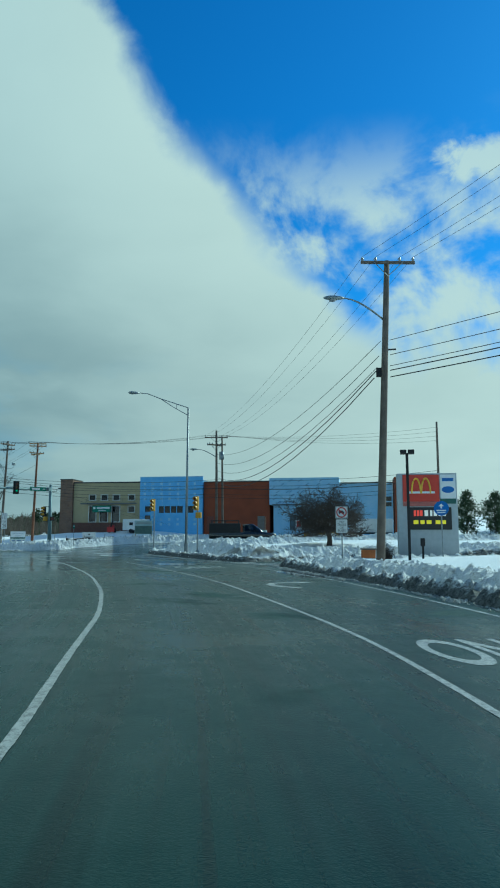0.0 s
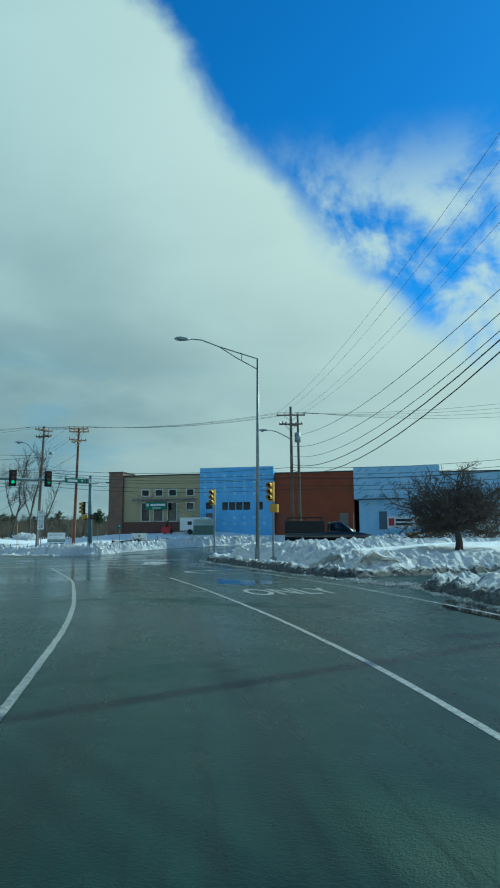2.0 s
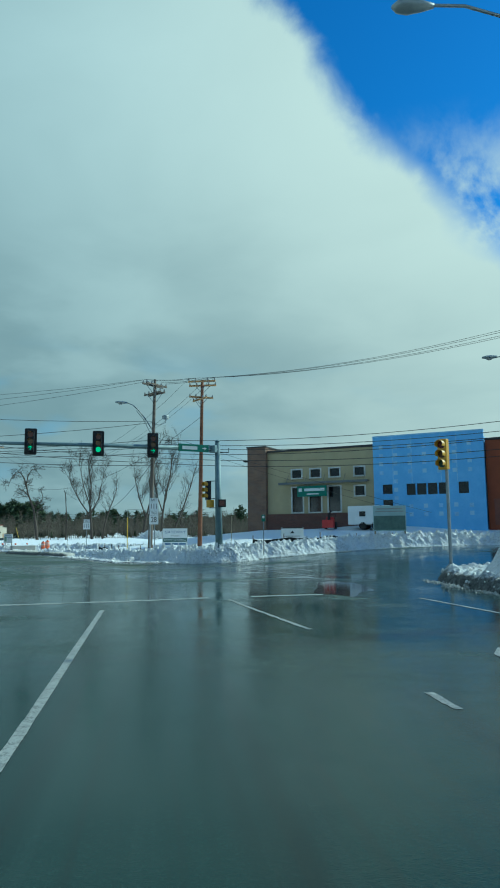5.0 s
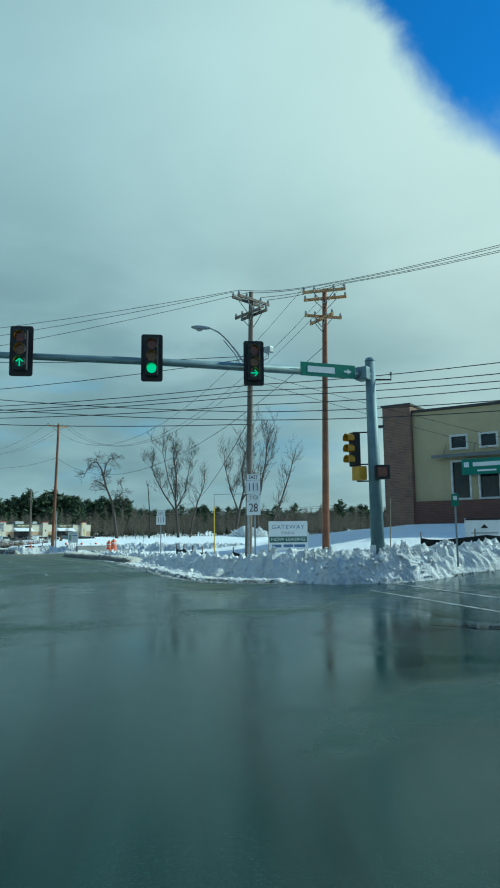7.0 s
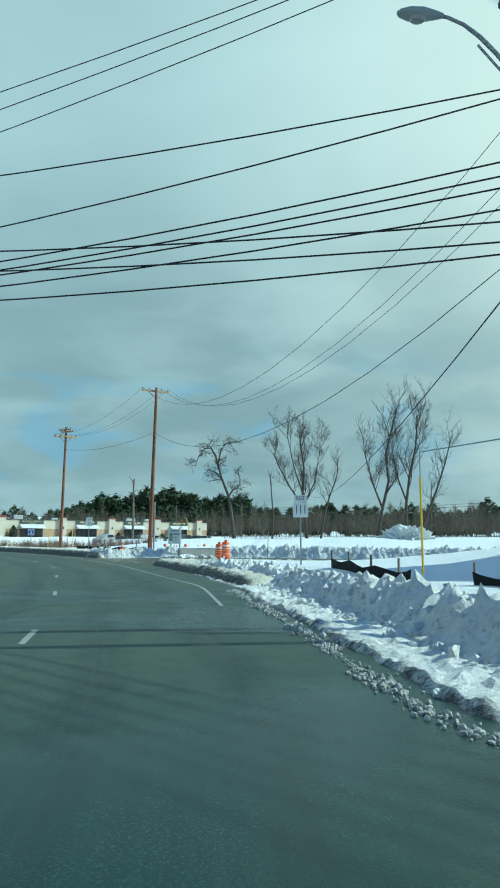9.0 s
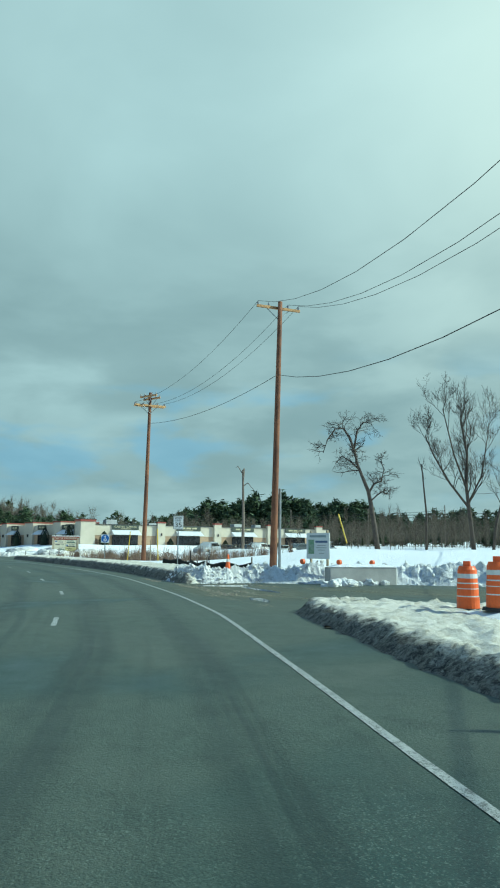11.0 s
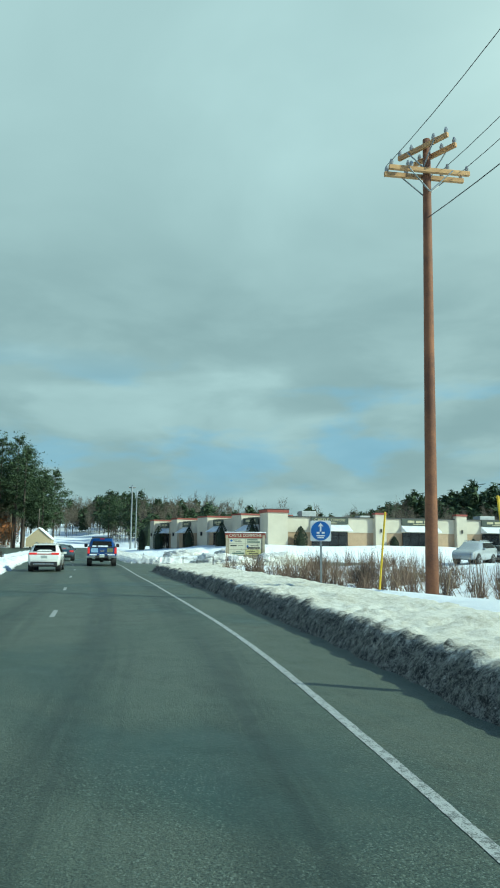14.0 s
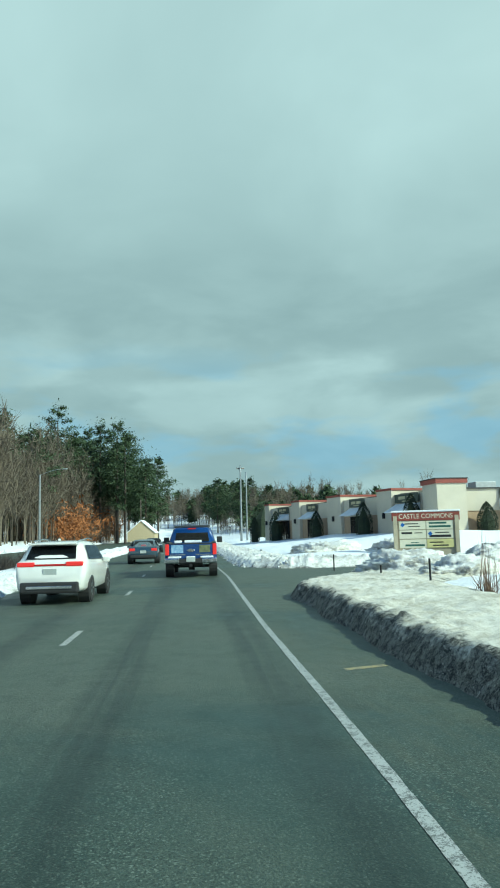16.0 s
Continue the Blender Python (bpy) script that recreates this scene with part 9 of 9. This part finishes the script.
rs = np.random.RandomState(21)
forms = [tall_tree(rs, h) for h in (9, 10, 11, 12, 13, 9.5, 10.5, 14)]
low_forms = [tall_tree(rs, h, 20, 3) for h in (8, 9, 10)]
cones = [pine_crown(rs, h, s, 24, 14, 1.0, b) for h, s, b in ((11, 3.0, 0.15), (13, 3.2, 0.25), (15, 3.4, 0.3), (9, 3.0, 0.1))]
oaks = [blades(rs, np.stack([rs.normal(scale=1.3, size=260), rs.normal(scale=1.3, size=260), 2.2 + rs.normal(scale=1.2, size=260)], 1), 0.26, 1.0)]


def scatter(protos, spots, scale=(0.8, 1.25)):
    out = []
    xs, ys = np.array([s[0] for s in spots]), np.array([s[1] for s in spots])
    zs = land(xs, ys)
    for x, y, z in zip(xs, ys, zs):
        v, f = protos[rs.randint(len(protos))]
        a, k = rs.uniform(0, math.tau), rs.uniform(*scale)
        r = np.array([[math.cos(a), -math.sin(a), 0], [math.sin(a), math.cos(a), 0], [0, 0, 1]])
        out.append((v @ r.T * k + np.array([x, y, z]), f))
    return out


def band(n, centre, a0, a1, r0, r1):
    """Places in a sector about a centre; headings to the left of +y."""
    a, r = np.radians(rs.uniform(a0, a1, n)), np.sqrt(rs.uniform(r0**2, r1**2, n))
    return list(zip(centre[0] - np.sin(a) * r, centre[1] + np.cos(a) * r))


C = (-55, 128)
behind = [p for p in band(1500, C, -20, 74, 108, 200) if not (p[0] > -40 and p[1] < 165) and not (p[0] < -138 and p[1] < 228)]
gathered("bare_woods", scatter(forms, behind, (0.45, 0.70)), BRUSH, "grey-brown leafless woods along the horizon", "woods")
ridge = band(700, C, -14, 52, 165, 245) + band(70, C, 52, 78, 190, 245)
gathered("pine_woods", scatter(cones, ridge, (0.40, 0.74)), NEEDLE, "dark pine woods on the low ridge", "woods")
floor = [p for p in band(1500, C, -20, 78, 112, 235) if not (p[0] > -40 and p[1] < 165) and not (p[0] < -138 and p[1] < 228)]
gathered("understorey", scatter(low_forms, floor, (0.3, 0.55)), BRUSH, "grey-brown thicket under the woods along the horizon", "woods")

hill = [(u, v) for u, v in zip(rs.uniform(-0.1, 1.1, 300), rs.uniform(-0.5, 0.5, 300))]
for u0, u1, k in ((-0.2, 0.15, 0.85), (0.15, 0.4, 1.05), (0.4, 0.75, 1.2), (0.75, 1.2, 1.0)):
    spots = [(-288 + 48 * u - 20 * v, 267 + 42 * u + 24 * v) for u, v in hill if u0 <= u < u1]
    gathered("pine_woods", scatter(cones, spots, (k * 0.8, k * 1.1)), NEEDLE, "dense dark pines on the wooded hill behind the plaza", "woods")


def wood_edge(x):
    """Where the wood begins beside the far lanes."""
    return np.interp(x, [-360, -300, -230, -170, -150], [150, 139, 129, 121, 119])


left_spots = []
for _ in range(1100):
    x = rs.uniform(-345, -165)
    left_spots.append((x, wood_edge(x) - rs.uniform(0, 1) ** 1.5 * 60))
gathered("bare_woods", scatter(forms, left_spots, (1.2, 2.0)), BRUSH, "leafless woods on the rise beside the road", "woods")
gathered("pine_woods", scatter(cones, [(x - 5, y - 12) for x, y in left_spots[:200]], (0.9, 1.5)), NEEDLE, "pines among the leafless woods", "woods")
under = [(rs.uniform(-345, -296), rs.uniform(176, 216)) for _ in range(300)] + [(rs.uniform(-318, -262), 0) for _ in range(420)]
under = [(x, y or float(wood_edge(x)) + rs.uniform(-9, 4)) for x, y in under]
gathered("understorey", scatter(low_forms, under, (0.4, 0.8)), BRUSH, "brown undergrowth at the foot of the pines", "woods")
oak_spots = [(x, wood_edge(x) + rs.uniform(-3, 1.5)) for x in rs.uniform(-312, -246, 34)]
gathered("oak_saplings", scatter(oaks, oak_spots, (0.9, 2.1)), OAK, "saplings with dead orange leaves at the wood edge", "saplings")
ahead = [(rs.uniform(-460, -385), 0) for _ in range(460)]
ahead = [(x, rs.uniform(150, 232)) for x, _ in ahead] + [(x + 90, rs.uniform(186, 225)) for x, _ in ahead[:200]]
gathered("bare_woods", scatter(forms, ahead, (0.9, 1.4)), BRUSH, "leafless trees beyond the bend", "woods")
gathered("pine_woods", scatter(cones, ahead[:34], (0.8, 1.2)), NEEDLE, "pines beyond the bend of the road", "woods")
west = band(520, (-40, 100), 20, 62, 150, 230)
gathered("bare_woods", scatter(forms, [p for p in west if p[1] > 190 or p[0] < -190][:420], (0.45, 0.68)), BRUSH, "leafless trees far behind the plaza", "woods")


# ---- loose snow lumps and scraps ----
def lump(x, y, s, seed, z=None, label="lump of ploughed snow lying on the ground"):
    """A broken clod with flat breaks."""
    b = bmesh.new()
    bmesh.ops.create_icosphere(b, subdivisions=3, radius=1)
    rng = random.Random(seed)
    cuts = [(Vector((rng.uniform(-1, 1), rng.uniform(-1, 1), rng.uniform(-0.3, 1))).normalized(), rng.uniform(0.45, 0.85)) for _ in range(7)]
    for v in b.verts:
        for way, far in cuts:
            over = v.co.dot(way) - far
            if over > 0:
                v.co -= way * over * 0.9
        k = 1 + 0.22 * noise.noise(v.co * 1.7 + Vector((seed * 3.1, 0, 0))) + 0.16 * noise.noise(v.co * 5 + Vector((seed, 5, 0)))
        v.co = Vector((v.co.x * k * s, v.co.y * k * s * 0.8, max(v.co.z * k * 0.75, -0.45) * s))
    return lone("snow_lump", b, BANK, label, "snow lump", "snow lumps", at=pose(x, y, (0.0 if z is None else z) + s * 0.3, 0, 0, seed * 40))


rl = random.Random(6)
lump(-27.9, 117.1, 0.26, 1, 0.16)
lump(-28.9, 117.9, 0.16, 2, 0.15)
for k in range(24):
    lump(-66.9 + rl.uniform(-0.45, 0.35), 143.2 + rl.uniform(0, 3.6), rl.uniform(0.08, 0.34), 140 + k, 0.0)
for x, y, w, h, seed in ((-122.6, 151.6, 1.9, 0.75, 1), (-126.5, 157.6, 2.2, 0.8, 2), (-137.6, 157.8, 2.4, 1.0, 3), (-129.8, 159.3, 2.0, 0.8, 4), (-141.0, 154.5, 2.6, 0.9, 5), (-119.5, 151.8, 1.6, 0.6, 6)):
    b = bmesh.new()
    bmesh.ops.create_icosphere(b, subdivisions=5, radius=1)
    for v in b.verts:
        c = v.co + Vector((seed * 5.0, 0, 0))
        k = 1 + 0.35 * noise.noise(c * 1.6) + 0.22 * (clods(c * 3.2) - 0.2) + 0.16 * noise.noise(c * 11) + 0.12 * noise.noise(c * 21)
        v.co = Vector((v.co.x * w * k, v.co.y * w * 0.7 * k, v.co.z * h * k))
    lone("snow_mound", b, MOUND, "rough sandy mound of ploughed snow near the plaza sign", "snow mound", "snow mounds", at=pose(x, y, 0.15, 0, 0, seed * 50), smooth=True)
for k in range(26):
    ring = (RIGHT_1[2:], RIGHT_2[:6], RIGHT_3[5:11])[k % 3]
    p, _ = resample(ring, 0.5)
    i = rl.randrange(len(p))
    o = rl.uniform(-0.7, 0.15)
    lump(p[i][0] - o * 0.3, p[i][1] + o * 0.3, rl.uniform(0.04, 0.11), 10 + k, 0.0)
for k in range(28):
    ring = (RIGHT_2[:6], RIGHT_3[3:10], RIGHT_2[1:5], MOUTH_2[8:] + RIGHT_4[:1])[k % 4]
    p, _ = resample(ring, 0.5)
    i = rl.randrange(len(p) - 1)
    w = p[i + 1] - p[i]
    w = w / (np.hypot(*w) + 1e-9)
    o = rl.uniform(0.9, 2.2)
    lump(p[i][0] + w[1] * o, p[i][1] - w[0] * o, rl.uniform(0.10, 0.24), 60 + k, (1.0, 0.75, 0.4, 0.6)[k % 4] * rl.uniform(0.7, 1.0))
hp = bmesh.new()
bmesh.ops.create_icosphere(hp, subdivisions=5, radius=1)
for v in hp.verts:
    k = 1 + 0.3 * noise.noise(v.co * 1.5) + 0.7 * (clods(v.co * 2.2) - 0.2) + 0.12 * noise.noise(v.co * 11)
    v.co = Vector((v.co.x * 2.7 * k, v.co.y * 2.1 * k, v.co.z * 1.75 * k))
lone("snow_mound", hp, BANK, "rough mound of cleared snow in the field", "snow mound", "snow mounds", at=pose(-62.6, 166.8, 0.8))
